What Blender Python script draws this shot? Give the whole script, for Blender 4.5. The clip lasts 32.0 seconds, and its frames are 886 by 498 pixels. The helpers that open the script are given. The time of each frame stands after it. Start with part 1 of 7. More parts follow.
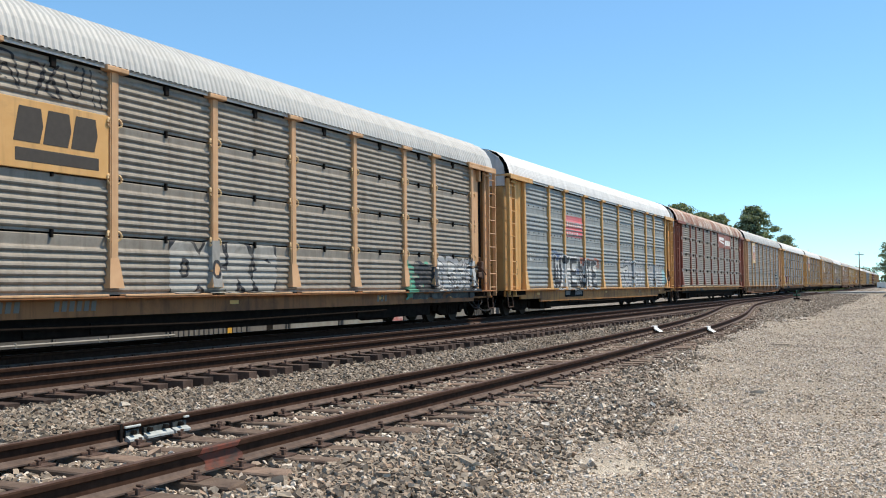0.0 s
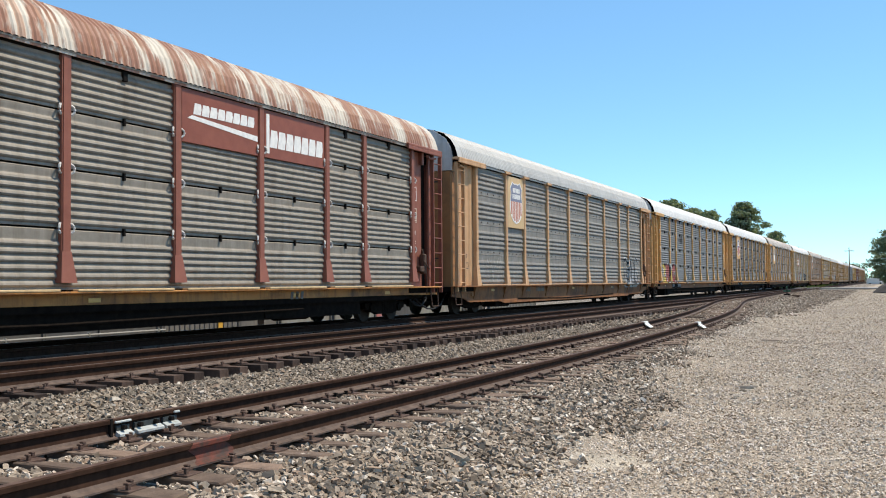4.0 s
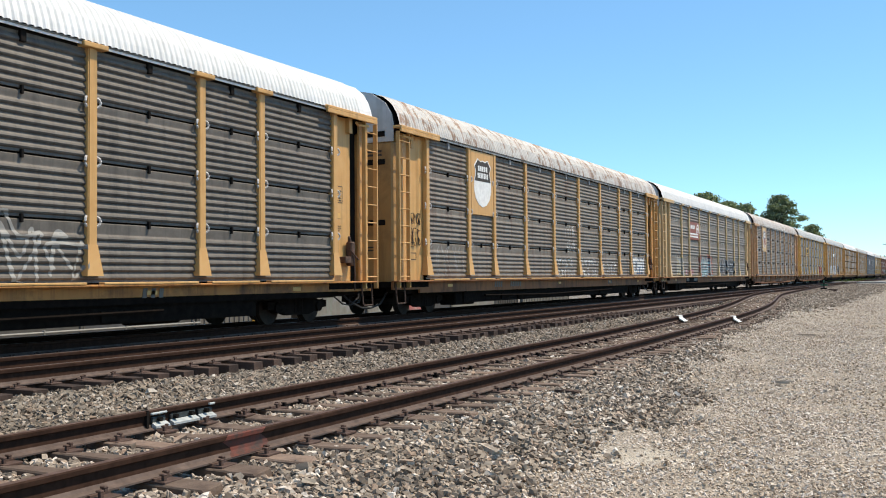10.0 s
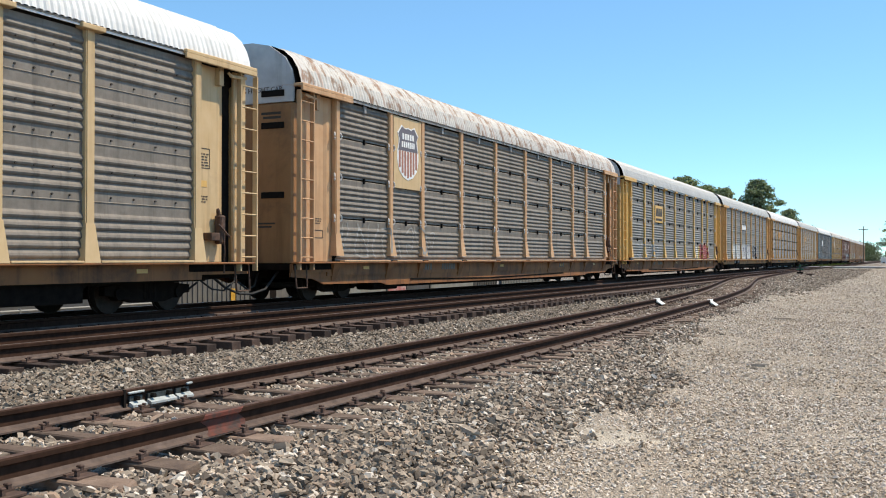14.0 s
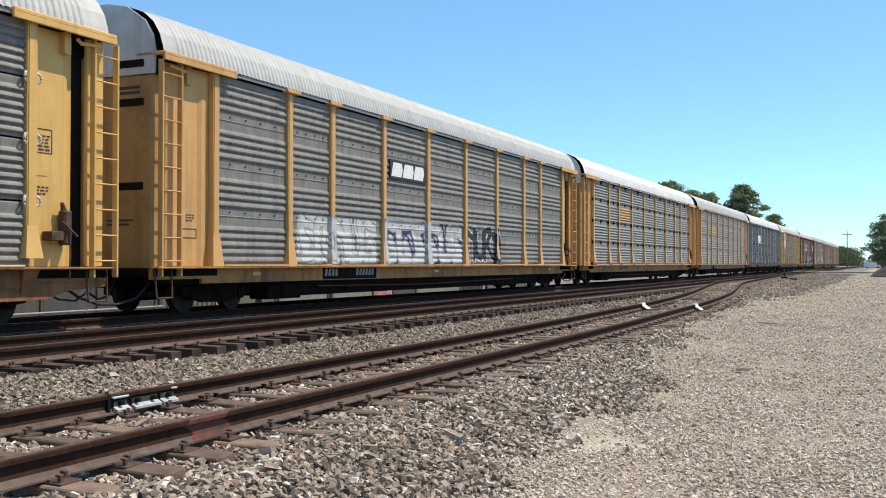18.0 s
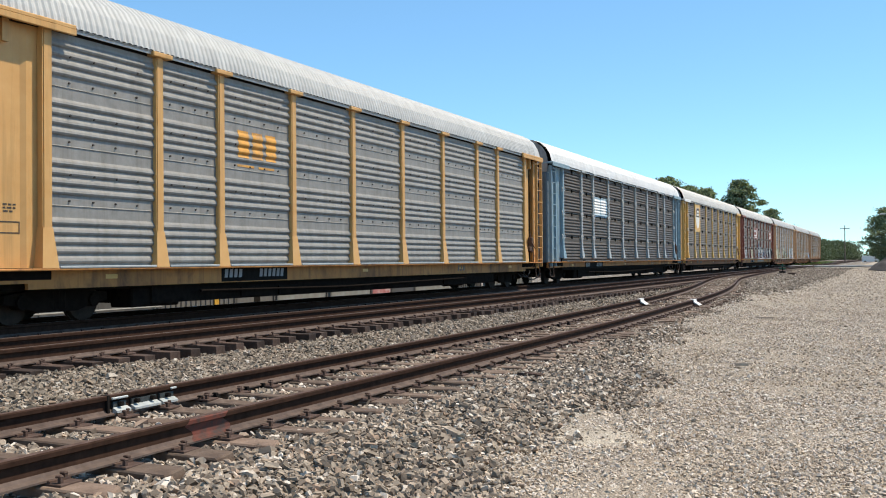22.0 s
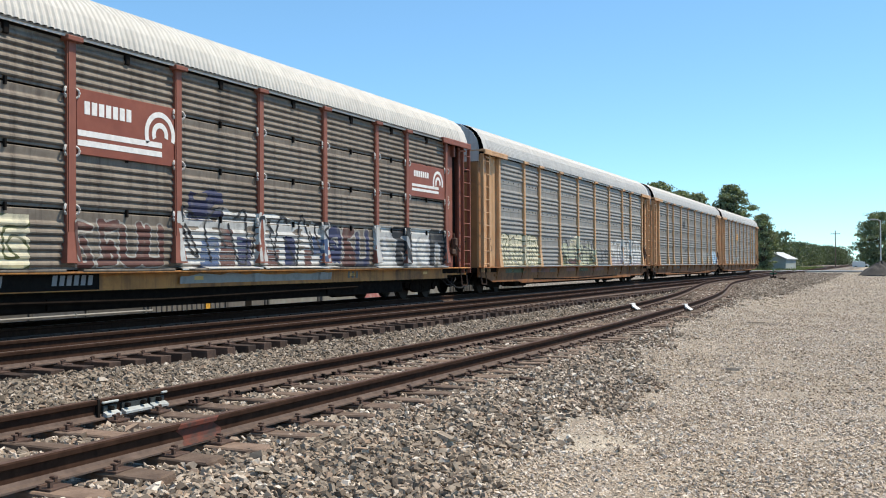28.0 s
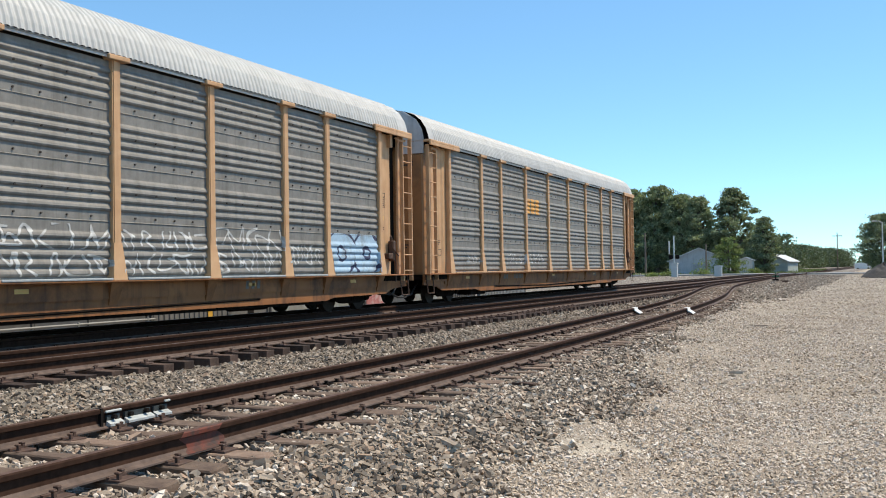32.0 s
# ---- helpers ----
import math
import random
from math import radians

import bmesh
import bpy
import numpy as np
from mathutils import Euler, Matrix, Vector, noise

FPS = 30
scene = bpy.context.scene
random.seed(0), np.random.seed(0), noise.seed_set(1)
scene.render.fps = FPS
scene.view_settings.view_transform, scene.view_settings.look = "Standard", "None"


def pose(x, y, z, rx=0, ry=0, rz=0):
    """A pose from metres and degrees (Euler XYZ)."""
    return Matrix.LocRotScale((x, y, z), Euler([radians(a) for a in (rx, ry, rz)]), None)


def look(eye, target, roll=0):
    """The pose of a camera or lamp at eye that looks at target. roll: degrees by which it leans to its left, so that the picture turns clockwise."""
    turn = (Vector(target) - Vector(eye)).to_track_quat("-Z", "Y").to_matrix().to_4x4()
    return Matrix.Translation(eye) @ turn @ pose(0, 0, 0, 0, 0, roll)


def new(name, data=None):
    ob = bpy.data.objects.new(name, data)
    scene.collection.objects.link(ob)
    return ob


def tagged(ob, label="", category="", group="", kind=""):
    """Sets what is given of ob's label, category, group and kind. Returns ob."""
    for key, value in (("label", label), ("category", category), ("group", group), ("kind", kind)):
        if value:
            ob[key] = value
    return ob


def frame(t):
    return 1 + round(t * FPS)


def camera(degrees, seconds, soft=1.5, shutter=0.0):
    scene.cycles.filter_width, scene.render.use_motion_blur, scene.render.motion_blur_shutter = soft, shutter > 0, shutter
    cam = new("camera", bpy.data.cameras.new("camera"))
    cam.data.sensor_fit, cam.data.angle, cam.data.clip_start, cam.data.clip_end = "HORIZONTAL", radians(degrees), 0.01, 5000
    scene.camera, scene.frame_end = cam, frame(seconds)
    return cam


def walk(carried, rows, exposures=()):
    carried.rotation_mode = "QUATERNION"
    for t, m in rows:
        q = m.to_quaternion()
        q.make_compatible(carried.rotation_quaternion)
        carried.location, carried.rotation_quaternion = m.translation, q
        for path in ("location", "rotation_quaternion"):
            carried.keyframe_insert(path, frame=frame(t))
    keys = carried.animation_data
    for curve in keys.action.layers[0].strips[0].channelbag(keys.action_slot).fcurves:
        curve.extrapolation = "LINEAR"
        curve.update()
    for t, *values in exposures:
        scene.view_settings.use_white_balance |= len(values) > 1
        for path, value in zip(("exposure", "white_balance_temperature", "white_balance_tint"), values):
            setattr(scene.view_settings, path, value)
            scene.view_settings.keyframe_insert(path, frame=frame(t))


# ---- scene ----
cam = camera(47.7, 32.0, soft=1.05)
# seconds, tilt, lean and turn of the hand-held camera, which stands in one spot beside the spur
PATH = [
    (0, 92.258, 0.626, 24.845),
    (0.5, 92.378, 0.852, 24.883),
    (1, 92.257, 0.608, 24.872),
    (1.5, 92.067, 0.124, 24.856),
    (2, 92.069, -0.055, 24.814),
    (2.5, 92.207, 0.416, 24.565),
    (3, 92.215, 0.303, 24.489),
    (3.5, 91.986, 0.324, 24.329),
    (4, 91.982, 0.516, 24.349),
    (4.5, 92.149, 0.448, 24.308),
    (6.5, 92.083, 0.387, 23.911),
    (7, 92.052, 0.415, 24.123),
    (7.5, 92.123, 0.354, 24.208),
    (8, 92.262, 0.688, 24.268),
    (8.5, 92.389, 0.762, 24.643),
    (9, 92.303, 1.417, 25.033),
    (9.5, 91.637, 1.290, 25.797),
    (10, 91.623, 0.456, 26.218),
    (10.5, 91.929, 0.762, 26.195),
    (11, 91.917, 0.587, 26.085),
    (11.5, 91.699, 0.236, 26.111),
    (12, 91.315, 0.154, 26.029),
    (12.5, 91.018, -0.157, 25.930),
    (13, 90.755, -0.602, 25.580),
    (13.5, 90.694, -0.084, 25.315),
    (14, 90.552, -0.034, 25.032),
    (14.5, 90.419, -0.285, 24.936),
    (15, 90.362, -0.297, 24.612),
    (15.5, 90.435, -0.328, 24.311),
    (17.5, 90.599, -0.149, 24.307),
    (18, 90.807, -0.086, 24.234),
    (18.5, 90.865, -0.131, 24.182),
    (19, 90.871, 0.081, 23.999),
    (19.5, 90.852, 0.062, 24.009),
    (20, 90.698, 0.203, 24.070),
    (20.5, 90.672, 0.128, 24.157),
    (21, 90.649, 0.054, 24.120),
    (21.5, 90.589, 0.228, 24.098),
    (22, 90.671, 0.437, 24.129),
    (22.5, 90.662, 0.442, 24.056),
    (23, 90.534, 0.447, 24.047),
    (23.5, 90.645, 0.695, 23.814),
    (24, 90.677, 0.487, 23.651),
    (24.5, 90.512, 0.471, 23.591),
    (25, 90.345, 0.548, 23.700),
    (25.5, 90.341, 0.470, 23.795),
    (27.5, 90.887, 0.240, 23.610),
    (28, 90.918, 0.322, 23.660),
    (28.5, 90.799, 0.286, 23.829),
    (29, 90.750, 0.211, 23.933),
    (29.5, 90.909, 0.211, 23.830),
    (30, 91.089, 0.561, 23.706),
    (30.5, 91.258, 0.454, 23.672),
    (31, 91.290, 0.557, 23.785),
    (31.5, 91.284, 0.557, 23.707),
    (32, 91.251, 0.860, 23.770),
]
walk(cam, [(t, pose(0, 0, 1.05, rx, ry, rz)) for t, rx, ry, rz in PATH], exposures=[(0, 0.0), (32, 0.0)])

# ---- light ----
SUN_AZ, SUN_EL = 52.0, 60.0     # degrees from +y towards +x, degrees above the ground
sky_world = bpy.data.worlds.new("sky")
scene.world = sky_world
sky_world.use_nodes = True
wn = sky_world.node_tree
sky_tex = wn.nodes.new("ShaderNodeTexSky")
sky_tex.sky_type, sky_tex.sun_disc = "NISHITA", False
sky_tex.sun_elevation, sky_tex.sun_rotation = radians(SUN_EL), radians(SUN_AZ)
sky_tex.altitude, sky_tex.air_density, sky_tex.dust_density, sky_tex.ozone_density = 0, 0.75, 0.0, 4.0
sky_tone = wn.nodes.new("ShaderNodeMix")
sky_tone.data_type, sky_tone.blend_type = "RGBA", "MULTIPLY"
sky_tone.inputs[0].default_value = 1.0
sky_tone.inputs[7].default_value = (0.79, 1.025, 1.06, 1)
wn.links.new(sky_tex.outputs[0], sky_tone.inputs[6])
# thin even haze over the whole sky
sky_haze = wn.nodes.new("ShaderNodeMix")
sky_haze.data_type = "RGBA"
sky_haze.inputs[0].default_value = 0.22
sky_haze.inputs[7].default_value = (1.85, 3.6, 4.9, 1)
wn.links.new(sky_tone.outputs[2], sky_haze.inputs[6])
wn.links.new(sky_haze.outputs[2], wn.nodes["Background"].inputs[0])
wn.nodes["Background"].inputs[1].default_value = 0.192
sun = new("sun", bpy.data.lights.new("sun", "SUN"))
sun.data.energy, sun.data.angle, sun.data.color = 5.6, radians(0.55), (1.0, 0.87, 0.69)
sd = Vector((math.sin(radians(SUN_AZ)) * math.cos(radians(SUN_EL)), math.cos(radians(SUN_AZ)) * math.cos(radians(SUN_EL)), math.sin(radians(SUN_EL))))
sun.matrix_world = look(sd * 100, (0, 0, 0))


# ---- materials ----
def nodes_of(name):
    m = bpy.data.materials.new(name)
    m.use_nodes = True
    return m, m.node_tree, m.node_tree.nodes["Principled BSDF"]


def noise_node(nt, scale, detail=4, stretch=None, rough=0.6, use="Object", dist=0.0):
    tc = nt.nodes.new("ShaderNodeTexCoord")
    n = nt.nodes.new("ShaderNodeTexNoise")
    n.inputs["Scale"].default_value, n.inputs["Detail"].default_value, n.inputs["Roughness"].default_value = scale, detail, rough
    n.inputs["Distortion"].default_value = dist
    if stretch:
        mp = nt.nodes.new("ShaderNodeMapping")
        mp.inputs["Scale"].default_value = stretch
        nt.links.new(tc.outputs[use], mp.inputs["Vector"])
        nt.links.new(mp.outputs[0], n.inputs["Vector"])
    else:
        nt.links.new(tc.outputs[use], n.inputs["Vector"])
    return n.outputs["Fac"]


def ramp(nt, fac, lo, hi, a=0.0, b=1.0):
    r = nt.nodes.new("ShaderNodeMapRange")
    r.inputs["From Min"].default_value, r.inputs["From Max"].default_value = lo, hi
    r.inputs["To Min"].default_value, r.inputs["To Max"].default_value = a, b
    nt.links.new(fac, r.inputs["Value"])
    return r.outputs["Result"]


def mix(nt, fac, a, b, mode="MIX"):
    m = nt.nodes.new("ShaderNodeMix")
    m.data_type, m.blend_type = "RGBA", mode
    for sock, val in ((m.inputs[0], fac), (m.inputs[6], a), (m.inputs[7], b)):
        if isinstance(val, (int, float)):
            sock.default_value = val
        elif isinstance(val, tuple):
            sock.default_value = (*val, 1)
        else:
            nt.links.new(val, sock)
    return m.outputs[2]


def bump(nt, bsdf, fac, strength, dist):
    b = nt.nodes.new("ShaderNodeBump")
    b.inputs["Strength"].default_value, b.inputs["Distance"].default_value = strength, dist
    nt.links.new(fac, b.inputs["Height"])
    nt.links.new(b.outputs[0], bsdf.inputs["Normal"])


def surf(name, c1, c2, scale=3.0, rough=0.6, metal=0.0, streak=None, streak_amt=0.5, dirt=None, dirt_lo=0.5, dirt_hi=0.7, dirt_scale=0.6,
         bumps=0.0, bump_scale=60.0, rand=0.0, spec=0.4, island=False):
    """A worn surface: two tones by fine noise, streaks down the face, stains with shapes of their own, small relief."""
    m, nt, b = nodes_of(name)
    col = mix(nt, ramp(nt, noise_node(nt, scale, 6), 0.3, 0.7), c1, c2)
    if streak:
        s = ramp(nt, noise_node(nt, 1.0, 5, (3.0, 5.0, 0.28), 0.65), 0.5, 0.72, 0.0, streak_amt)
        col = mix(nt, s, col, streak)
    if dirt:
        d = ramp(nt, noise_node(nt, dirt_scale, 7, None, 0.68, dist=0.4), dirt_lo, dirt_hi, 0.0, 0.9)
        col = mix(nt, d, col, dirt)
    if rand:
        if island:
            r = nt.nodes.new("ShaderNodeNewGeometry").outputs["Random Per Island"]
        else:
            r = nt.nodes.new("ShaderNodeObjectInfo").outputs["Random"]
        col = mix(nt, 1.0, col, mix(nt, r, (1 - rand,) * 3, (1 + rand,) * 3), "MULTIPLY")
    nt.links.new(col, b.inputs["Base Color"])
    b.inputs["Roughness"].default_value, b.inputs["Metallic"].default_value = rough, metal
    b.inputs["Specular IOR Level"].default_value = spec
    if bumps:
        bump(nt, b, noise_node(nt, bump_scale, 3), bumps, 0.01)
    return m


def plain(name, c, rough=0.7, metal=0.0):
    """Paint, grime and bare metal of small things, with a little unevenness."""
    return surf(name, tuple(v * 0.86 for v in c), tuple(min(1, v * 1.1) for v in c), 9.0, rough, metal)


def roof_material(name, base, rust=0.0, red=True):
    m, nt, b = nodes_of(name)
    col = mix(nt, ramp(nt, noise_node(nt, 0.9, 6, (3.0, 3.0, 1.0)), 0.35, 0.7), base, tuple(v * 0.8 for v in base))
    col = mix(nt, ramp(nt, noise_node(nt, 1.0, 4, (1.2, 5.0, 1.2)), 0.55, 0.8, 0.0, 0.45), col, tuple(v * 0.55 for v in base))
    if rust:
        p = noise_node(nt, 1.0, 6, (0.5, 1.35, 0.9) if red else (1.3, 2.6, 1.6), 0.68, dist=0.3)
        if red:
            slant = p.node.inputs["Vector"].links[0].from_node
            slant.inputs["Rotation"].default_value = (radians(38), 0, 0)
            slant.inputs["Scale"].default_value = (0.25, 1.9, 0.35)
        col = mix(nt, ramp(nt, p, 0.66 - 0.3 * rust, 0.74 - 0.3 * rust, 0, 0.9), col, (0.24, 0.085, 0.038) if red else (0.25, 0.145, 0.08))
        q = noise_node(nt, 1.0, 3, (0.4, 5.6, 0.6), 0.5)
        col = mix(nt, ramp(nt, q, 0.56, 0.64, 0, rust), col, (0.32, 0.15, 0.075))
    nt.links.new(col, b.inputs["Base Color"])
    b.inputs["Roughness"].default_value = 0.55
    return m


GALV = dict(scale=5.0, rough=0.6, metal=0.05, bumps=0.12, bump_scale=30)
PANEL = {
    "dark": surf("weathered_dark_galvanized", (0.162, 0.138, 0.112), (0.238, 0.206, 0.17), streak=(0.06, 0.052, 0.042), streak_amt=0.6, dirt=(0.24, 0.22, 0.19), dirt_lo=0.58, dirt_hi=0.8, **GALV),
    "slate": surf("slate_grey_galvanized", (0.138, 0.14, 0.138), (0.212, 0.214, 0.208), streak=(0.075, 0.07, 0.065), streak_amt=0.55, dirt=(0.27, 0.265, 0.25), dirt_lo=0.58, dirt_hi=0.8, **GALV),
    "black": surf("sooty_galvanized", (0.105, 0.09, 0.074), (0.158, 0.138, 0.116), streak=(0.04, 0.036, 0.03), streak_amt=0.6, dirt=(0.17, 0.155, 0.135), dirt_lo=0.6, dirt_hi=0.8, **GALV),
    "mid": surf("dull_galvanized", (0.17, 0.16, 0.142), (0.25, 0.236, 0.212), streak=(0.09, 0.078, 0.062), streak_amt=0.55, dirt=(0.34, 0.31, 0.26), dirt_lo=0.6, dirt_hi=0.82, **GALV),
    "blue": surf("bluish_galvanized", (0.195, 0.213, 0.213), (0.285, 0.304, 0.3), streak=(0.1, 0.09, 0.075), streak_amt=0.45, dirt=(0.38, 0.37, 0.34), dirt_lo=0.6, dirt_hi=0.82, **GALV),
    "light": surf("clean_galvanized", (0.21, 0.203, 0.188), (0.29, 0.28, 0.26), streak=(0.15, 0.135, 0.11), streak_amt=0.5, dirt=(0.22, 0.19, 0.15), dirt_lo=0.62, dirt_hi=0.85, **GALV),
    "rusty": surf("rust_streaked_galvanized", (0.155, 0.132, 0.106), (0.23, 0.199, 0.163), streak=(0.11, 0.05, 0.026), streak_amt=0.85, dirt=(0.12, 0.075, 0.05), dirt_lo=0.56, dirt_hi=0.78, **GALV),
    "warm": surf("dusty_beige_galvanized", (0.2, 0.178, 0.146), (0.285, 0.256, 0.214), streak=(0.12, 0.088, 0.058), streak_amt=0.55, dirt=(0.36, 0.32, 0.255), dirt_lo=0.6, dirt_hi=0.82, **GALV),
    "soot": surf("brown_sooty_galvanized", (0.072, 0.058, 0.045), (0.118, 0.097, 0.077), streak=(0.028, 0.021, 0.016), streak_amt=0.6, dirt=(0.16, 0.136, 0.11), dirt_lo=0.6, dirt_hi=0.8, **GALV),
    "brown": surf("brown_stained_galvanized", (0.15, 0.124, 0.097), (0.225, 0.191, 0.153), streak=(0.05, 0.036, 0.026), streak_amt=0.8, dirt=(0.1, 0.075, 0.055), dirt_lo=0.52, dirt_hi=0.74, **GALV),
}
PAINT = {
    "yellow": surf("faded_yellow_paint", (0.56, 0.305, 0.1), (0.63, 0.37, 0.14), 2.0, 0.55, streak=(0.28, 0.17, 0.06), streak_amt=0.5, dirt=(0.3, 0.19, 0.09), dirt_lo=0.6, dirt_hi=0.85, bumps=0.06),
    "bright": surf("yellow_paint", (0.62, 0.365, 0.1), (0.71, 0.44, 0.14), 2.0, 0.5, streak=(0.36, 0.22, 0.07), streak_amt=0.4, dirt=(0.36, 0.24, 0.1), dirt_lo=0.62, dirt_hi=0.85, bumps=0.05),
    "tan": surf("chalky_tan_paint", (0.54, 0.375, 0.19), (0.61, 0.445, 0.25), 2.0, 0.65, streak=(0.3, 0.19, 0.09), streak_amt=0.5, dirt=(0.33, 0.21, 0.12), dirt_lo=0.58, dirt_hi=0.85, bumps=0.06),
    "orange": surf("faded_orange_paint", (0.5, 0.285, 0.14), (0.6, 0.375, 0.205), 2.0, 0.6, streak=(0.26, 0.14, 0.07), streak_amt=0.5, dirt=(0.32, 0.19, 0.11), dirt_lo=0.58, dirt_hi=0.85, bumps=0.06),
    "grey_blue": surf("chalky_grey_paint", (0.31, 0.335, 0.34), (0.4, 0.42, 0.42), 2.0, 0.6, streak=(0.2, 0.2, 0.19), streak_amt=0.5, dirt=(0.3, 0.28, 0.25), dirt_lo=0.6, dirt_hi=0.85, bumps=0.06),
    "maroon": surf("brown_red_paint", (0.215, 0.07, 0.044), (0.28, 0.1, 0.064), 2.0, 0.6, streak=(0.13, 0.045, 0.03), streak_amt=0.5, dirt=(0.27, 0.135, 0.095), dirt_lo=0.6, dirt_hi=0.85, bumps=0.06),
    "blue": surf("pale_blue_paint", (0.19, 0.28, 0.33), (0.27, 0.37, 0.42), 2.0, 0.55, streak=(0.2, 0.24, 0.25), streak_amt=0.5, dirt=(0.3, 0.3, 0.28), dirt_lo=0.6, dirt_hi=0.85, bumps=0.06),
}
SILL = {
    "yellow": surf("grimy_yellow_sill", (0.4, 0.165, 0.04), (0.52, 0.235, 0.062), 1.2, 0.7, streak=(0.13, 0.06, 0.03), streak_amt=0.8, dirt=(0.07, 0.035, 0.02), dirt_lo=0.5, dirt_hi=0.7, dirt_scale=0.8),
    "brown": surf("grimy_brown_sill", (0.24, 0.095, 0.032), (0.34, 0.14, 0.045), 1.2, 0.75, streak=(0.1, 0.045, 0.022), streak_amt=0.8, dirt=(0.06, 0.03, 0.018), dirt_lo=0.5, dirt_hi=0.7, dirt_scale=0.8),
    "grey": surf("grimy_grey_sill", (0.07, 0.062, 0.05), (0.12, 0.105, 0.085), 1.2, 0.75, streak=(0.05, 0.04, 0.03), streak_amt=0.7, dirt=(0.06, 0.05, 0.04), dirt_lo=0.46, dirt_hi=0.66, dirt_scale=0.8),
}
ROOF = {
    "white": roof_material("white_roof_paint", (0.74, 0.74, 0.72)),
    "cream": roof_material("cream_roof_paint", (0.6, 0.58, 0.53)),
    "grey": roof_material("galvanized_roof", (0.5, 0.5, 0.48)),
    "stained": roof_material("stained_white_roof", (0.6, 0.57, 0.52), 0.5, False),
    "rust": roof_material("rusted_roof", (0.62, 0.56, 0.47), 0.7),
}
# car paints darkened to carry the shade of the end faces, with sooty stains
DOOR = {n: surf("shaded_sooty_end_" + n, tuple(v * 0.62 for v in c), tuple(v * 0.8 for v in c), 1.6, 0.65, streak=tuple(v * 0.3 for v in c), streak_amt=0.6, dirt=(0.05, 0.036, 0.026), dirt_lo=0.52, dirt_hi=0.8) for n, c in dict(
    yellow=(0.56, 0.32, 0.11), bright=(0.59, 0.37, 0.12), tan=(0.53, 0.36, 0.16), maroon=(0.22, 0.072, 0.046), blue=(0.14, 0.2, 0.24), orange=(0.46, 0.23, 0.09)).items()}
CAP = surf("weathered_end_cap", (0.42, 0.42, 0.42), (0.55, 0.55, 0.54), 2.5, 0.6, streak=(0.15, 0.13, 0.11), streak_amt=0.5)
# black of small real parts, and of the shade inside slits and recesses
BLACK = surf("black_grime_and_shade", (0.009, 0.008, 0.007), (0.018, 0.015, 0.013), 9, 0.9, spec=0.08)
# grime taken almost to black, so its colour also holds the shade underneath
UNDER = surf("shaded_underframe_grime", (0.007, 0.0055, 0.0045), (0.017, 0.0125, 0.0095), 6, 0.95, spec=0.05)
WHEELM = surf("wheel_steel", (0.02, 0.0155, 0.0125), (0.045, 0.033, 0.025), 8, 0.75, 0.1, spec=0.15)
BRAKEM = surf("rusty_brake_gear", (0.05, 0.03, 0.02), (0.13, 0.07, 0.045), 9, 0.8, dirt=(0.02, 0.015, 0.012), dirt_lo=0.5, dirt_hi=0.65, dirt_scale=5)
DUSTY = surf("dusty_white_paint", (0.55, 0.55, 0.53), (0.68, 0.68, 0.66), 2.5, 0.6, streak=(0.35, 0.32, 0.28), streak_amt=0.4)
BROWNCAP = surf("rust_stained_end_cap", (0.26, 0.24, 0.22), (0.36, 0.34, 0.32), 2.5, 0.65, streak=(0.14, 0.08, 0.05), streak_amt=0.7)
WHITE = plain("white_paint", (0.78, 0.77, 0.74), 0.6)
CREAM = plain("cream_paint", (0.72, 0.66, 0.52), 0.65)
NAVY = plain("navy_paint", (0.035, 0.05, 0.19), 0.55)
RED = plain("red_paint", (0.42, 0.05, 0.04), 0.55)
FADED_RED = surf("faded_red_paint", (0.48, 0.1, 0.115), (0.58, 0.15, 0.17), 5.0, 0.6, dirt=(0.45, 0.2, 0.2), dirt_lo=0.5, dirt_hi=0.75)
MARK = plain("dark_marking", (0.05, 0.042, 0.035), 0.7)
CLIPM = plain("pale_clip_metal", (0.55, 0.53, 0.5), 0.55)
STENCIL = plain("worn_stencil", (0.17, 0.155, 0.13), 0.75)
GREYMARK = plain("grey_marking", (0.3, 0.3, 0.3), 0.7)
SIGNRED = surf("sign_maroon", (0.2, 0.055, 0.032), (0.265, 0.08, 0.046), 3, 0.55)
RUBBER = plain("rubber", (0.018, 0.018, 0.018), 0.7)
SPRAY = {n: surf("spray_" + n, tuple(v * 0.8 for v in c), c, 7.0, 0.6, dirt=(0.16, 0.15, 0.13), dirt_lo=0.5, dirt_hi=0.75, dirt_scale=2.2) for n, c in dict(
    white=(0.56, 0.56, 0.54), pale=(0.33, 0.318, 0.288), black=(0.02, 0.02, 0.023), rust=(0.3, 0.1, 0.06), maroon=(0.11, 0.045, 0.035), sage=(0.45, 0.46, 0.32), sky=(0.4, 0.55, 0.68), cyan=(0.26, 0.45, 0.48), blue=(0.06, 0.1, 0.2), navy=(0.03, 0.035, 0.09), red=(0.3, 0.045, 0.035),
    yellow=(0.5, 0.38, 0.06), pink=(0.62, 0.25, 0.3), green=(0.08, 0.3, 0.2), silver=(0.36, 0.37, 0.38), lilac=(0.43, 0.38, 0.42), ochre=(0.45, 0.36, 0.16), orange=(0.68, 0.33, 0.06), cream=(0.62, 0.58, 0.42), olive=(0.1, 0.11, 0.04)).items()}


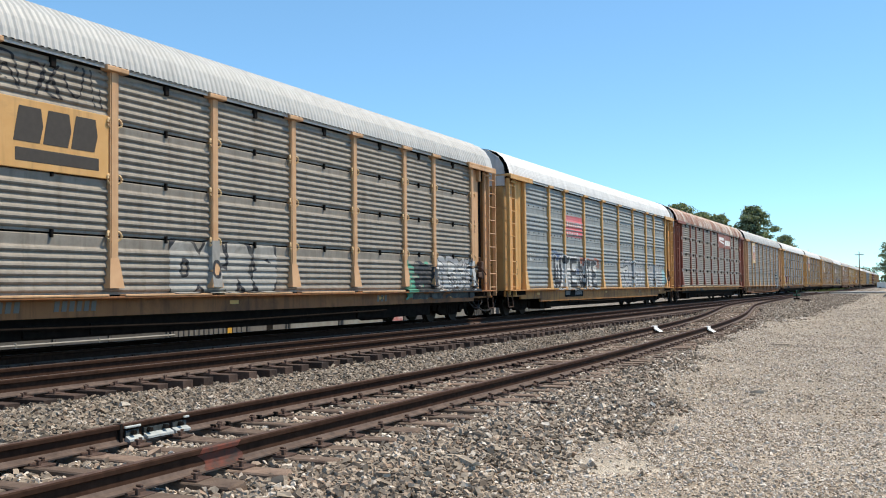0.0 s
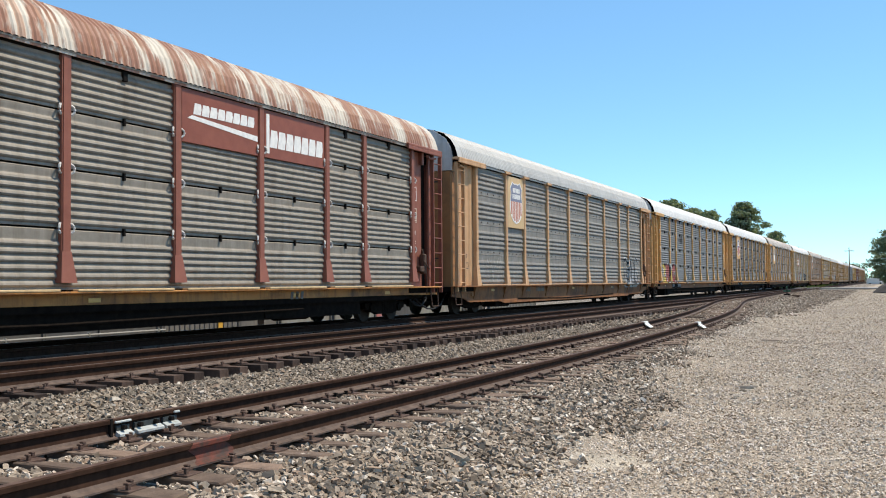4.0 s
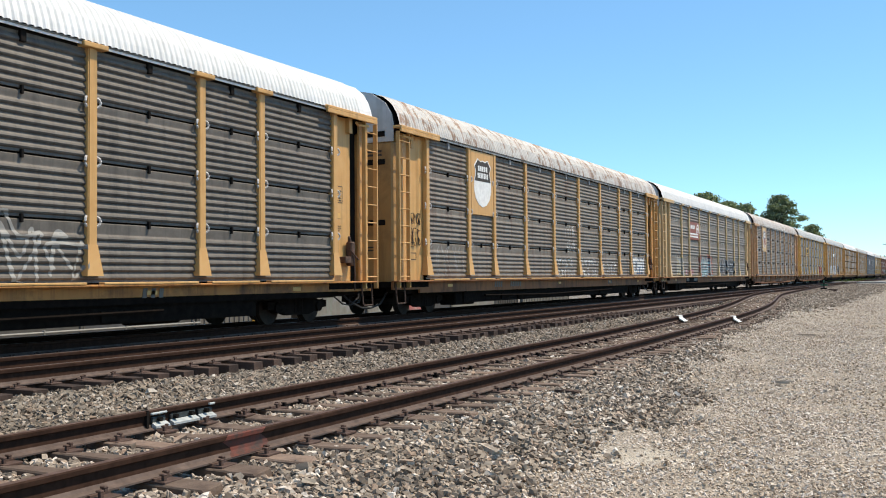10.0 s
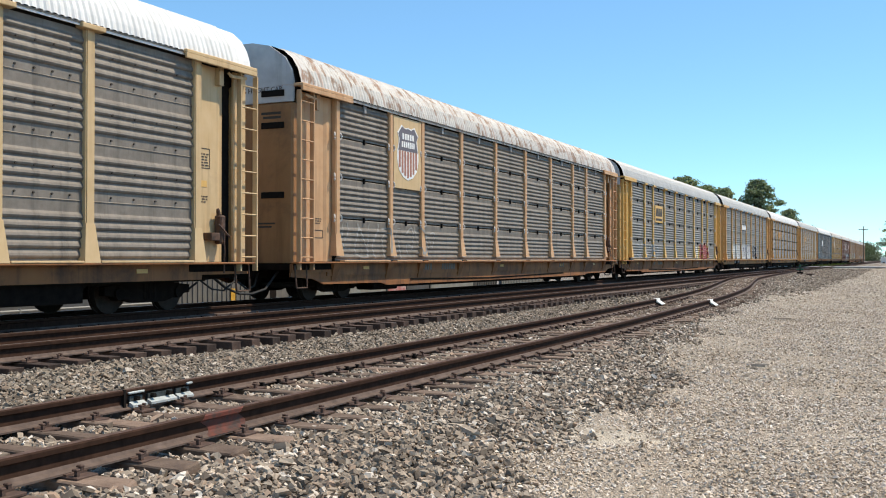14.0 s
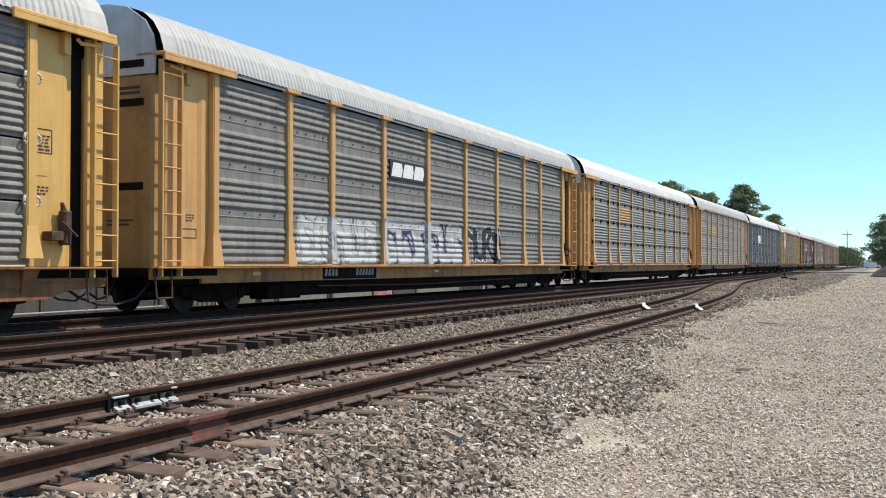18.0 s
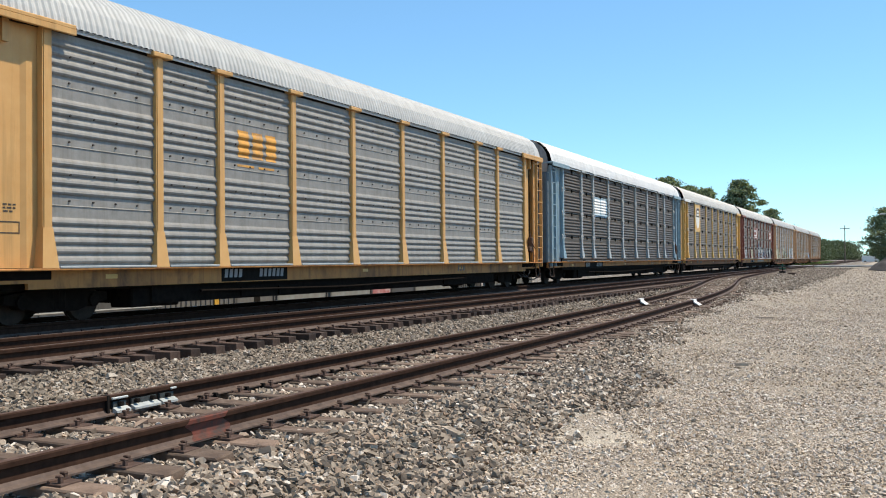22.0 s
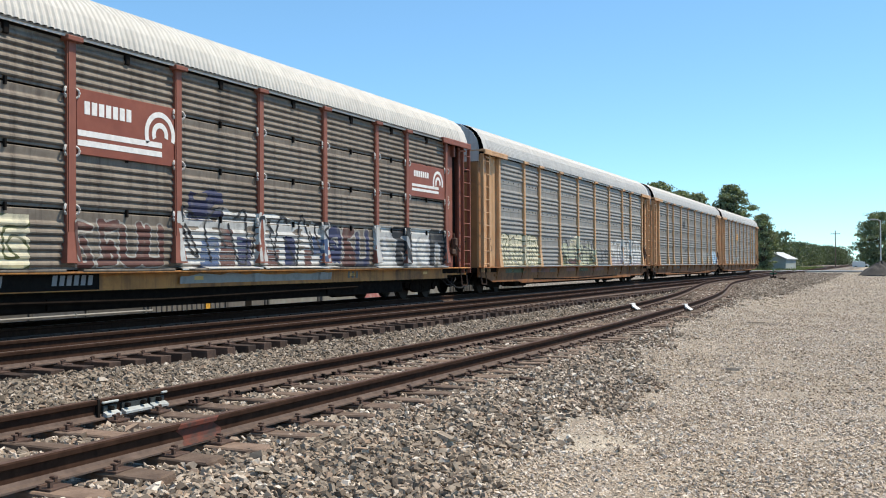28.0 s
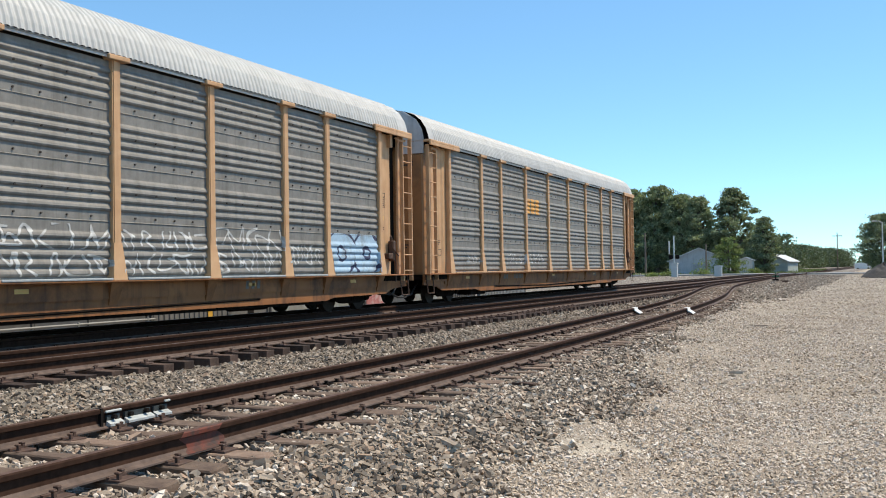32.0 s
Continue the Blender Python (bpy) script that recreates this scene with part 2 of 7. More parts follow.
# ---- mesh tools ----
class Shape:
    """Gathers vertices and faces of one mesh."""

    def __init__(self):
        self.v, self.f = [], []

    def add(self, verts, faces):
        n = len(self.v)
        self.v += [tuple(p) for p in verts]
        self.f += [tuple(i + n for i in q) for q in faces]
        return self

    def box(self, x0, x1, y0, y1, z0, z1, c=0.0):
        if c <= 0:
            return self.add([(x, y, z) for x in (x0, x1) for y in (y0, y1) for z in (z0, z1)],
                            [(0, 1, 3, 2), (4, 6, 7, 5), (0, 4, 5, 1), (2, 3, 7, 6), (0, 2, 6, 4), (1, 5, 7, 3)])
        bm = bmesh.new()
        bmesh.ops.create_cube(bm, size=1.0, matrix=Matrix.Translation(((x0 + x1) / 2, (y0 + y1) / 2, (z0 + z1) / 2)) @ Matrix.Diagonal((x1 - x0, y1 - y0, z1 - z0, 1)))
        bmesh.ops.bevel(bm, geom=bm.edges[:], offset=c, segments=1, affect="EDGES")
        return self.take(bm)

    def take(self, bm):
        bm.verts.index_update()
        self.add([p.co for p in bm.verts], [[q.index for q in f.verts] for f in bm.faces])
        bm.free()
        return self

    def prism(self, pts, axis, a, b):
        """A polygon of two coordinates, drawn out along an axis from a to b."""
        def at(p, w):
            return {"x": (w, p[0], p[1]), "y": (p[0], w, p[1]), "z": (p[0], p[1], w)}[axis]
        n = len(pts)
        return self.add([at(p, a) for p in pts] + [at(p, b) for p in pts],
                        [tuple(range(n)), tuple(range(2 * n - 1, n - 1, -1))] + [(i, n + i, n + (i + 1) % n, (i + 1) % n) for i in range(n)])

    def tube(self, pts, r, sides=8, taper=None):
        """A round bar through points, closed at both ends."""
        pts = [Vector(p) for p in pts]
        rings = []
        for i, p in enumerate(pts):
            d = (pts[min(i + 1, len(pts) - 1)] - pts[max(i - 1, 0)]).normalized()
            u = d.cross(Vector((0, 0, 1)) if abs(d.z) < 0.9 else Vector((1, 0, 0))).normalized()
            w = d.cross(u)
            rr = r if taper is None else r + (taper - r) * i / (len(pts) - 1)
            rings.append([p + rr * (math.cos(a) * u + math.sin(a) * w) for a in (2 * math.pi * k / sides for k in range(sides))])
        faces = [(i * sides + k, i * sides + (k + 1) % sides, (i + 1) * sides + (k + 1) % sides, (i + 1) * sides + k) for i in range(len(pts) - 1) for k in range(sides)]
        faces += [tuple(range(sides - 1, -1, -1)), tuple((len(pts) - 1) * sides + k for k in range(sides))]
        return self.add([q for ring in rings for q in ring], faces)

    def disc(self, cx, cy, cz, r, x0, x1, sides=20):
        return self.prism([(cy + r * math.cos(2 * math.pi * k / sides), cz + r * math.sin(2 * math.pi * k / sides)) for k in range(sides)], "x", cx + x0, cx + x1)

    def mesh(self, name, smooth=False):
        me = bpy.data.meshes.new(name)
        me.from_pydata(self.v, [], self.f)
        bm = bmesh.new()
        bm.from_mesh(me)
        bmesh.ops.recalc_face_normals(bm, faces=bm.faces[:])
        bm.to_mesh(me)
        bm.free()
        if smooth:
            me.shade_smooth()
        return me


CACHE = {}


def cached(key, build, smooth=False):
    if key not in CACHE:
        CACHE[key] = build().mesh(str(key[0]) if isinstance(key, tuple) else key, smooth)
    return CACHE[key]


def part(name, me, material, parent=None, at=(0, 0, 0), label="", turn=0.0):
    """One mesh object, under its thing; the material belongs to the object, so that alike parts share a mesh."""
    if isinstance(me, Shape):
        me = me.mesh(name)
    if not me.materials:
        me.materials.append(material)
    ob = new(name, me)
    ob.material_slots[0].link = "OBJECT"
    ob.material_slots[0].material = material
    ob.location = at
    if turn:
        ob.rotation_euler = (0, 0, turn)
    ob.parent = parent
    if label:
        ob["label"] = label
    return ob


def thing(name, label, category, at=(0, 0, 0), group="", kind="", turn=0.0):
    ob = new(name)
    ob.empty_display_size = 0.2
    ob.location = at
    ob.rotation_euler = (0, 0, turn)
    return tagged(ob, label, category, group, kind)


# ---- ground ----
def smooth_step(a, b, v):
    v = np.clip((v - a) / (b - a), 0, 1)
    return v * v * (3 - 2 * v)


SPUR_Y = np.arange(-60.0, 160.0, 0.5)
SPUR_X = np.interp(SPUR_Y, [-60, 15, 18, 21, 25, 28, 31, 35, 40, 45, 50, 55, 60, 70, 80, 90, 105, 118], [-5.51, -5.51, -5.53, -5.62, -5.78, -5.88, -5.96, -6.1, -6.43, -7.0, -7.6, -8.17, -8.67, -9.2, -9.6, -10.0, -10.6, -10.75])
SPUR_X = np.convolve(np.pad(SPUR_X, 6, "edge"), np.ones(13) / 13, "valid")


def spur_x(y):
    """The middle of the spur, which swings over to join the empty main track."""
    return np.interp(y, SPUR_Y, SPUR_X)


def spur_z(y):
    """The height of the spur's rail heads."""
    return -0.1 + 0.1 * smooth_step(27, 44, np.asarray(y, float))


def ground_z(x, y):
    """The lie of the land: gravel road, shoulder of the spur, trough, bed of the main tracks, low ground beyond."""
    x, y = np.asarray(x, float), np.asarray(y, float)
    u = x - spur_x(y)
    z = -0.56 + np.exp(-((x + 2.1) / 0.5) ** 2) * 0.03
    z = z + (spur_z(y) - 0.25 + 0.56) * smooth_step(3.3, 1.5, u)
    trough = smooth_step(-1.5, -2.3, u) * smooth_step(-9.0, -8.0, x)
    z = z * (1 - trough) - 0.4 * trough
    edge = smooth_step(-8.0, -9.3, x)
    z = z * (1 - edge) - (0.33 + 0.07 * smooth_step(10.0, 11.8, y)) * edge
    bed = smooth_step(-9.55, -9.95, x)
    z = z * (1 - bed) - 0.3 * bed
    spur_bed = spur_z(y) - 0.255 + 0.015 * np.sin(y * 2.3 + 1.1 * x) * np.sin(y * 0.83 + x * 2.9)
    near = smooth_step(1.95, 1.3, np.abs(u)) * (x > -9.4)
    z = z * (1 - near) + spur_bed * near
    far = smooth_step(-16.6, -19.5, x)
    z = z * (1 - far) + -0.95 * far
    back = smooth_step(90, 150, y)
    z = z * (1 - back) + (-0.24 - 0.2 * smooth_step(-6, -1, x)) * back
    return z


xs = np.concatenate([[-2500, -900, -300, -120, -60, -40, -30, -25, -22], np.arange(-20, -16, 0.5), np.arange(-16, 2.01, 0.2), [3, 5, 8, 12, 20, 40, 90, 250, 800, 2500]])
ys = np.concatenate([[-2500, -800, -200, -60, -20], np.arange(-8, 60, 0.5), np.arange(60, 200, 2.5), [210, 240, 290, 360, 500, 800, 1500, 2600, 4500]])
gx_, gy_ = np.meshgrid(xs, ys)
rough_ = np.array([[noise.noise((float(a) * 0.9, float(b) * 0.9, 3.0)) for a in xs] for b in ys]) * 0.03 * np.where((gx_ > -9) & (gx_ < 4), 1, 0.2)
gz_ = ground_z(gx_, gy_) + rough_
nx_, ny_ = len(xs), len(ys)
gme = bpy.data.meshes.new("ground")
gme.from_pydata(np.stack([gx_, gy_, gz_], -1).reshape(-1, 3).tolist(), [],
                [(j * nx_ + i, j * nx_ + i + 1, (j + 1) * nx_ + i + 1, (j + 1) * nx_ + i) for j in range(ny_ - 1) for i in range(nx_ - 1)])
gme.shade_smooth()


def ground_material():
    m, nt, b = nodes_of("ballast_and_gravel")
    tc = nt.nodes.new("ShaderNodeTexCoord")
    sep = nt.nodes.new("ShaderNodeSeparateXYZ")
    nt.links.new(tc.outputs["Object"], sep.inputs[0])
    vo = nt.nodes.new("ShaderNodeTexVoronoi")
    vo.inputs["Scale"].default_value = 26
    nt.links.new(tc.outputs["Object"], vo.inputs["Vector"])
    v2 = nt.nodes.new("ShaderNodeTexVoronoi")
    v2.inputs["Scale"].default_value = 55
    nt.links.new(tc.outputs["Object"], v2.inputs["Vector"])
    cell = nt.nodes.new("ShaderNodeSeparateColor")
    nt.links.new(vo.outputs["Color"], cell.inputs[0])
    cell2 = nt.nodes.new("ShaderNodeSeparateColor")
    nt.links.new(v2.outputs["Color"], cell2.inputs[0])
    stone = mix(nt, cell.outputs[0], (0.07, 0.058, 0.047), (0.3, 0.255, 0.215))
    stone = mix(nt, ramp(nt, cell.outputs[1], 0.86, 0.95), stone, (0.62, 0.585, 0.52))
    stone = mix(nt, ramp(nt, noise_node(nt, 0.7, 5), 0.52, 0.74, 0, 0.4), stone, (0.2, 0.16, 0.12))
    tan = mix(nt, cell2.outputs[0], (0.26, 0.21, 0.16), (0.46, 0.385, 0.305))
    tan = mix(nt, ramp(nt, noise_node(nt, 0.9, 6, (1.0, 0.3, 1.0), 0.65), 0.46, 0.7, 0, 0.5), tan, (0.62, 0.54, 0.42))
    tan = mix(nt, ramp(nt, noise_node(nt, 1.3, 5, (1.0, 0.25, 1.0)), 0.53, 0.7, 0, 0.6), tan, (0.36, 0.325, 0.285))
    # a patch of pale sand at the road's edge
    near = nt.nodes.new("ShaderNodeVectorMath")
    near.operation = "DISTANCE"
    near.inputs[1].default_value = (-2.45, 8.65, -0.53)
    nt.links.new(tc.outputs["Object"], near.inputs[0])
    ragged = nt.nodes.new("ShaderNodeMath")
    ragged.operation = "ADD"
    nt.links.new(near.outputs["Value"], ragged.inputs[0])
    nt.links.new(ramp(nt, noise_node(nt, 3.5, 5), 0.3, 0.7, -0.35, 0.35), ragged.inputs[1])
    tan = mix(nt, ramp(nt, ragged.outputs[0], 0.3, 0.65, 0.85, 0.0), tan, (0.7, 0.62, 0.5))
    # the road begins where the shoulder of ballast ends
    wob = ramp(nt, noise_node(nt, 0.35, 5), 0.25, 0.75, -0.55, 0.55)
    spread = ramp(nt, sep.outputs[1], 10.0, 25.0, 0.0, 1.9)
    wide = nt.nodes.new("ShaderNodeMath")
    wide.operation = "ADD"
    nt.links.new(wob, wide.inputs[0])
    nt.links.new(spread, wide.inputs[1])
    wob = wide.outputs[0]
    add = nt.nodes.new("ShaderNodeMath")
    add.operation = "ADD"
    nt.links.new(sep.outputs[0], add.inputs[0])
    nt.links.new(wob, add.inputs[1])
    road = ramp(nt, add.outputs[0], -3.2, -2.4)
    # shadow under the train and along the main tracks, painted into the ground
    bed_shade = ramp(nt, sep.outputs[0], -9.2, -11.9, 0.0, 0.86)
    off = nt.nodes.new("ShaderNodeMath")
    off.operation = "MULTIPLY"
    nt.links.new(bed_shade, off.inputs[0])
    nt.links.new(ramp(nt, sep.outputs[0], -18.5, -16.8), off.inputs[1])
    bed_shade = off.outputs[0]
    stone = mix(nt, bed_shade, stone, (0.045, 0.034, 0.027))
    tan = mix(nt, ramp(nt, noise_node(nt, 7.0, 5, (1.0, 0.35, 1.0), 0.75), 0.42, 0.62, 0, 0.5), tan, (0.36, 0.305, 0.235))
    tan = mix(nt, ramp(nt, noise_node(nt, 11.0, 4, (1.0, 0.4, 1.0), 0.8), 0.56, 0.7, 0, 0.8), tan, (0.72, 0.66, 0.58))
    far_mottle = ramp(nt, noise_node(nt, 5.0, 4, (1.0, 0.35, 1.0), 0.8), 0.45, 0.6, 0, 0.6)
    stone = mix(nt, far_mottle, stone, (0.17, 0.15, 0.125))
    stone = mix(nt, ramp(nt, noise_node(nt, 9.0, 4, (1.0, 0.4, 1.0), 0.8), 0.57, 0.7, 0, 0.6), stone, (0.56, 0.52, 0.45))
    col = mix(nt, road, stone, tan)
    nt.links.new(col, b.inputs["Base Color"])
    b.inputs["Roughness"].default_value = 0.95
    b.inputs["Specular IOR Level"].default_value = 0.15
    h = mix(nt, road, vo.outputs["Distance"], v2.outputs["Distance"])
    bump(nt, b, h, 0.9, 0.03)
    return m


GROUND = ground_material()
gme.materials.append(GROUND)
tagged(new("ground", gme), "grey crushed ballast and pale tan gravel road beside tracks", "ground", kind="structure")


# ---- stones ----
def stone_material(name, tones, scale):
    """Broken stones, each of its own tone, with a mottled face."""
    m, nt, b = nodes_of(name)
    r = nt.nodes.new("ShaderNodeNewGeometry").outputs["Random Per Island"]
    cr = nt.nodes.new("ShaderNodeValToRGB")
    cr.color_ramp.interpolation = "LINEAR"
    for k, (at, c) in enumerate(tones):
        e = cr.color_ramp.elements[k] if k < 2 else cr.color_ramp.elements.new(at)
        e.position, e.color = at, (*c, 1)
    nt.links.new(r, cr.inputs[0])
    col = mix(nt, ramp(nt, noise_node(nt, scale, 5), 0.35, 0.7, 0, 0.45), cr.outputs[0], (0.2, 0.165, 0.13))
    col = mix(nt, ramp(nt, noise_node(nt, 0.5, 5), 0.45, 0.7, 0, 0.4), col, mix(nt, 1.0, col, (0.72, 0.66, 0.6), "MULTIPLY"))
    nt.links.new(col, b.inputs["Base Color"])
    b.inputs["Roughness"].default_value = 0.9
    b.inputs["Specular IOR Level"].default_value = 0.2
    return m


STONE = stone_material("crushed_stone", ((0.0, (0.105, 0.081, 0.062)), (0.3, (0.253, 0.207, 0.161)), (0.55, (0.363, 0.303, 0.238)), (0.75, (0.462, 0.378, 0.293)), (0.88, (0.363, 0.254, 0.182)), (0.92, (0.660, 0.572, 0.471)), (1.0, (0.8, 0.725, 0.63))), 30)
OLD_STONE = stone_material("dusty_crushed_stone", ((0.0, (0.075, 0.06, 0.046)), (0.3, (0.185, 0.155, 0.12)), (0.55, (0.285, 0.242, 0.19)), (0.75, (0.36, 0.3, 0.235)), (0.88, (0.27, 0.195, 0.14)), (0.95, (0.46, 0.4, 0.33)), (1.0, (0.62, 0.56, 0.48))), 30)
PEBBLE = stone_material("road_gravel", ((0.0, (0.3, 0.235, 0.175)), (0.2, (0.57, 0.465, 0.35)), (0.55, (0.74, 0.625, 0.495)), (0.8, (0.66, 0.575, 0.5)), (1.0, (0.9, 0.82, 0.71))), 25)
BLOCK_V = np.array([(x * (1 - 0.3 * (z > 0)), y * (1 - 0.25 * (z > 0)), z) for x in (-0.85, 0.85) for y in (-0.75, 0.75) for z in (-0.7, 0.7)], float)
BLOCK_F = np.array([(0, 1, 3), (0, 3, 2), (4, 6, 7), (4, 7, 5), (0, 4, 5), (0, 5, 1), (2, 3, 7), (2, 7, 6), (0, 2, 6), (0, 6, 4), (1, 5, 7), (1, 7, 3)])
OCT_V = np.array([(1, 0, 0), (0, 1, 0), (-1, 0, 0), (0, -1, 0), (0, 0, 1), (0, 0, -1)], float)
OCT_F = np.array([(0, 1, 4), (1, 2, 4), (2, 3, 4), (3, 0, 4), (1, 0, 5), (2, 1, 5), (3, 2, 5), (0, 3, 5)])
RNG = np.random.default_rng(7)


def stones(name, px, py, size, material, label, base_v, base_f, lift=0.3):
    """Broken stones strewn at the places given, one loose mesh."""
    n = len(px)
    yaw, tip, lean = RNG.uniform(0, 6.283, n), RNG.normal(0, 0.55, n), RNG.normal(0, 0.55, n)
    cy, sy, ct, st, cl, sl = np.cos(yaw), np.sin(yaw), np.cos(tip), np.sin(tip), np.cos(lean), np.sin(lean)
    rot = np.stack([cy * cl - sy * st * sl, -sy * ct, cy * sl + sy * st * cl, sy * cl + cy * st * sl, cy * ct, sy * sl - cy * st * cl, -ct * sl, st, ct * cl], -1).reshape(n, 3, 3)
    axes = np.stack([RNG.uniform(0.75, 1.25, n), RNG.uniform(0.45, 0.85, n), RNG.uniform(0.3, 0.62, n)], -1)
    v = base_v[None] * RNG.uniform(0.55, 1.2, (n, len(base_v), 3)) * (axes[:, None, :] * size[:, None, None] / 2)
    v = np.einsum("nij,nkj->nki", rot, v)
    v += np.stack([px, py, ground_z(px, py) + size * lift * RNG.uniform(0.2, 1.0, n)], -1)[:, None, :]
    f = (base_f[None] + (np.arange(n) * len(base_v))[:, None, None]).reshape(-1, 3)
    me = bpy.data.meshes.new(name)
    me.vertices.add(n * len(base_v))
    me.vertices.foreach_set("co", v.reshape(-1).astype(np.float32))
    me.loops.add(f.size)
    me.loops.foreach_set("vertex_index", f.reshape(-1).astype(np.int32))
    me.polygons.add(len(f))
    me.polygons.foreach_set("loop_start", np.arange(0, f.size, 3, dtype=np.int32))
    me.update(calc_edges=True)
    me.shade_flat()
    me.materials.append(material)
    return tagged(new(name, me), label, "stones", kind="stuff")


def strew(n, x0, x1, y0, y1):
    return RNG.uniform(x0, x1, n), RNG.uniform(y0, y1, n)


def in_view(x, y):
    """Keep the places that the lens can take in from the camera's spot."""
    return (x < 0.08 * y + 0.3) & (y > -0.82 * x - 2.5)


def verge(y):
    """How far the tan gravel spreads over the shoulder, and its ragged edge."""
    return 1.9 * np.clip((y - 10) / 15, 0, 1) + 0.25 * np.sin(y * 0.9) + 0.15 * np.sin(y * 2.7 + 1)


def ballast():
    sets = []
    for n, x0, x1, y0, y1, s0, s1 in ((80000, -9.6, -1.6, 3, 14, 0.046, 0.092), (60000, -9.8, -2.0, 14, 30, 0.055, 0.1), (22000, -10, -2.0, 30, 62, 0.08, 0.13), (16000, -10.2, -2.0, 62, 135, 0.11, 0.17)):
        x, y = strew(n, x0, x1, y0, y1)
        s = RNG.uniform(s0, s1, n) * np.where(RNG.random(n) < 0.06, 1.35, 1)
        # thin out towards the road and over the sleepers' tops
        keep = (RNG.random(n) < 1 - smooth_step(-3.4, -2.3, x + verge(y))) & in_view(x, y)
        sx = spur_x(y)
        keep &= ~((np.abs(np.abs(x - sx) - 0.7525) < 0.1))
        on_tie = (np.abs(((y + 1.78) % 0.56) - 0.28) < 0.15) & (np.abs(x - sx) < 1.33)
        keep &= ~(on_tie & (RNG.random(n) < np.where(np.abs(x - sx) > 1.15, 0.6, 0.97 - 0.4 * smooth_step(13, 26, y))))
        keep &= (x > -9.42) | ((x > -9.8) & (np.abs(((y + 1.09) % 0.52) - 0.26) > 0.13))
        sets.append((x[keep], y[keep], s[keep]))
    x, y, s = (np.concatenate(c) for c in zip(*sets))
    far = x < spur_x(y) - 0.85
    stones("ballast_stones", x[~far], y[~far], s[~far], STONE, "angular grey crushed ballast stones lying in and beside the spur", BLOCK_V, BLOCK_F, 0.5)
    stones("shoulder_stones", x[far], y[far], s[far] * 1.08, OLD_STONE, "dusty brown-grey ballast stones between the two tracks", BLOCK_V, BLOCK_F, 0.5)
    n = 26000
    x, y = strew(n, -12.2, -9.5, 7, 40)
    on_tie = (np.abs(((y + 1.09) % 0.52) - 0.26) < 0.13)
    keep = in_view(x, y) & ~on_tie & (np.abs(np.abs(x + 10.75) - 0.7525) > 0.09)
    stones("track_bed_stones", x[keep], y[keep], RNG.uniform(0.04, 0.08, keep.sum()), STONE, "rust-tinted ballast stones between the sleepers of the empty track", OCT_V, OCT_F, 0.3)
    sets = []
    for n, y0, y1, s0, s1 in ((56000, 4.6, 13, 0.022, 0.06), (50000, 13, 34, 0.03, 0.075), (14000, 34, 70, 0.055, 0.1), (9000, 70, 140, 0.09, 0.15)):
        x, y = strew(n, -5.0, 0.08 * y1 + 0.4, y0, y1)
        bare = np.hypot(x + 2.45, y - 8.65) < 0.3 + 0.25 * np.sin(9 * x + 7 * y) ** 2
        x = np.where(bare & (RNG.random(n) < 0.8), 99.0, x)
        keep = in_view(x, y) & (RNG.random(n) < smooth_step(-3.7, -2.6, x + verge(y)))
        sets.append((x[keep], y[keep], RNG.uniform(s0, s1, n)[keep] * np.where(RNG.random(keep.sum()) < 0.03, 1.45, 1)))
    x, y, s = (np.concatenate(c) for c in zip(*sets))
    stones("road_gravel", x, y, s, PEBBLE, "small pale tan gravel scattered over the road", OCT_V, OCT_F, 0.25)


# ---- tracks ----
# rust darkened as if shaded by the rail head; dusty foot lightened as if sunlit
RAILSIDE = surf("shaded_rusty_rail_steel", (0.026, 0.0135, 0.009), (0.05, 0.027, 0.018), 12, 0.85, 0.0, streak=(0.085, 0.043, 0.027), streak_amt=0.3, spec=0.08)
RAILFOOT = surf("sunlit_dusty_rail_foot", (0.07, 0.048, 0.038), (0.14, 0.1, 0.08), 10, 0.85)
RAILTOP = surf("worn_rail_head", (0.09, 0.066, 0.056), (0.165, 0.128, 0.112), 9, 0.5, 0.4)
RAILDULL = surf("dull_rail_head", (0.06, 0.035, 0.026), (0.13, 0.085, 0.068), 11, 0.75, 0.0, spec=0.15)
TIE_OLD = surf("dry_grey_sleeper", (0.12, 0.08, 0.057), (0.25, 0.178, 0.13), 4, 0.9, streak=None, dirt=(0.09, 0.06, 0.045), dirt_lo=0.48, dirt_hi=0.7, dirt_scale=5, rand=0.3, bumps=0.6, bump_scale=40)
TIE_NEW = surf("creosoted_sleeper", (0.036, 0.022, 0.016), (0.085, 0.052, 0.038), 5, 0.85, dirt=(0.13, 0.08, 0.058), dirt_lo=0.5, dirt_hi=0.72, dirt_scale=2, rand=0.45, bumps=0.5, bump_scale=40)
PLATEM = surf("rusty_tie_plate", (0.06, 0.035, 0.026), (0.115, 0.07, 0.052), 14, 0.8, 0.1)
HALF_RAIL = [(0.070, -0.185), (0.070, -0.172), (0.03, -0.158), (0.016, -0.135), (0.0095, -0.11), (0.009, -0.055), (0.037, -0.042), (0.038, -0.012), (0.030, -0.001)]
RAIL_PROFILE = [(-0.070, -0.185)] + HALF_RAIL + [(0.0, 0.0)] + [(-a, b) for a, b in reversed(HALF_RAIL[1:])]


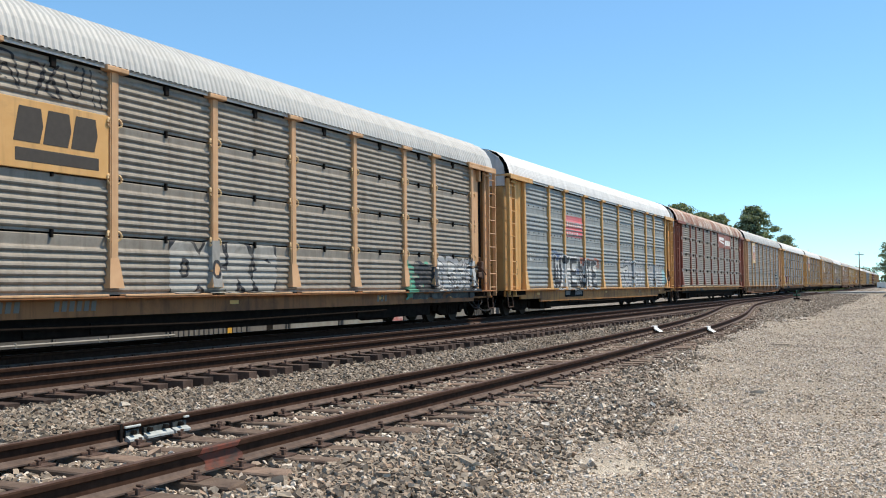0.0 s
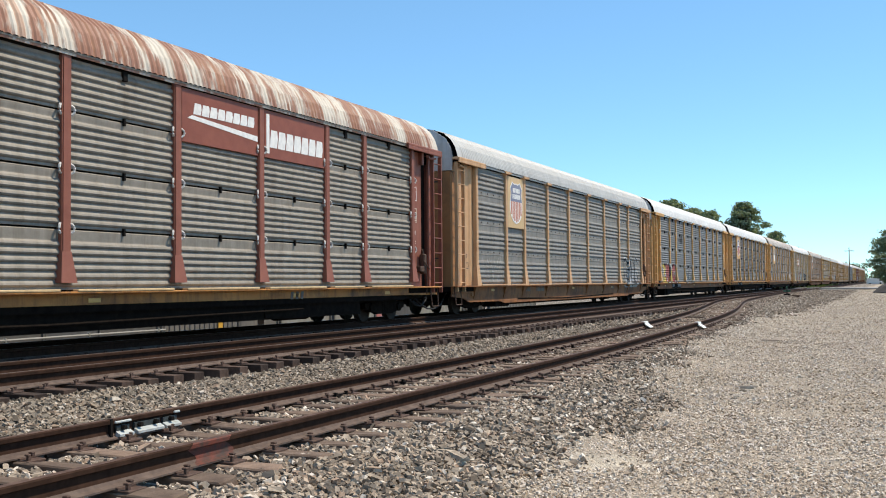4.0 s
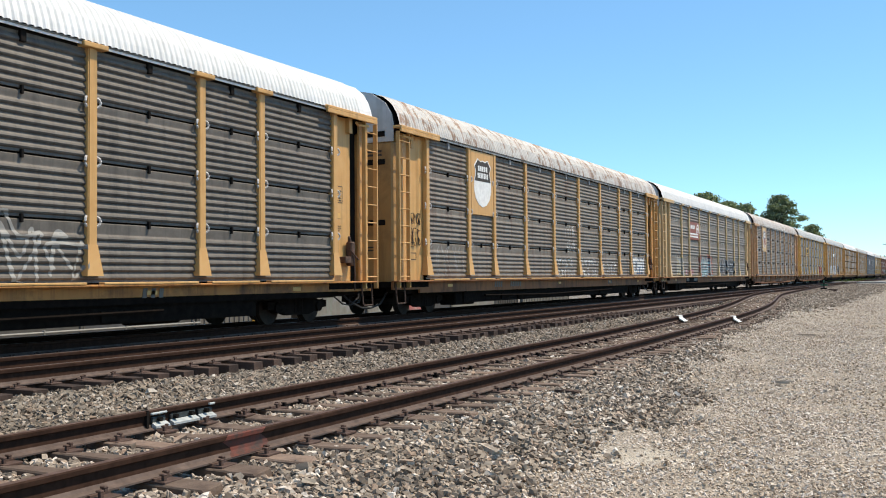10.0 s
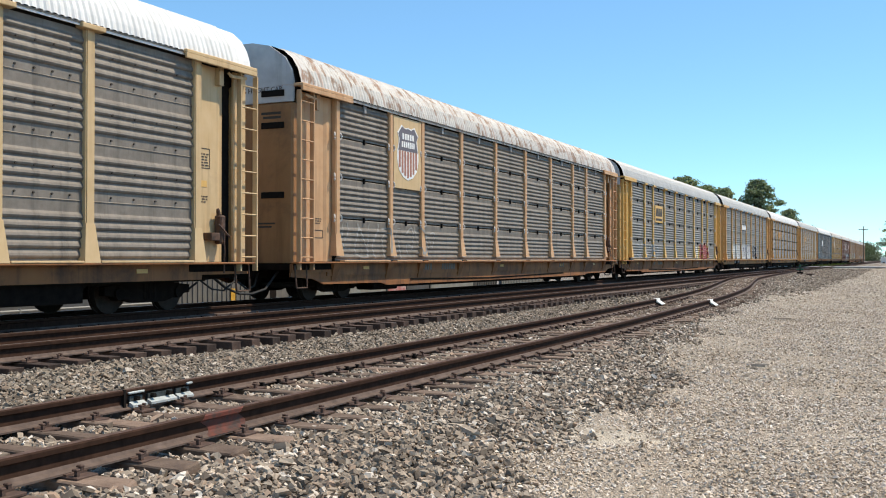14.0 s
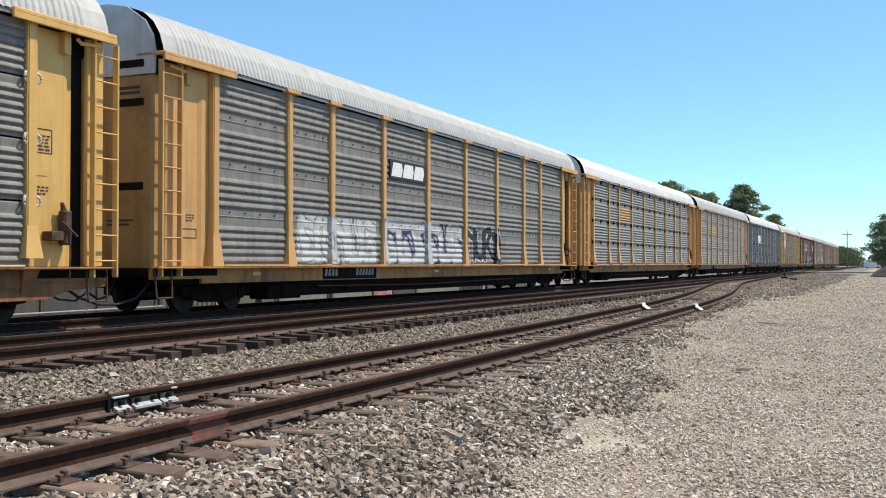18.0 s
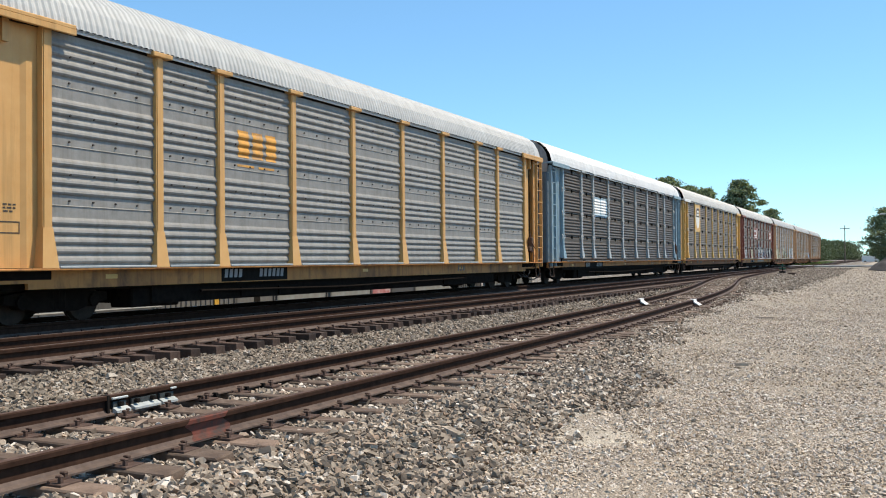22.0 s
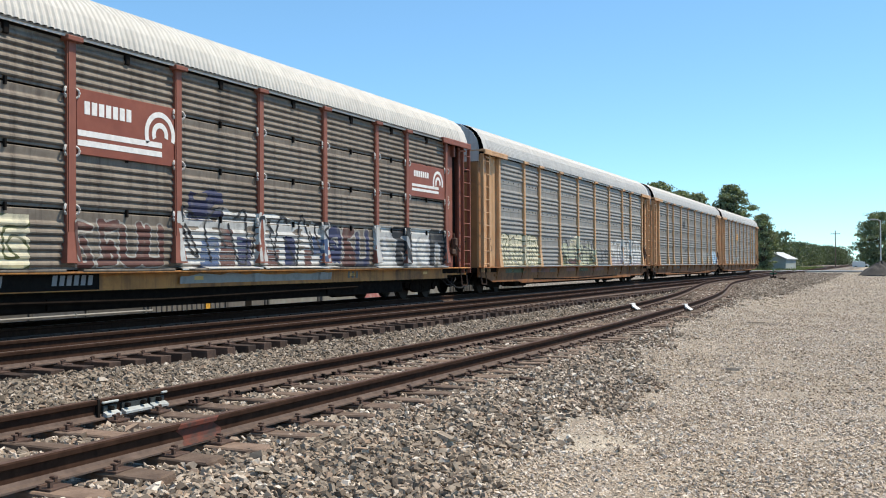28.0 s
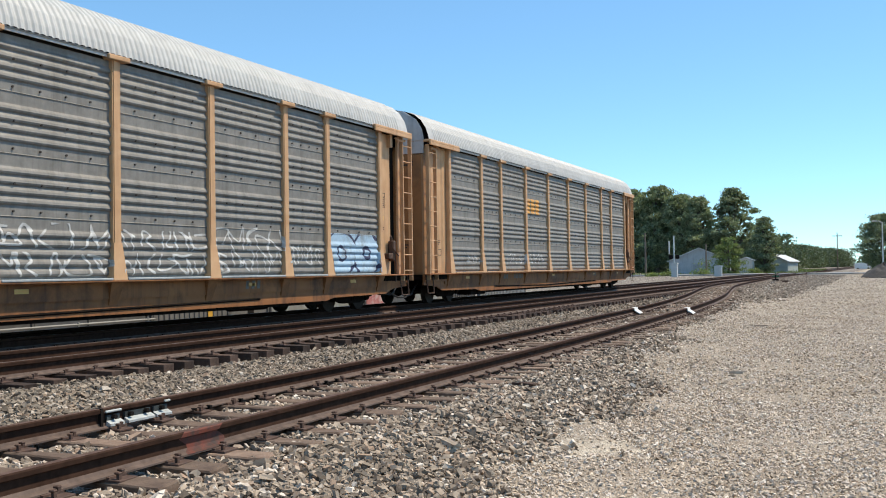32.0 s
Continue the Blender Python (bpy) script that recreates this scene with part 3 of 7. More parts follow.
def rail(parent, x_at, z_at, stations, label, wide, high, top):
    """A rail of flat-bottomed section swept along the track, with its worn running face."""
    s = Shape()
    n = len(RAIL_PROFILE)
    for y in stations:
        s.v += [(float(x_at(y)) + a * wide, float(y), float(z_at(y)) + b * high) for a, b in RAIL_PROFILE]
    for j in range(len(stations) - 1):
        s.f += [(j * n + k, j * n + (k + 1) % n, (j + 1) * n + (k + 1) % n, (j + 1) * n + k) for k in range(n)]
    me = s.mesh("rail")
    me.materials.append(RAILSIDE)
    me.materials.append(top)
    me.materials.append(RAILFOOT)
    # low faces take the sunlit foot colour, sides keep the shaded one
    for p in me.polygons:
        if p.normal.z > 0.75 and p.center.z > float(z_at(p.center.y)) - 0.02:
            p.material_index = 1
        elif p.normal.z > -0.3 and p.center.z < float(z_at(p.center.y)) - 0.13 * high:
            p.material_index = 2
    ob = new("rail", me)
    ob.parent = parent
    ob["label"] = label
    return ob


def tie_mesh(k, length, worn):
    def build():
        rnd = random.Random(k * 7 + worn)
        bm = bmesh.new()
        bmesh.ops.create_cube(bm, size=1.0, matrix=Matrix.Diagonal((length, 0.215, 0.17, 1)))
        bmesh.ops.subdivide_edges(bm, edges=[e for e in bm.edges if abs((e.verts[0].co - e.verts[1].co).x) > 0.5], cuts=3)
        for v in bm.verts:
            v.co += Vector((rnd.uniform(-1, 1) * (0.07 if abs(v.co.x) > length * 0.45 and worn else 0.015), rnd.uniform(-1, 1) * (0.022 if worn else 0.005), rnd.uniform(-1, 1) * (0.012 if worn else 0.003)))
        bmesh.ops.bevel(bm, geom=[e for e in bm.edges if e.calc_face_angle(0) > 1.0], offset=0.012 if worn else 0.006, segments=1, affect="EDGES")
        return Shape().take(bm)
    return cached(("sleeper", k, worn), build)


def plate_mesh():
    s = Shape()
    s.box(-0.19, 0.19, -0.09, 0.09, -0.012, 0.008, 0.004)
    s.box(0.075, 0.1, -0.085, 0.085, 0.006, 0.022)
    s.box(-0.1, -0.075, -0.085, 0.085, 0.006, 0.022)
    for x, y in ((0.085, 0.05), (-0.085, -0.05), (0.15, -0.05), (-0.15, 0.05)):
        s.box(x - 0.012, x + 0.012, y - 0.012, y + 0.012, 0.0, 0.045)
        s.box(x - 0.022 - 0.008 * np.sign(x), x + 0.022 - 0.008 * np.sign(x), y - 0.018, y + 0.018, 0.04, 0.055, 0.005)
    return s


def track(name, label, x_at, z_at, y0, y1, ties, step, worn, length, phase, wide=1.1, high=1.15):
    t = thing(name, label, "railway track", kind="structure")
    st = np.concatenate([np.arange(y0, min(y1, 130), 2.5), np.arange(130, y1, 40), [y1]]) if y1 > 130 else np.linspace(y0, y1, 70)
    for side in (1, -1):
        rail(t, lambda y: x_at(y) + side * 0.7525, z_at, st, "brown rusty steel rail with worn top", wide, high, RAILDULL if worn else RAILTOP)
    rnd = random.Random(len(name) * 13 + worn)
    pm = cached("tie_plate", plate_mesh)
    rest = Shape()
    for i in range(ties[1]):
        y = ties[0] + phase + i * step
        if y > y1:
            break
        x, z = float(x_at(y)), float(z_at(y)) - 0.185 * high - 0.02
        k = rnd.randrange(6)
        yy = y + rnd.uniform(-0.02, 0.02)
        if i < 290:
            part("sleeper", tie_mesh(k, length, worn), TIE_OLD if worn else TIE_NEW, t, (x + rnd.uniform(-0.04, 0.04), yy, z - 0.085 + rnd.uniform(-0.008, 0.004)), turn=rnd.uniform(-0.02, 0.02))
            if y < 34:
                for side in (1, -1):
                    part("tie_plate", pm, PLATEM, t, (x + side * 0.7525, yy, z + 0.008))
        else:
            rest.box(x - length / 2, x + length / 2, yy - 0.1, yy + 0.1, z - 0.17, z)
    if rest.v:
        tagged(part("far_sleepers", rest, TIE_NEW, t), kind="stuff")
    return t


ROOT = lambda y: 0.0
spur = track("railway_track_1", "low rusty spur track with split weathered wooden sleepers", spur_x, spur_z, -20, 112, (-1.78, 190), 0.56, True, 2.6, 0.28, 1.0, 0.95)
main_near = track("railway_track_2", "empty main track with dark sleepers on raised ballast", lambda y: -10.75, ROOT, -40, 900, (-1.0, 420), 0.52, False, 2.6, 0.17)
main_far = track("railway_track_3", "main track that the freight train runs on", lambda y: -14.6, ROOT, -60, 900, (0.0, 320), 0.5, False, 2.6, 0.25)


def joint_bars():
    """Bolted splice of the spur's far rail, in bright metal and black, and the marks painted on the rails."""
    x = -5.51 - 0.7525
    steel = surf("bright_joint_steel", (0.33, 0.36, 0.36), (0.48, 0.51, 0.5), 12, 0.5, 0.1, dirt=(0.12, 0.12, 0.12), dirt_lo=0.55, dirt_hi=0.7, dirt_scale=9)
    dull = surf("dull_joint_steel", (0.03, 0.04, 0.042), (0.075, 0.09, 0.09), 12, 0.6, 0.1, dirt=(0.03, 0.03, 0.03), dirt_lo=0.5, dirt_hi=0.65, dirt_scale=9)
    for a, b in ((6.82, 7.0), (7.05, 7.4), (7.43, 7.64)):
        part("joint_bar", Shape().prism([(x + 0.03, -0.262), (x + 0.085, -0.258), (x + 0.085, -0.238), (x + 0.035, -0.212)], "y", a, b), steel, spur, label="bright steel joint bar")
        part("joint_web", Shape().box(x + 0.012, x + 0.034, a + 0.01, b - 0.01, -0.214, -0.165), dull, spur, label="dull steel web of the joint")
    for a, b in ((6.8, 7.0), (7.58, 7.66)):
        part("joint_clamp", Shape().box(x + 0.02, x + 0.055, a, b, -0.143, -0.122, 0.006), steel, spur, label="bright steel clamp")
    part("joint_gap", Shape().box(x - 0.04, x + 0.042, 6.75, 6.78, -0.26, -0.098), BLACK, spur)
    for k in range(4):
        y = 6.9 + k * 0.21
        part("bolt", Shape().disc(x, y, -0.185, 0.022, 0.03, 0.075, 6), BLACK, spur)
    smear, nt, b = nodes_of("orange_rail_paint")
    edge = ramp(nt, noise_node(nt, 9.0, 5), 0.4, 0.62)
    nt.links.new(mix(nt, edge, (0.125, 0.026, 0.012), (0.04, 0.022, 0.016)), b.inputs["Base Color"])
    b.inputs["Roughness"].default_value = 0.75
    s = Shape()
    skin = [(a + 0.0025, b * 0.95) for a, b in HALF_RAIL[1:]]
    for y in np.linspace(5.98, 6.44, 8):
        s.v += [(-5.51 + 0.7525 + a, float(y) + 0.05 * math.sin(40 * b), -0.1 + b) for a, b in skin]
    n = len(skin)
    s.f = [(j * n + k, (j + 1) * n + k, (j + 1) * n + k + 1, j * n + k + 1) for j in range(7) for k in range(n - 1)]
    part("paint_mark", s, smear, spur, label="orange paint smear")
    pale = plain("white_marker", (0.75, 0.75, 0.72), 0.6)
    for side in (0.7525, -0.7525):
        y = 28.8
        xx, zz = float(spur_x(y)) + side, float(spur_z(y))
        part("rail_marker", Shape().prism([(xx - 0.045, zz + 0.006), (xx + 0.05, zz + 0.006), (xx + 0.06, zz - 0.06), (xx + 0.2, zz - 0.15), (xx + 0.2, zz - 0.165), (xx + 0.045, zz - 0.09), (xx + 0.04, zz - 0.006), (xx - 0.045, zz - 0.006)], "y", y - 0.22, y + 0.22), pale, spur, label="white marker clamped on the rail")
    # anchors gripping the foot of the far rail, and the spikes that stand proud beside both
    anchor = cached("rail_anchor", lambda: Shape().box(0.05, 0.1, -0.02, 0.02, -0.05, 0.012, 0.004).box(0.085, 0.12, -0.025, 0.025, -0.05, -0.02))
    for y in (7.98, 8.22, 8.75, 9.05, 10.5, 10.75, 12.1, 12.3, 13.2, 13.45, 14.2, 14.45, 15.1, 15.6, 16.2, 16.6, 17.2, 17.7, 18.4, 18.9, 19.5, 20.2):
        part("rail_anchor", anchor, BLACK, spur, (x, y, -0.262), label="dark rail anchor")


joint_bars()
ballast()


# ---- train of covered car carriers ----
POSTS = [1.73, 4.58, 6.55, 9.37, 12.28, 15.22, 18.1, 20.97, 22.93, 25.85]
END0, END1 = -0.35, 27.9          # the two ends of a car
ROW_Z = [0.985, 2.06, 3.09, 4.11, 5.1]
ROOF_PROFILE = [(1.64, 5.13), (1.61, 5.29), (1.53, 5.53), (1.38, 5.77), (1.14, 5.97), (0.8, 6.1), (0.4, 6.16), (0.0, 6.17)]
ROOF_PROFILE = ROOF_PROFILE + [(-x, z) for x, z in ROOF_PROFILE[-2::-1]]
BEAD = [(0.0, 0.0), (0.14, 0.72), (0.32, 1.0), (0.58, 0.72), (0.86, 0.12)]


def row_profile(style, row):
    """Outline (outward, height) of one corrugated side sheet."""
    z0, z1 = ROW_Z[row], ROW_Z[row + 1]
    out = []
    if style == "gap":            # separate sheets with an open slit between them
        z0, z1 = z0 + 0.014, z1 - 0.014
        out.append((-0.02, z0))
        out.append((0.004, z0 + 0.004))
        pitch, n, first = 0.136, 6, z0 + 0.05
    else:                         # lapped sheets with a flat riveted band
        out.append((0.004, z0))
        pitch, n, first = (0.165, 5, z0 + 0.06) if row == 0 else (0.165, 4, z0 + 0.17)
    for k in range(n):
        out += [(0.044 * a, first + pitch * (k + f)) for f, a in BEAD]
    out.append((0.004, first + pitch * n))
    if style == "gap":
        out += [(0.012, z1 - 0.06), (0.012, z1 - 0.02), (-0.02, z1)]
    else:
        out += [(0.006, z1 - 0.02), (0.02, z1 - 0.012), (0.004, z1)]
    return out


SIDE = {s: [p for r in range(4) for p in row_profile(s, r)] for s in ("gap", "lap")}


def side_x(style, z):
    pts = SIDE[style]
    return 1.5 + np.interp(z, [p[1] for p in pts], [p[0] for p in pts])


def sheet(prof, y0, y1):
    s = Shape()
    s.v = [(1.5 + a, y, z) for y in (y0, y1) for a, z in prof]
    n = len(prof)
    s.f = [(k, n + k, n + k + 1, k + 1) for k in range(n - 1)]
    return s


def roof_mesh():
    s = Shape()
    ys, y = [(0.0, 0.0)], 0.42
    while y < 27.0:
        ys += [(y, 0.0), (y + 0.035, 0.024), (y + 0.09, 0.024), (y + 0.13, 0.0)]
        y += 0.152
    n = len(ROOF_PROFILE)
    for y, lift in ys:
        for x, z in ROOF_PROFILE:
            r = math.hypot(x, z - 4.4)
            s.v.append((x * (1 + lift / r), y, 4.4 + (z - 4.4) * (1 + lift / r)))
    ys.append((27.55, 0.0))
    s.v += [(x, 27.55, z) for x, z in ROOF_PROFILE]
    s.f = [(j * n + k, j * n + k + 1, (j + 1) * n + k + 1, (j + 1) * n + k) for j in range(len(ys) - 1) for k in range(n - 1)]
    return s


def rim_mesh():
    s = Shape()
    n = len(ROOF_PROFILE)
    for y, k in ((0, 1.0), (0, 1.02), (0.03, 1.02), (0.03, 1.0)):
        s.v += [(x * k, y, 4.4 + (z - 4.4) * k + 0.005) for x, z in ROOF_PROFILE]
    s.f = [(a * n + k, a * n + k + 1, b * n + k + 1, b * n + k) for a, b in ((0, 1), (1, 2), (2, 3), (3, 0)) for k in range(n - 1)]
    return s


def cap_mesh():
    half = [(1.44, 4.745), (1.46, 5.18), (1.4, 5.5), (1.22, 5.8), (0.78, 6.1), (0.3, 6.2)]
    return Shape().prism(half + [(-x, z) for x, z in reversed(half)], "y", -0.03, 0.03)


FOOT_Z = {"gap": 1.12, "lap": 0.974}


def post_mesh(style="lap"):
    """An upright post with a raised face and a foot that flares out and forward."""
    s = Shape().box(1.47, 1.585, -0.105, 0.105, FOOT_Z[style], 5.08)
    s.box(1.585, 1.6, -0.08, 0.08, 1.64, 5.05)
    z = FOOT_Z[style]
    s.add([(1.45, -0.108, 1.66), (1.45, 0.108, 1.66), (1.602, 0.108, 1.66), (1.602, -0.108, 1.66), (1.45, -0.185, z), (1.45, 0.185, z), (1.668, 0.185, z), (1.668, -0.185, z)],
          [(0, 1, 2, 3), (4, 7, 6, 5), (0, 4, 5, 1), (1, 5, 6, 2), (2, 6, 7, 3), (3, 7, 4, 0)])
    return s


def post_front(style, z):
    """How far a post's face stands out at each height."""
    return np.where(z > 1.66, 1.602, np.where(z > FOOT_Z[style], 1.602 + 0.066 * (1.66 - z) / (1.66 - FOOT_Z[style]), 0.0))


def gusset_mesh():
    s = Shape()
    s.add([(1.6, -0.17, 0.927), (1.6, 0.17, 0.927), (1.465, 0.1, 0.5), (1.465, -0.1, 0.5), (1.45, -0.17, 0.927), (1.45, 0.17, 0.927), (1.45, 0.1, 0.5), (1.45, -0.1, 0.5)],
          [(0, 1, 2, 3), (4, 7, 6, 5), (0, 3, 7, 4), (1, 5, 6, 2), (0, 4, 5, 1), (3, 2, 6, 7)])
    return s


def clip_mesh():
    """A half ring that stands out beside a post."""
    return Shape().tube([(1.55 + 0.05 * math.sin(a), -0.03 + 0.075 * math.sin(a), 0.085 * math.cos(a)) for a in (0, 0.5, 1.0, 1.57, 2.14, 2.64, 3.14)], 0.024, 6)


def square_clip_mesh():
    """A flat square keeper beside a post."""
    s = Shape().box(1.54, 1.585, -0.045, 0.05, -0.085, 0.085, 0.012)
    return s.box(1.58, 1.6, -0.02, 0.025, -0.05, 0.05, 0.006)


def sill_mesh(depth=0.31):
    s = Shape().box(1.42, 1.49, 1.4, 26.1, 0.93 - depth, 0.93)
    s.box(1.42, 1.489, END0 + 0.2, 1.4, 0.72, 0.93).box(1.42, 1.489, 26.1, END1 - 0.2, 0.72, 0.93)
    s.box(1.44, 1.67, END0 + 0.2, END1 - 0.2, 0.93, 0.972, 0.012)
    return s


def web_mesh():
    """The deep lower web of the side sill, drawn up at the ends."""
    pts = [(END0 + 0.2, 0.718), (END0 + 0.2, 0.62), (0.8, 0.56), (1.3, 0.42), (4.2, 0.4), (4.6, 0.33), (23.0, 0.33), (23.4, 0.4), (26.3, 0.42), (26.8, 0.56), (END1 - 0.2, 0.62), (END1 - 0.2, 0.718)]
    return Shape().prism(pts, "x", 1.41, 1.455)


def inner_web_mesh():
    """A web set well back under the deck's edge."""
    return Shape().prism([(END0 + 0.3, 0.93), (END0 + 0.3, 0.66), (1.2, 0.6), (4.4, 0.55), (4.9, 0.28), (22.7, 0.28), (23.2, 0.55), (26.4, 0.6), (END1 - 0.3, 0.66), (END1 - 0.3, 0.93)], "x", 1.2, 1.26)


def trainline_mesh():
    """Hoses that sag from this car's end to the next."""
    s = Shape()
    s.tube([(0.95, 27.0, 0.72), (1.0, 27.5, 0.42), (1.0, 28.0, 0.27), (1.0, 28.5, 0.25), (1.0, 29.0, 0.34), (0.95, 29.4, 0.6), (0.95, 29.6, 0.74)], 0.028, 7)
    s.tube([(1.1, 26.4, 0.66), (1.12, 26.9, 0.4), (1.12, 27.3, 0.36), (1.1, 27.7, 0.55), (1.05, 27.8, 0.72)], 0.02, 6)
    return s


def core_mesh():
    s = Shape()
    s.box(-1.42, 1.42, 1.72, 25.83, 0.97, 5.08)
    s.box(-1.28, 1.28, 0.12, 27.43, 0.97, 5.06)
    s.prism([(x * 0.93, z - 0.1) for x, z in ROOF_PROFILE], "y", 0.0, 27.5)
    return s


def under_mesh():
    s = Shape()
    s.box(-1.45, 1.45, 1.9, 25.7, 0.6, 0.92)
    s.box(-1.36, 1.36, 4.6, 23.0, 0.26, 0.62)
    s.box(-0.35, 0.35, END0 + 0.25, END1 - 0.25, 0.55, 0.95)
    s.box(-1.5, 1.5, END0 + 0.25, 1.9, 0.78, 0.94)
    s.box(-1.5, 1.5, 25.7, END1 - 0.25, 0.78, 0.94)
    s.box(0.75, 1.3, 4.1, 5.5, 0.2, 0.6, 0.03)
    s.tube([(0.9, 19.6, 0.36), (0.9, 21.0, 0.36)], 0.17, 12)
    for y in (7.5, 9.0, 18.5):
        s.box(1.0, 1.4, y, y + 0.8, 0.3, 0.5)
    s.tube([(1.45, 6, 0.47), (1.45, 12, 0.4), (1.45, 20, 0.47)], 0.03, 6)
    return s


def bogie_mesh():
    s = Shape()
    for sx in (0.98, -0.98):
        s.prism([(-1.2, 0.36), (-1.2, 0.52), (-0.75, 0.56), (-0.35, 0.78), (0.35, 0.78), (0.75, 0.56), (1.2, 0.52), (1.2, 0.36), (0.9, 0.33), (0.45, 0.2), (-0.45, 0.2), (-0.9, 0.33)], "x", sx - 0.07, sx + 0.07)
        for y in (-0.84, 0.84):
            s.disc(sx, y, 0.38, 0.12, -0.09, 0.12, 12)
        for y in (-0.14, 0.0, 0.14):
            s.tube([(sx + 0.03, y, 0.26), (sx + 0.03, y, 0.56)], 0.055, 8)
    s.box(-1.0, 1.0, -0.2, 0.2, 0.45, 0.72)
    return s


def wheelset_mesh():
    s = Shape()
    for sx in (0.7525, -0.7525):
        s.disc(sx, 0, 0, 0.375, -0.05, 0.06, 28)
        s.disc(sx, 0, 0, 0.4, -0.085 if sx > 0 else 0.06, -0.05 if sx > 0 else 0.085, 28)
        s.disc(sx, 0, 0, 0.1, -0.1, 0.13, 12)
    s.tube([(-1.05, 0, 0), (1.05, 0, 0)], 0.075, 10)
    return s


def brake_mesh():
    s = Shape()
    s.box(1.4, 1.62, -0.3, -0.02, 1.42, 1.58, 0.01)
    s.box(1.42, 1.6, 0.02, 0.2, 1.35, 1.95, 0.03)
    s.tube([(1.5, 0.1, 1.9), (1.52, 0.02, 2.08)], 0.06, 8, 0.03)
    s.tube([(1.6, 0.12, 1.6), (1.64, 0.1, 1.2), (1.64, 0.08, 0.75)], 0.016, 5)
    s.tube([(1.6, -0.05, 1.75), (1.66, 0.24, 1.5)], 0.02, 5)
    return s


def coupler_mesh():
    s = Shape()
    s.box(-0.12, 0.12, -0.45, 0.6, 0.68, 0.92, 0.02)
    s.box(-0.2, 0.2, -0.55, -0.25, 0.62, 0.98, 0.05)
    return s


def hose_mesh():
    s = Shape()
    s.tube([(0.35, 0.2, 0.72), (0.42, -0.05, 0.4), (0.4, -0.3, 0.33), (0.32, -0.55, 0.5)], 0.026, 7)
    return s


def step_mesh():
    s = Shape()
    s.tube([(1.52, 0.5, 0.9), (1.58, 0.45, 0.36)], 0.02, 6)
    s.tube([(1.58, 0.45, 0.36), (1.58, 0.0, 0.36)], 0.02, 6)
    s.tube([(1.58, 0.0, 0.36), (1.52, 0.0, 0.9)], 0.02, 6)
    return s


def end_plate_mesh():
    s = Shape().box(1.0, 1.72, -0.06, 2.28, 5.09, 5.17, 0.015)
    s.box(1.66, 1.72, -0.06, 2.28, 4.99, 5.1, 0.01)
    s.box(1.36, 1.52, 0.86, 1.0, 4.66, 5.09)
    s.tube([(1.55, 0.75, 4.96), (1.6, 0.7, 4.88), (1.6, 0.2, 4.92)], 0.035, 6)
    return s


def end_panel_mesh():
    """The plain leaf at a car's end, with a rolled edge and a lower toe."""
    s = Shape().prism([(1.16, 0.3), (1.34, 0.3), (1.39, 0.36), (1.42, 0.5), (1.42, 1.3), (1.46, 1.4), (1.46, 1.66), (1.16, 1.66)], "z", 0.98, 5.07)
    return s


def far_panel_mesh():
    return Shape().prism([(1.16, 25.88), (1.35, 25.86), (1.4, 25.9), (1.4, 26.72), (1.38, 26.8), (1.32, 26.85), (1.3, 26.85), (1.3, 26.98), (1.16, 26.98)], "z", 0.98, 5.07)


def door_mesh():
    """The end door, wrapped round the corners of the car."""
    s = Shape().box(-1.43, 1.43, -0.06, 0.3, 0.9, 4.74, 0.05)
    s.box(-0.02, 0.02, -0.085, -0.055, 0.95, 4.7)
    return s


def word_mesh(text, size):
    """Letters cut from flat sheet, in the plane of a car's end."""
    cu = bpy.data.curves.new("words", "FONT")
    cu.body, cu.size, cu.extrude, cu.resolution_u = text, size, 0.002, 2
    ob = bpy.data.objects.new("words", cu)
    scene.collection.objects.link(ob)
    me = bpy.data.meshes.new_from_object(ob.evaluated_get(bpy.context.evaluated_depsgraph_get()))
    bpy.data.objects.remove(ob)
    bpy.data.curves.remove(cu)
    me.transform(Matrix.Rotation(math.pi / 2, 4, "X"))
    return me


def bars_mesh(rows, w, h, gap):
    """Rows of small plain bars that stand for lettering; in y and z from their lower corner."""
    s, z = Shape(), 0.0
    for r in range(rows):
        y = 0.0
        rnd = random.Random(r * 31 + int(w * 100))
        while y < w - 0.04:
            d = min(rnd.uniform(0.05, 0.12), w - y)
            s.box(0.0, 0.004, y, y + d, z, z + h)
            y += d + 0.03
        z += h + gap
    return s


def frame_mesh(w, h, t):
    return Shape().box(0, 0.004, 0, w, 0, t).box(0, 0.004, 0, w, h - t, h).box(0, 0.004, 0, t, t, h - t).box(0, 0.004, w - t, w, t, h - t)


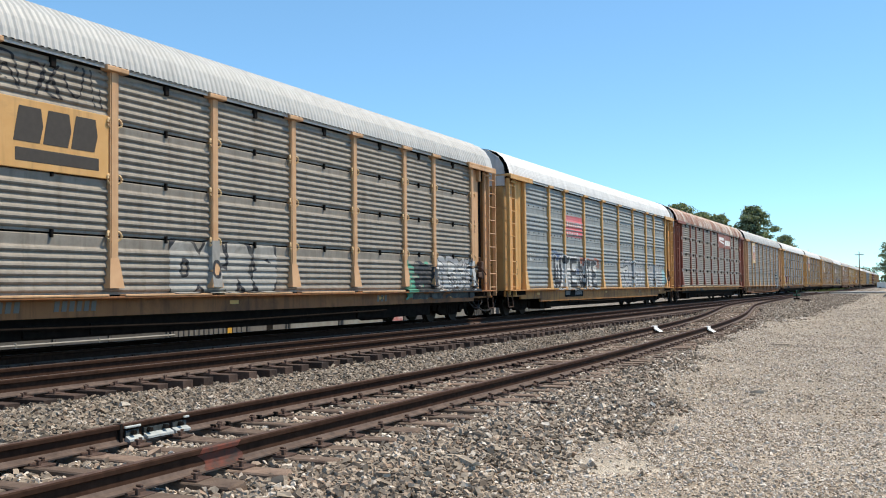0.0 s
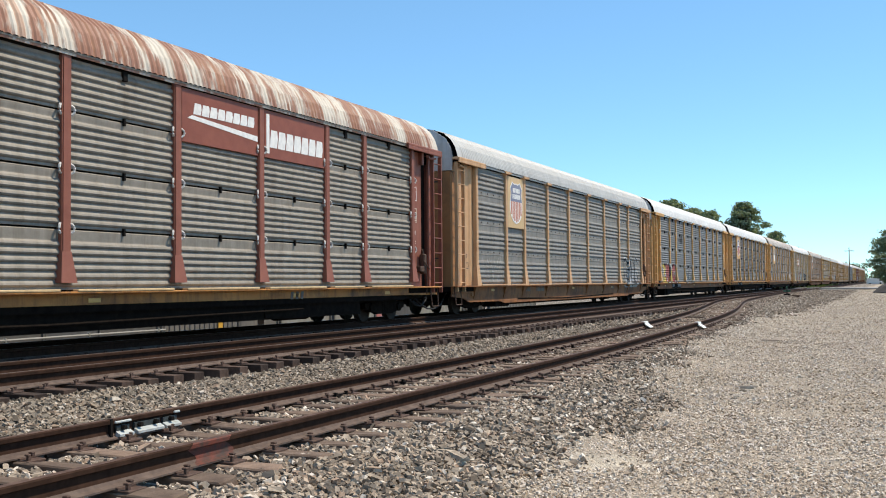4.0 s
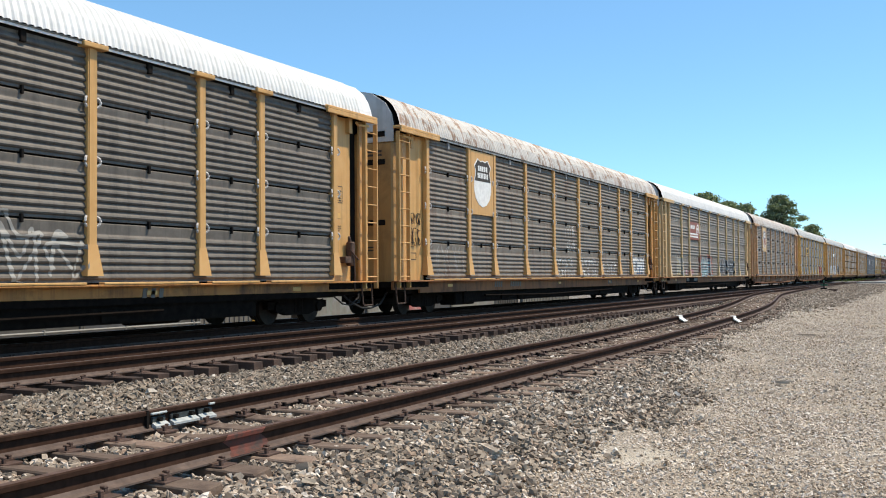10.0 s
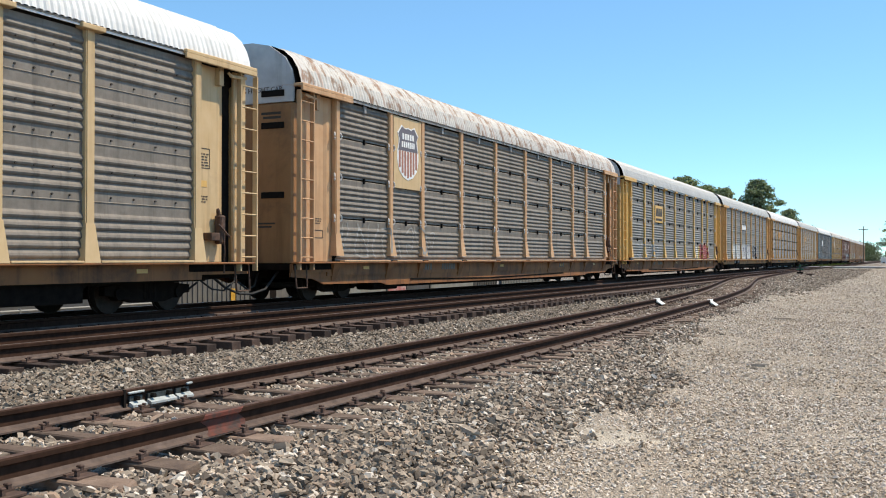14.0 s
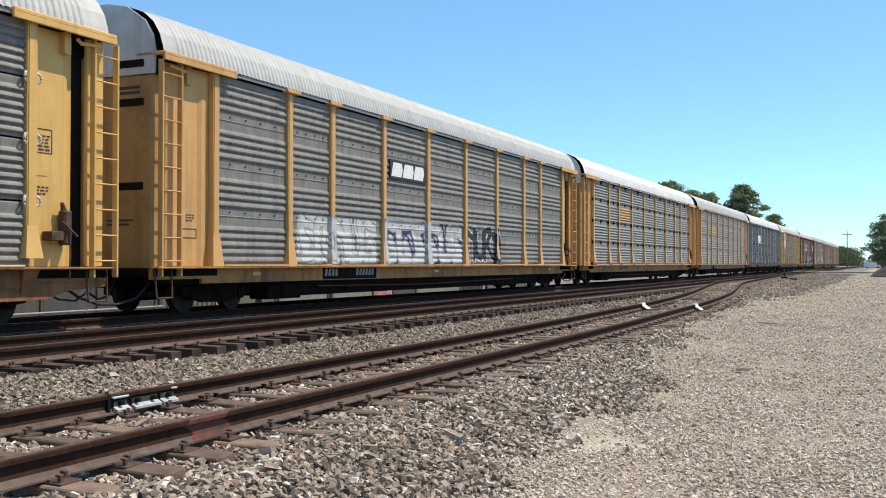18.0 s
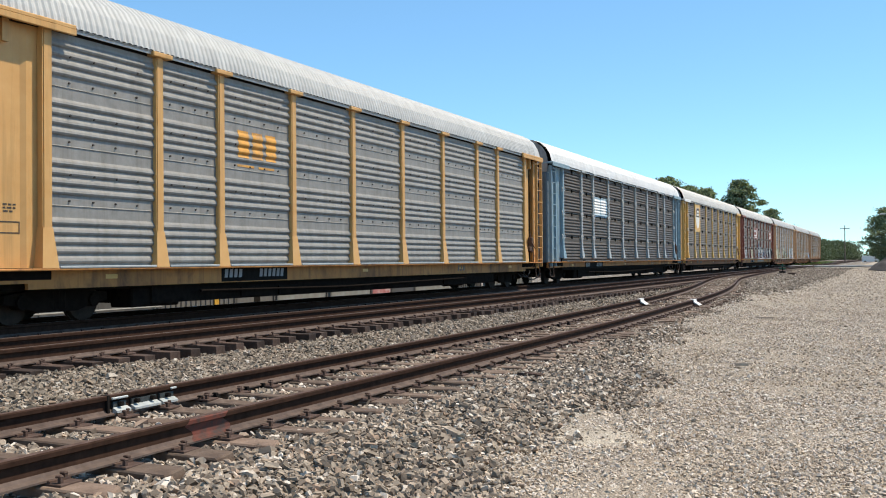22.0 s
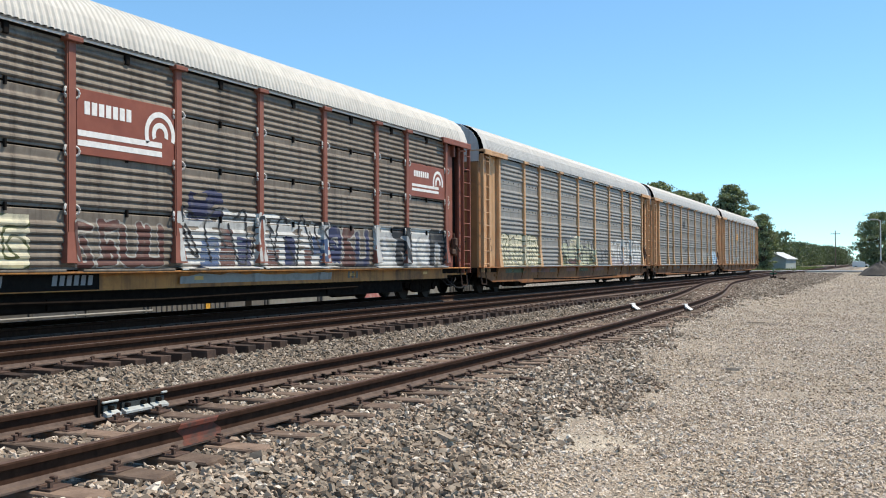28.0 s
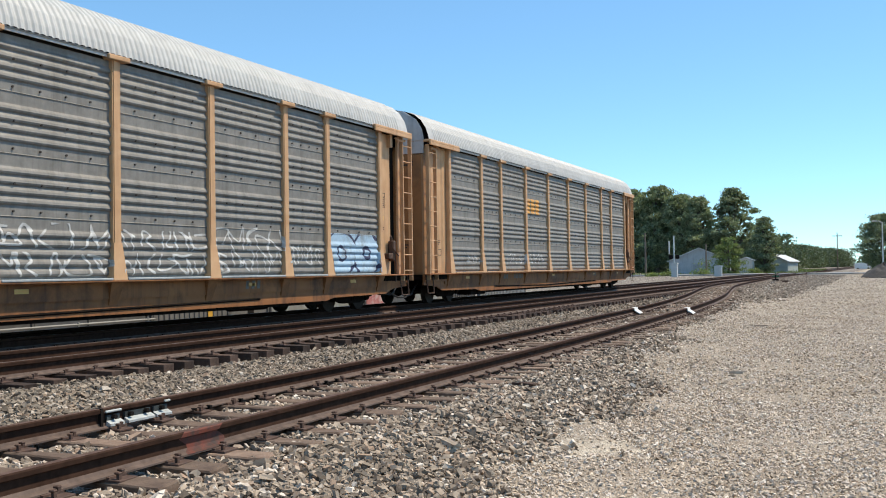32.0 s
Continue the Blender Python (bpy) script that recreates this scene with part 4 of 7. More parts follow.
def shield(car, y0, y1, z0, z1, top, stripes):
    """A badge on its painted plate: the field above, upright stripes or a plain field below."""
    yc, w, h = (y0 + y1) / 2, (y1 - y0), (z1 - z0)
    s0, zb = w * 0.36, z0 + 0.1 * h
    top_z, mid = z1 - 0.1 * h, z0 + 0.56 * h
    x = 1.5995

    shape = [(0.0, 0.0), (0.45, 0.05), (0.82, 0.17), (1.0, 0.36), (0.99, 0.52), (0.87, 0.67), (0.85, 0.75), (0.98, 0.84), (0.6, 0.985), (0.3, 0.94), (0.0, 0.96)]
    outline = [(yc + u * s0, zb + v * (top_z - zb)) for u, v in shape]
    outline += [(2 * yc - a, b) for a, b in reversed(outline[1:-1])]
    zc = (zb + top_z) / 2
    part("badge_edge", Shape().prism([(yc + (a - yc) * 1.08, zc + (b - zc) * 1.05) for a, b in outline], "x", x - 0.02, x), WHITE, car)
    upper = [(u, v) for u, v in shape if v > 0.52]
    upper = [(0.99, 0.53)] + upper
    ring = [(yc + u * s0, zb + v * (top_z - zb)) for u, v in upper]
    part("badge_field", Shape().prism(ring + [(2 * yc - a, b) for a, b in reversed(ring[:-1])], "x", x - 0.02, x + 0.004), top, car)
    mid = zb + 0.53 * (top_z - zb)
    for v, wd, n in ((0.8, 0.62, 5), (0.65, 0.68, 7)):
        z, pitch = zb + v * (top_z - zb), 2 * s0 * wd / n
        s = Shape()
        for k in range(n):
            a = yc - s0 * wd + pitch * k
            s.box(x, x + 0.008, a + pitch * 0.12, a + pitch * 0.82, z - 0.045 * h, z + 0.045 * h, 0.003)
        part("badge_lettering", s, WHITE, car)
    if stripes:
        for k in range(7):
            a = yc - s0 * 0.93 + k * s0 * 0.2775
            u = abs(a + s0 * 0.0925 - yc) / s0
            zl = zb + (top_z - zb) * float(np.interp(u, [0, 0.45, 0.82, 1.0], [0.02, 0.07, 0.19, 0.36]))
            part("badge_stripe", Shape().box(x, x + 0.004, a, a + s0 * 0.185, zl, mid - 0.004), stripes, car)


def swoosh(car, y0, y1, z0, z1):
    """Rail-sign in white: lettering bar, twin lines and a hooked wheel."""
    w, h, x = y1 - y0, z1 - z0, 1.5765
    s = Shape()
    for k in range(7):
        a = y0 + w * (0.07 + 0.068 * k)
        s.box(x, x + 0.005, a, a + w * 0.05, z0 + 0.62 * h, z0 + 0.82 * h)
    part("sign_lettering", s, WHITE, car)
    part("sign_line", Shape().box(x, x + 0.005, y0 + 0.02, y0 + 0.86 * w, z0 + 0.28 * h, z0 + 0.37 * h), WHITE, car)
    part("sign_line", Shape().box(x, x + 0.005, y0 + 0.02, y0 + 0.86 * w, z0 + 0.13 * h, z0 + 0.22 * h), WHITE, car)
    for r0, r1 in ((0.13, 0.17), (0.05, 0.09)):
        n = 18
        yc, zc = y0 + 0.84 * w, z0 + 0.5 * h
        arc = [(r, -0.3 + math.pi * 1.25 * k / n) for r, ks in ((r0, range(n + 1)), (r1, range(n, -1, -1))) for k in ks]
        s = Shape().prism([(yc + r * w * math.cos(t), zc + r * w * math.sin(t)) for r, t in arc], "x", x, x + 0.005)
        part("sign_wheel", s, WHITE, car)


def letters(car, y0, y1, z0, z1, n, material, style=None, x=None):
    """n plain blocks in place of a brand's letters."""
    step = (y1 - y0) / n
    for k in range(n):
        a = y0 + k * step
        if style:
            spray(car, style, [(a + 0.02, a + step * 0.82, z0, z1)], None, material, "lettering")
        else:
            lean = 0.12 * step
            part("lettering", Shape().prism([(a - lean / 2, z0), (a + step * 0.82, z0), (a + step * 0.82 + lean, (z0 + z1) / 2), (a + step * 0.86, z1), (a + lean, z1), (a + lean * 0.2, (z0 + z1) / 2)], "x", x, x + 0.005), material, car)


# ---- sprayed paint that follows the sheets ----
def side_front(style, y, z):
    """The outer face of a car's side at places along and up it: sheets, posts, lip and sill."""
    y, z = np.asarray(y, float), np.asarray(z, float)
    x = side_x(style, z)
    on_post = np.min(np.abs(y[..., None] - np.array(POSTS)), -1) < np.where(z > 1.66, 0.125, 0.125 + 0.09 * np.clip(1.66 - z, 0, 1))
    x = np.where(on_post, np.maximum(x, post_front(style, z)), x)
    x = np.where((z < 1.03) & (z > 0.925), 1.675, x)
    return np.where(z <= 0.925, np.where(on_post, 1.545, 1.494), x)


def paint_band(car, style, field, y0, z0, d, lo, hi, material, name="graffiti", lift=0.008):
    """A skin of paint where lo <= field < hi, with smooth edges, lying on the side. The field stands on the corners of the cells."""
    nz, ny = field.shape
    inside = (field >= lo) & (field < hi)
    count = inside[:-1, :-1].astype(int) + inside[1:, :-1] + inside[:-1, 1:] + inside[1:, 1:]
    vy, vz, faces = [], [], []
    full = np.argwhere(count == 4)
    if len(full):
        ids = np.full(field.shape, -1)
        rr = np.concatenate([full + o for o in ((0, 0), (0, 1), (1, 1), (1, 0))])
        flat = np.unique(rr[:, 0] * ny + rr[:, 1])
        ids.reshape(-1)[flat] = np.arange(len(flat))
        vy, vz = list(y0 + d * (flat % ny)), list(z0 + d * (flat // ny))
        r, c = full.T
        faces = np.stack([ids[r, c], ids[r, c + 1], ids[r + 1, c + 1], ids[r + 1, c]], -1).tolist()
    for r, c in np.argwhere((count > 0) & (count < 4)):
        poly = [(c, r, field[r, c]), (c + 1, r, field[r, c + 1]), (c + 1, r + 1, field[r + 1, c + 1]), (c, r + 1, field[r + 1, c])]
        for edge, sign in ((lo, 1), (hi, -1)):
            out = []
            for p, q in zip(poly, poly[1:] + poly[:1]):
                a, b = (p[2] - edge) * sign, (q[2] - edge) * sign
                if a >= 0:
                    out.append(p)
                if (a >= 0) != (b >= 0):
                    k = a / (a - b)
                    out.append(tuple(u + (w - u) * k for u, w in zip(p, q)))
            poly = out
            if len(poly) < 3:
                break
        if len(poly) >= 3:
            n = len(vy)
            vy += [y0 + d * p[0] for p in poly]
            vz += [z0 + d * p[1] for p in poly]
            faces.append(tuple(range(n, n + len(poly))))
    if faces:
        x = side_front(style, vy, vz) + lift
        me = bpy.data.meshes.new(name)
        me.from_pydata(np.stack([x, vy, vz], -1).tolist(), [], faces)
        part(name, me, material, car)


def paint_cells(car, style, mask, y0, z0, d, material, name):
    """A skin of paint over the cells of a mask."""
    field = np.zeros((mask.shape[0] + 1, mask.shape[1] + 1))
    for a in (0, 1):
        for b in (0, 1):
            field[a:a + mask.shape[0], b:b + mask.shape[1]] += mask
    edge = np.ones_like(field)
    edge[0], edge[-1], edge[:, 0], edge[:, -1] = 2, 2, 2, 2
    paint_band(car, style, field * edge, y0, z0, d, 2.0, 99, material, name)


def cloud(car, style, y0, y1, z0, z1, seed, material, ragged=0.12, lift=0.005):
    """A sprayed patch with a soft ragged outline, laid under letters."""
    d = 0.035
    ny, nz = int((y1 - y0) / d) + 1, int((z1 - z0) / d) + 1
    Y, Z = np.meshgrid(np.arange(ny) * d, np.arange(nz) * d)
    W, H = y1 - y0, z1 - z0
    e = np.minimum.reduce([Y, W - Y, Z + 0.1, H - Z])
    wob = np.array([[noise.noise((seed * 2.7 + a * 0.07, b * 0.07, 4.0)) for a in range(ny)] for b in range(nz)])
    if H > 0.6:
        # the top edge swells and sinks, and the paint has worn off in streaks
        top = np.array([noise.noise((seed * 1.3 + a * 0.045, 2.0, 7.0)) for a in range(ny)])
        e = np.minimum(e, H - Z - 0.17 * H * (0.6 + top)[None, :])
        worn = np.array([[noise.noise((seed * 0.7 + a * 0.05, b * 0.3, 9.0)) for a in range(ny)] for b in range(nz)])
        e = np.where(worn > 0.4, -1.0, e)
    paint_band(car, style, e - ragged * (1 + wob * 1.3), y0, z0, d, 0.0, 99.0, material, lift=lift)


def spray(car, style, boxes, seed, material, name="graffiti"):
    d = 0.025
    for y0, y1, z0, z1 in boxes:
        paint_cells(car, style, np.ones((max(1, int((z1 - z0) / d)), max(1, int((y1 - y0) / d))), bool), y0, z0, d, material, name)


def bend(p):
    """Round a string of points into a flowing stroke."""
    q = [p[0]] + p + [p[-1]]
    out = []
    for a, b, c, d in zip(q, q[1:], q[2:], q[3:]):
        for k in range(5):
            t = k / 5
            out.append(tuple(0.5 * (2 * b[i] + (c[i] - a[i]) * t + (2 * a[i] - 5 * b[i] + 4 * c[i] - d[i]) * t * t + (3 * b[i] - a[i] - 3 * c[i] + d[i]) * t ** 3) for i in (0, 1)))
    return out + [p[-1]]


GLYPH = {"A": "00 24 40|11 31", "C": "43 34 14 03 01 10 30 41", "D": "00 04 24 43 41 20 00", "E": "44 04 00 40|02 32", "I": "24 20", "M": "00 04 21 44 40", "N": "00 04 40 44",
         "O": "14 03 01 10 30 41 43 34 14", "R": "00 04 34 43 32 02|22 40", "S": "43 34 14 03 12 32 41 30 10 01", "T": "04 44|24 20", "U": "04 01 10 30 41 44", "W": "04 01 10 21 23|21 30 41 44", "Z": "04 44 00 40"}


def strokes_of(word, rnd, n, W, H, loose=0.08):
    """The pen strokes of letters, each in its box: those of a word, or shapes that spell nothing."""
    cw = W / n
    for k in range(n):
        cx = (k + 0.5) * cw
        if word:
            for run in GLYPH[word[k]].split("|"):
                pts = [(cx + (int(p[0]) / 4 - 0.5) * cw * 0.66, H * (0.5 + (int(p[1]) / 4 - 0.5) * 0.68)) for p in run.split()]
                yield k, pts
            continue
        grid = [(cx + gx * cw * 0.34, H * (0.5 + gz * 0.34)) for gx in (-1, 0, 1) for gz in (-1, 0, 1)]
        grid = [(a + rnd.uniform(-loose, loose) * cw, b + rnd.uniform(-loose, loose) * H * 0.75) for a, b in grid]
        order = rnd.choice([[0, 2, 8, 4, 6], [2, 0, 6, 8, 5], [8, 2, 0, 6, 4], [0, 2, 7, 6, 8], [2, 8, 6, 4, 1, 3], [0, 2, 4, 8, 6], [2, 1, 0, 6, 7, 8], [8, 5, 2, 3, 4, 6, 0]])
        yield k, bend([grid[i] for i in order])


def graffiti(car, style, y0, y1, z0, z1, n, seed, fill, line, kind="piece", halo=None, word="", fat_k=0.15, lift=0.008):
    """Bulging sprayed letters: a fill (one colour, or several in turn), outlines, sometimes a halo; or thin tags."""
    d = 0.03
    rnd = random.Random(seed)
    n = len(word) or n
    ny, nz = int((y1 - y0) / d) + 1, int((z1 - z0) / d) + 1
    Y, Z = np.meshgrid(np.arange(ny) * d, np.arange(nz) * d)
    W, H = y1 - y0, z1 - z0
    fat = min(W / n, H) * fat_k if kind == "piece" else max(0.022, min(W / n, H) * 0.036)
    each = np.full((n, *Y.shape), 9.0)
    for k, pts in strokes_of(word, rnd, n, W, H, 0.3 if kind == "tag" else 0.1):
        for (ax, az), (bx, bz) in zip(pts, pts[1:]):
            vx, vz = bx - ax, bz - az
            tt = np.clip(((Y - ax) * vx + (Z - az) * vz) / (vx * vx + vz * vz + 1e-9), 0, 1)
            # strokes swell and thin on their way
            each[k] = np.minimum(each[k], np.hypot(Y - ax - tt * vx, Z - az - tt * vz))
    wob = np.array([[noise.noise((seed * 3.1 + a * 0.07, b * 0.07, 1.0)) for a in range(ny)] for b in range(nz)]) * fat * 0.7
    dist = each.min(0) + wob
    edge = np.minimum.reduce([Y, W - Y, Z, H - Z])
    dist = np.where(edge > 0.005, dist, 9.0)
    if kind == "tag":
        paint_band(car, style, dist, y0, z0, d, -9, fat, SPRAY[line], lift=lift)
        return
    fills = fill.split("+")
    if len(fills) == 1:
        paint_band(car, style, dist, y0, z0, d, -9, fat, SPRAY[fill], lift=lift)
    else:
        own = each.argmin(0)
        for k in range(n):
            paint_band(car, style, np.where(own == k, dist, 9.0), y0, z0, d, -9, fat, SPRAY[fills[k % len(fills)]], lift=lift)
    lw = max(0.035, fat * 0.45)
    paint_band(car, style, dist, y0, z0, d, fat, fat + lw, SPRAY[line], lift=lift)
    if halo:
        paint_band(car, style, dist, y0, z0, d, fat + lw, fat + lw * 2.6, SPRAY[halo], lift=lift)


def ladder(car, y, colour):
    lad = part("ladder", cached("ladder", lambda: Shape().box(1.5, 1.62, -0.02, 0.03, 0.78, 5.02, 0.008).box(1.5, 1.62, 0.55, 0.6, 0.78, 5.02, 0.008)), PAINT[colour], car, (0, y, 0))
    rung = cached("rung", lambda: Shape().tube([(1.6, 0.0, 0), (1.6, 0.58, 0)], 0.017, 7))
    for k in range(9):
        part("rung", rung, PAINT[colour], lad, (0, 0, 1.08 + k * 0.46))


def scribble(car, rows, seed, x, r=0.011):
    """Thin pen tags on a flat leaf: rows of (y0, y1, z0, z1)."""
    rnd = random.Random(seed)
    for y0, y1, z0, z1 in rows:
        s = Shape()
        for k, pts in strokes_of("", rnd, 3, y1 - y0, z1 - z0):
            s.tube([(x, y0 + a, z0 + b) for a, b in pts], r, 4)
        part("graffiti", s, SPRAY["black"], car)


NOTE1 = lambda: bars_mesh(5, 0.36, 0.028, 0.03)
NOTE2 = lambda: bars_mesh(3, 0.26, 0.026, 0.03)


def carrier(i, panel, paint, sill, roof, style, label):
    """One covered car carrier; its near end lies at y = 0 of its own space, the tracks' middle at x = 0."""
    car = thing("autorack_car", label, "rail car", group="cars of the freight train")
    pm = PANEL[panel]
    # the core's black colour stands in for shade behind the sheets and ladders
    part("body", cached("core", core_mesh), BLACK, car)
    part("roof", cached("roof", roof_mesh), ROOF[roof], car, label={"white": "white ribbed roof", "cream": "cream-white ribbed roof", "grey": "grey ribbed metal roof", "stained": "stained pale ribbed roof", "rust": "rust-streaked ribbed roof"}[roof])
    part("soffit", cached("soffit", lambda: Shape().box(1.47, 1.635, 0.4, 27.1, 5.1, 5.128).box(-1.635, -1.47, 0.4, 27.1, 5.1, 5.128)), pm, car)
    part("fascia", cached("fascia", lambda: Shape().box(1.6, 1.622, 0.4, 27.1, 5.058, 5.12).box(-1.622, -1.6, 0.4, 27.1, 5.058, 5.12)), ROOF[roof], car)
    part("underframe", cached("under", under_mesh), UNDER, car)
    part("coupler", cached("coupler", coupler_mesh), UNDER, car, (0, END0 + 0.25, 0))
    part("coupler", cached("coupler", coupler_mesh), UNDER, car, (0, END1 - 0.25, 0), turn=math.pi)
    for y, tn in ((END0 + 0.25, 0), (END1 - 0.25, math.pi)):
        part("brake_hose", cached("hose", hose_mesh), RUBBER, car, (0, y, 0), turn=tn)
        part("step", cached("step", step_mesh), BRAKEM, car, (0, y if not tn else y - 0.5, 0))
    for y in (2.5, 25.05):
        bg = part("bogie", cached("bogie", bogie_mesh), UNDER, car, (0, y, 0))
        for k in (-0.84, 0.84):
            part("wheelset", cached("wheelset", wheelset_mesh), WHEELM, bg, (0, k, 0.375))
    cuts = [POSTS[k] for k in range(10)]
    for k in range(9):
        a, b = cuts[k], cuts[k + 1]
        for r in range(4):
            part("side_panel", cached(("side_panel", style, k, r), lambda: sheet(row_profile(style, r), a, b)), pm, car)
        part("side_panel", cached(("back_panel", style, k), lambda: sheet(SIDE[style], a, b)), pm, car, (0, 27.55, 0), turn=math.pi)
        if style == "gap":
            lm = cached("latch", lambda: Shape().box(1.505, 1.56, -0.025, 0.025, -0.08, 0.06, 0.006))
            tab = cached("top_tab", lambda: Shape().box(1.505, 1.575, -0.06, 0.06, -0.14, 0.05, 0.01))
            for z in ROW_Z[1:4]:
                part("latch", lm, BLACK, car, (0, (a + b) / 2, z))
            part("latch", tab, GREYMARK if i in (6, 8) else BLACK, car, (0, (a + b) / 2, 5.0))
    if style == "lap":
        def studs():
            s = Shape()
            for a, b in zip(POSTS, POSTS[1:]):
                for q in (0.2, 0.4, 0.6, 0.8):
                    for z in ROW_Z[1:4]:
                        for dz in (0.075, 0.53):
                            y = a + (b - a) * q
                            s.prism([(y + 0.02 * math.cos(t), z + dz + 0.02 * math.sin(t)) for t in (0, 1.05, 2.09, 3.14, 4.19, 5.24)], "x", 1.5, 1.53 if dz < 0.1 else 1.555)
            return s
        tagged(part("studs", cached("studs", studs), MARK, car), kind="stuff")
    for k, y in enumerate(POSTS):
        po = part("post", cached(("post", style), lambda: post_mesh(style)), PAINT["grey_blue" if i == 13 and 0 < k < 9 else paint], car, (0, y, 0))
        if 0 < k < 9 and i not in (2, 6, 8, 14, 15):
            part("bracket", cached("bracket", lambda: Shape().box(1.46, 1.69, -0.28, 0.28, 5.03, 5.12, 0.012)), PAINT["grey_blue" if i == 13 else paint], po)
        elif 0 < k < 9 and i == 15:
            part("bracket", cached("small_bracket", lambda: Shape().box(1.46, 1.69, -0.19, 0.19, 5.0, 5.09, 0.012)), PAINT[paint], po)
        if i in (3, 8, 9, 16, 17, 18):
            part("gusset", cached("gusset", gusset_mesh), SILL[sill], po)
        if style == "gap":
            for z in ROW_Z[1:4]:
                if i == 11:
                    part("clip", cached("square_clip", square_clip_mesh), UNDER, po, (0, 0.155, z))
                    part("clip", cached("square_clip", None), UNDER, po, (0, -0.155, z))
                else:
                    tone = PAINT["tan"] if i == 0 else CLIPM
                    part("clip", cached("clip", clip_mesh), tone, po, (0, 0.13, z))
                    part("clip", cached("clip_back", lambda: Shape().tube([(1.55 + 0.05 * math.sin(a), 0.03 - 0.075 * math.sin(a), 0.085 * math.cos(a)) for a in (0, 0.5, 1.0, 1.57, 2.14, 2.64, 3.14)], 0.024, 6)), tone, po, (0, -0.13, z))
        part("post", cached(("post", style), None), PAINT[paint], car, (0, 27.55 - y, 0), turn=math.pi)
    for turn, y in ((0, 0), (math.pi, 27.55)):
        part("side_sill", cached("thin_sill", lambda: sill_mesh(0.2)) if i in (2, 5, 13) else cached("sill", sill_mesh), SILL[sill], car, (0, y, 0), turn=turn, label="grimy painted side sill")
        if i == 1:
            part("sill_web", cached("shallow_web", lambda: Shape().box(1.42, 1.487, 3.6, 24.0, 0.5, 0.618)), SILL[sill], car, (0, y, 0), turn=turn)
        elif i in (3, 8, 9, 16, 17, 18):
            part("sill_web", cached("sill_web", web_mesh), SILL[sill], car, (0, y, 0), turn=turn)
        else:
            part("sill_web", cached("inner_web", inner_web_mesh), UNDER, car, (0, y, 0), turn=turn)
    # the folded edge that lies on the sill between two posts
    for k in range(9):
        a, b = POSTS[k], POSTS[k + 1]
        part("sill_lip", cached(("sill_lip", k), lambda: Shape().box(1.53, 1.678, a + 0.2, b - 0.2, 0.968, 1.012, 0.01)), pm if i in (13, 14, 15) else PAINT["grey_blue" if i in (12, 16, 17) else paint if paint in ("yellow", "tan", "orange") else "tan"], car)
    if i < 18:
        part("trainline_hose", cached("trainline", trainline_mesh), RUBBER, car)
    ladder(car, 0.02, paint)
    ladder(car, 27.25, paint)
    # near end, then far end
    ep, pl = cached("end_panel", end_panel_mesh), cached("end_plate", end_plate_mesh)
    part("end_panel", cached("far_panel", far_panel_mesh), PAINT[paint], car)
    part("end_panel", ep, PAINT[paint], car)
    part("ladder_plate", cached("ladder_plate", lambda: Shape().box(1.38, 1.45, 27.2, 27.62, 0.98, 5.07, 0.01)), PAINT[paint], car)
    part("eave_plate", pl, WHITE if i == 14 else PAINT[paint], car)
    flip = Matrix.Diagonal((1, -1, 1, 1))
    for key, src, nm in (("end_plate_far", pl, "eave_plate"),):
        if key not in CACHE:
            me = src.copy()
            me.transform(flip)
            me.flip_normals()
            CACHE[key] = me
        part(nm, CACHE[key], PAINT[paint], car, (0, 27.62, 0))
    cap_tone = {5: DUSTY, 11: DUSTY, 4: DUSTY, 13: BROWNCAP, 14: BROWNCAP, 15: BROWNCAP, 2: DUSTY}.get(i, CAP)
    for y, sg in ((0.05, 1), (27.5, -1)):
        part("end_door", cached("end_door", door_mesh), DOOR[paint], car, (0, 0 if sg > 0 else 27.55, 0), turn=0.0 if sg > 0 else math.pi)
        part("end_cap", cached("cap", cap_mesh), cap_tone, car, (0, y - 0.08 * sg, 0), label="weathered metal end cap")
        if i == 1 and sg < 0:
            part("roof_rim", cached("rim", rim_mesh), BLACK, car, (0, 27.2, 0))
        if i == 14:
            for k in range(6):
                part("door_pleat", cached("pleat", lambda: Shape().prism([(-0.15, 0.0), (0.15, 0.0), (0.11, -0.1), (-0.11, -0.1)], "z", 0.95, 4.72)), DOOR[paint], car, (-1.1 + 0.44 * k, -0.05 if sg > 0 else 27.6, 0), turn=0.0 if sg > 0 else math.pi)
                part("cap_pleat", cached("cap_pleat", lambda: Shape().prism([(-0.15, 0.0), (0.15, 0.0), (0.11, -0.1), (-0.11, -0.1)], "z", 4.76, 5.75)), BROWNCAP, car, (-1.1 + 0.44 * k, -0.05 if sg > 0 else 27.6, 0), turn=0.0 if sg > 0 else math.pi)
            continue
        if i in (0, 1, 3, 9, 16, 17, 18):
            continue
        for z in (2.55, 3.65 if i == 2 else 4.2, 4.96):
            part("end_slot", cached("slot", lambda: Shape().box(0.55, 1.2, -0.02, 0.02, -0.075, 0.075, 0.01)), BLACK, car, (0, y - 0.11 * sg, z))
    if i in (4, 5, 8, 11):
        if "height" not in CACHE:
            CACHE["height"] = word_mesh("EXCESS HEIGHT CAR", 0.17)
        part("lettering", CACHE["height"], MARK, car, (-0.45, -0.065, 5.0))
    part("notice", cached("cap_note", lambda: Shape().box(0.55, 1.1, -0.066, -0.058, 4.46, 4.52).box(0.6, 1.1, -0.066, -0.058, 4.36, 4.42)), MARK if paint not in ("maroon", "blue") else GREYMARK, car)
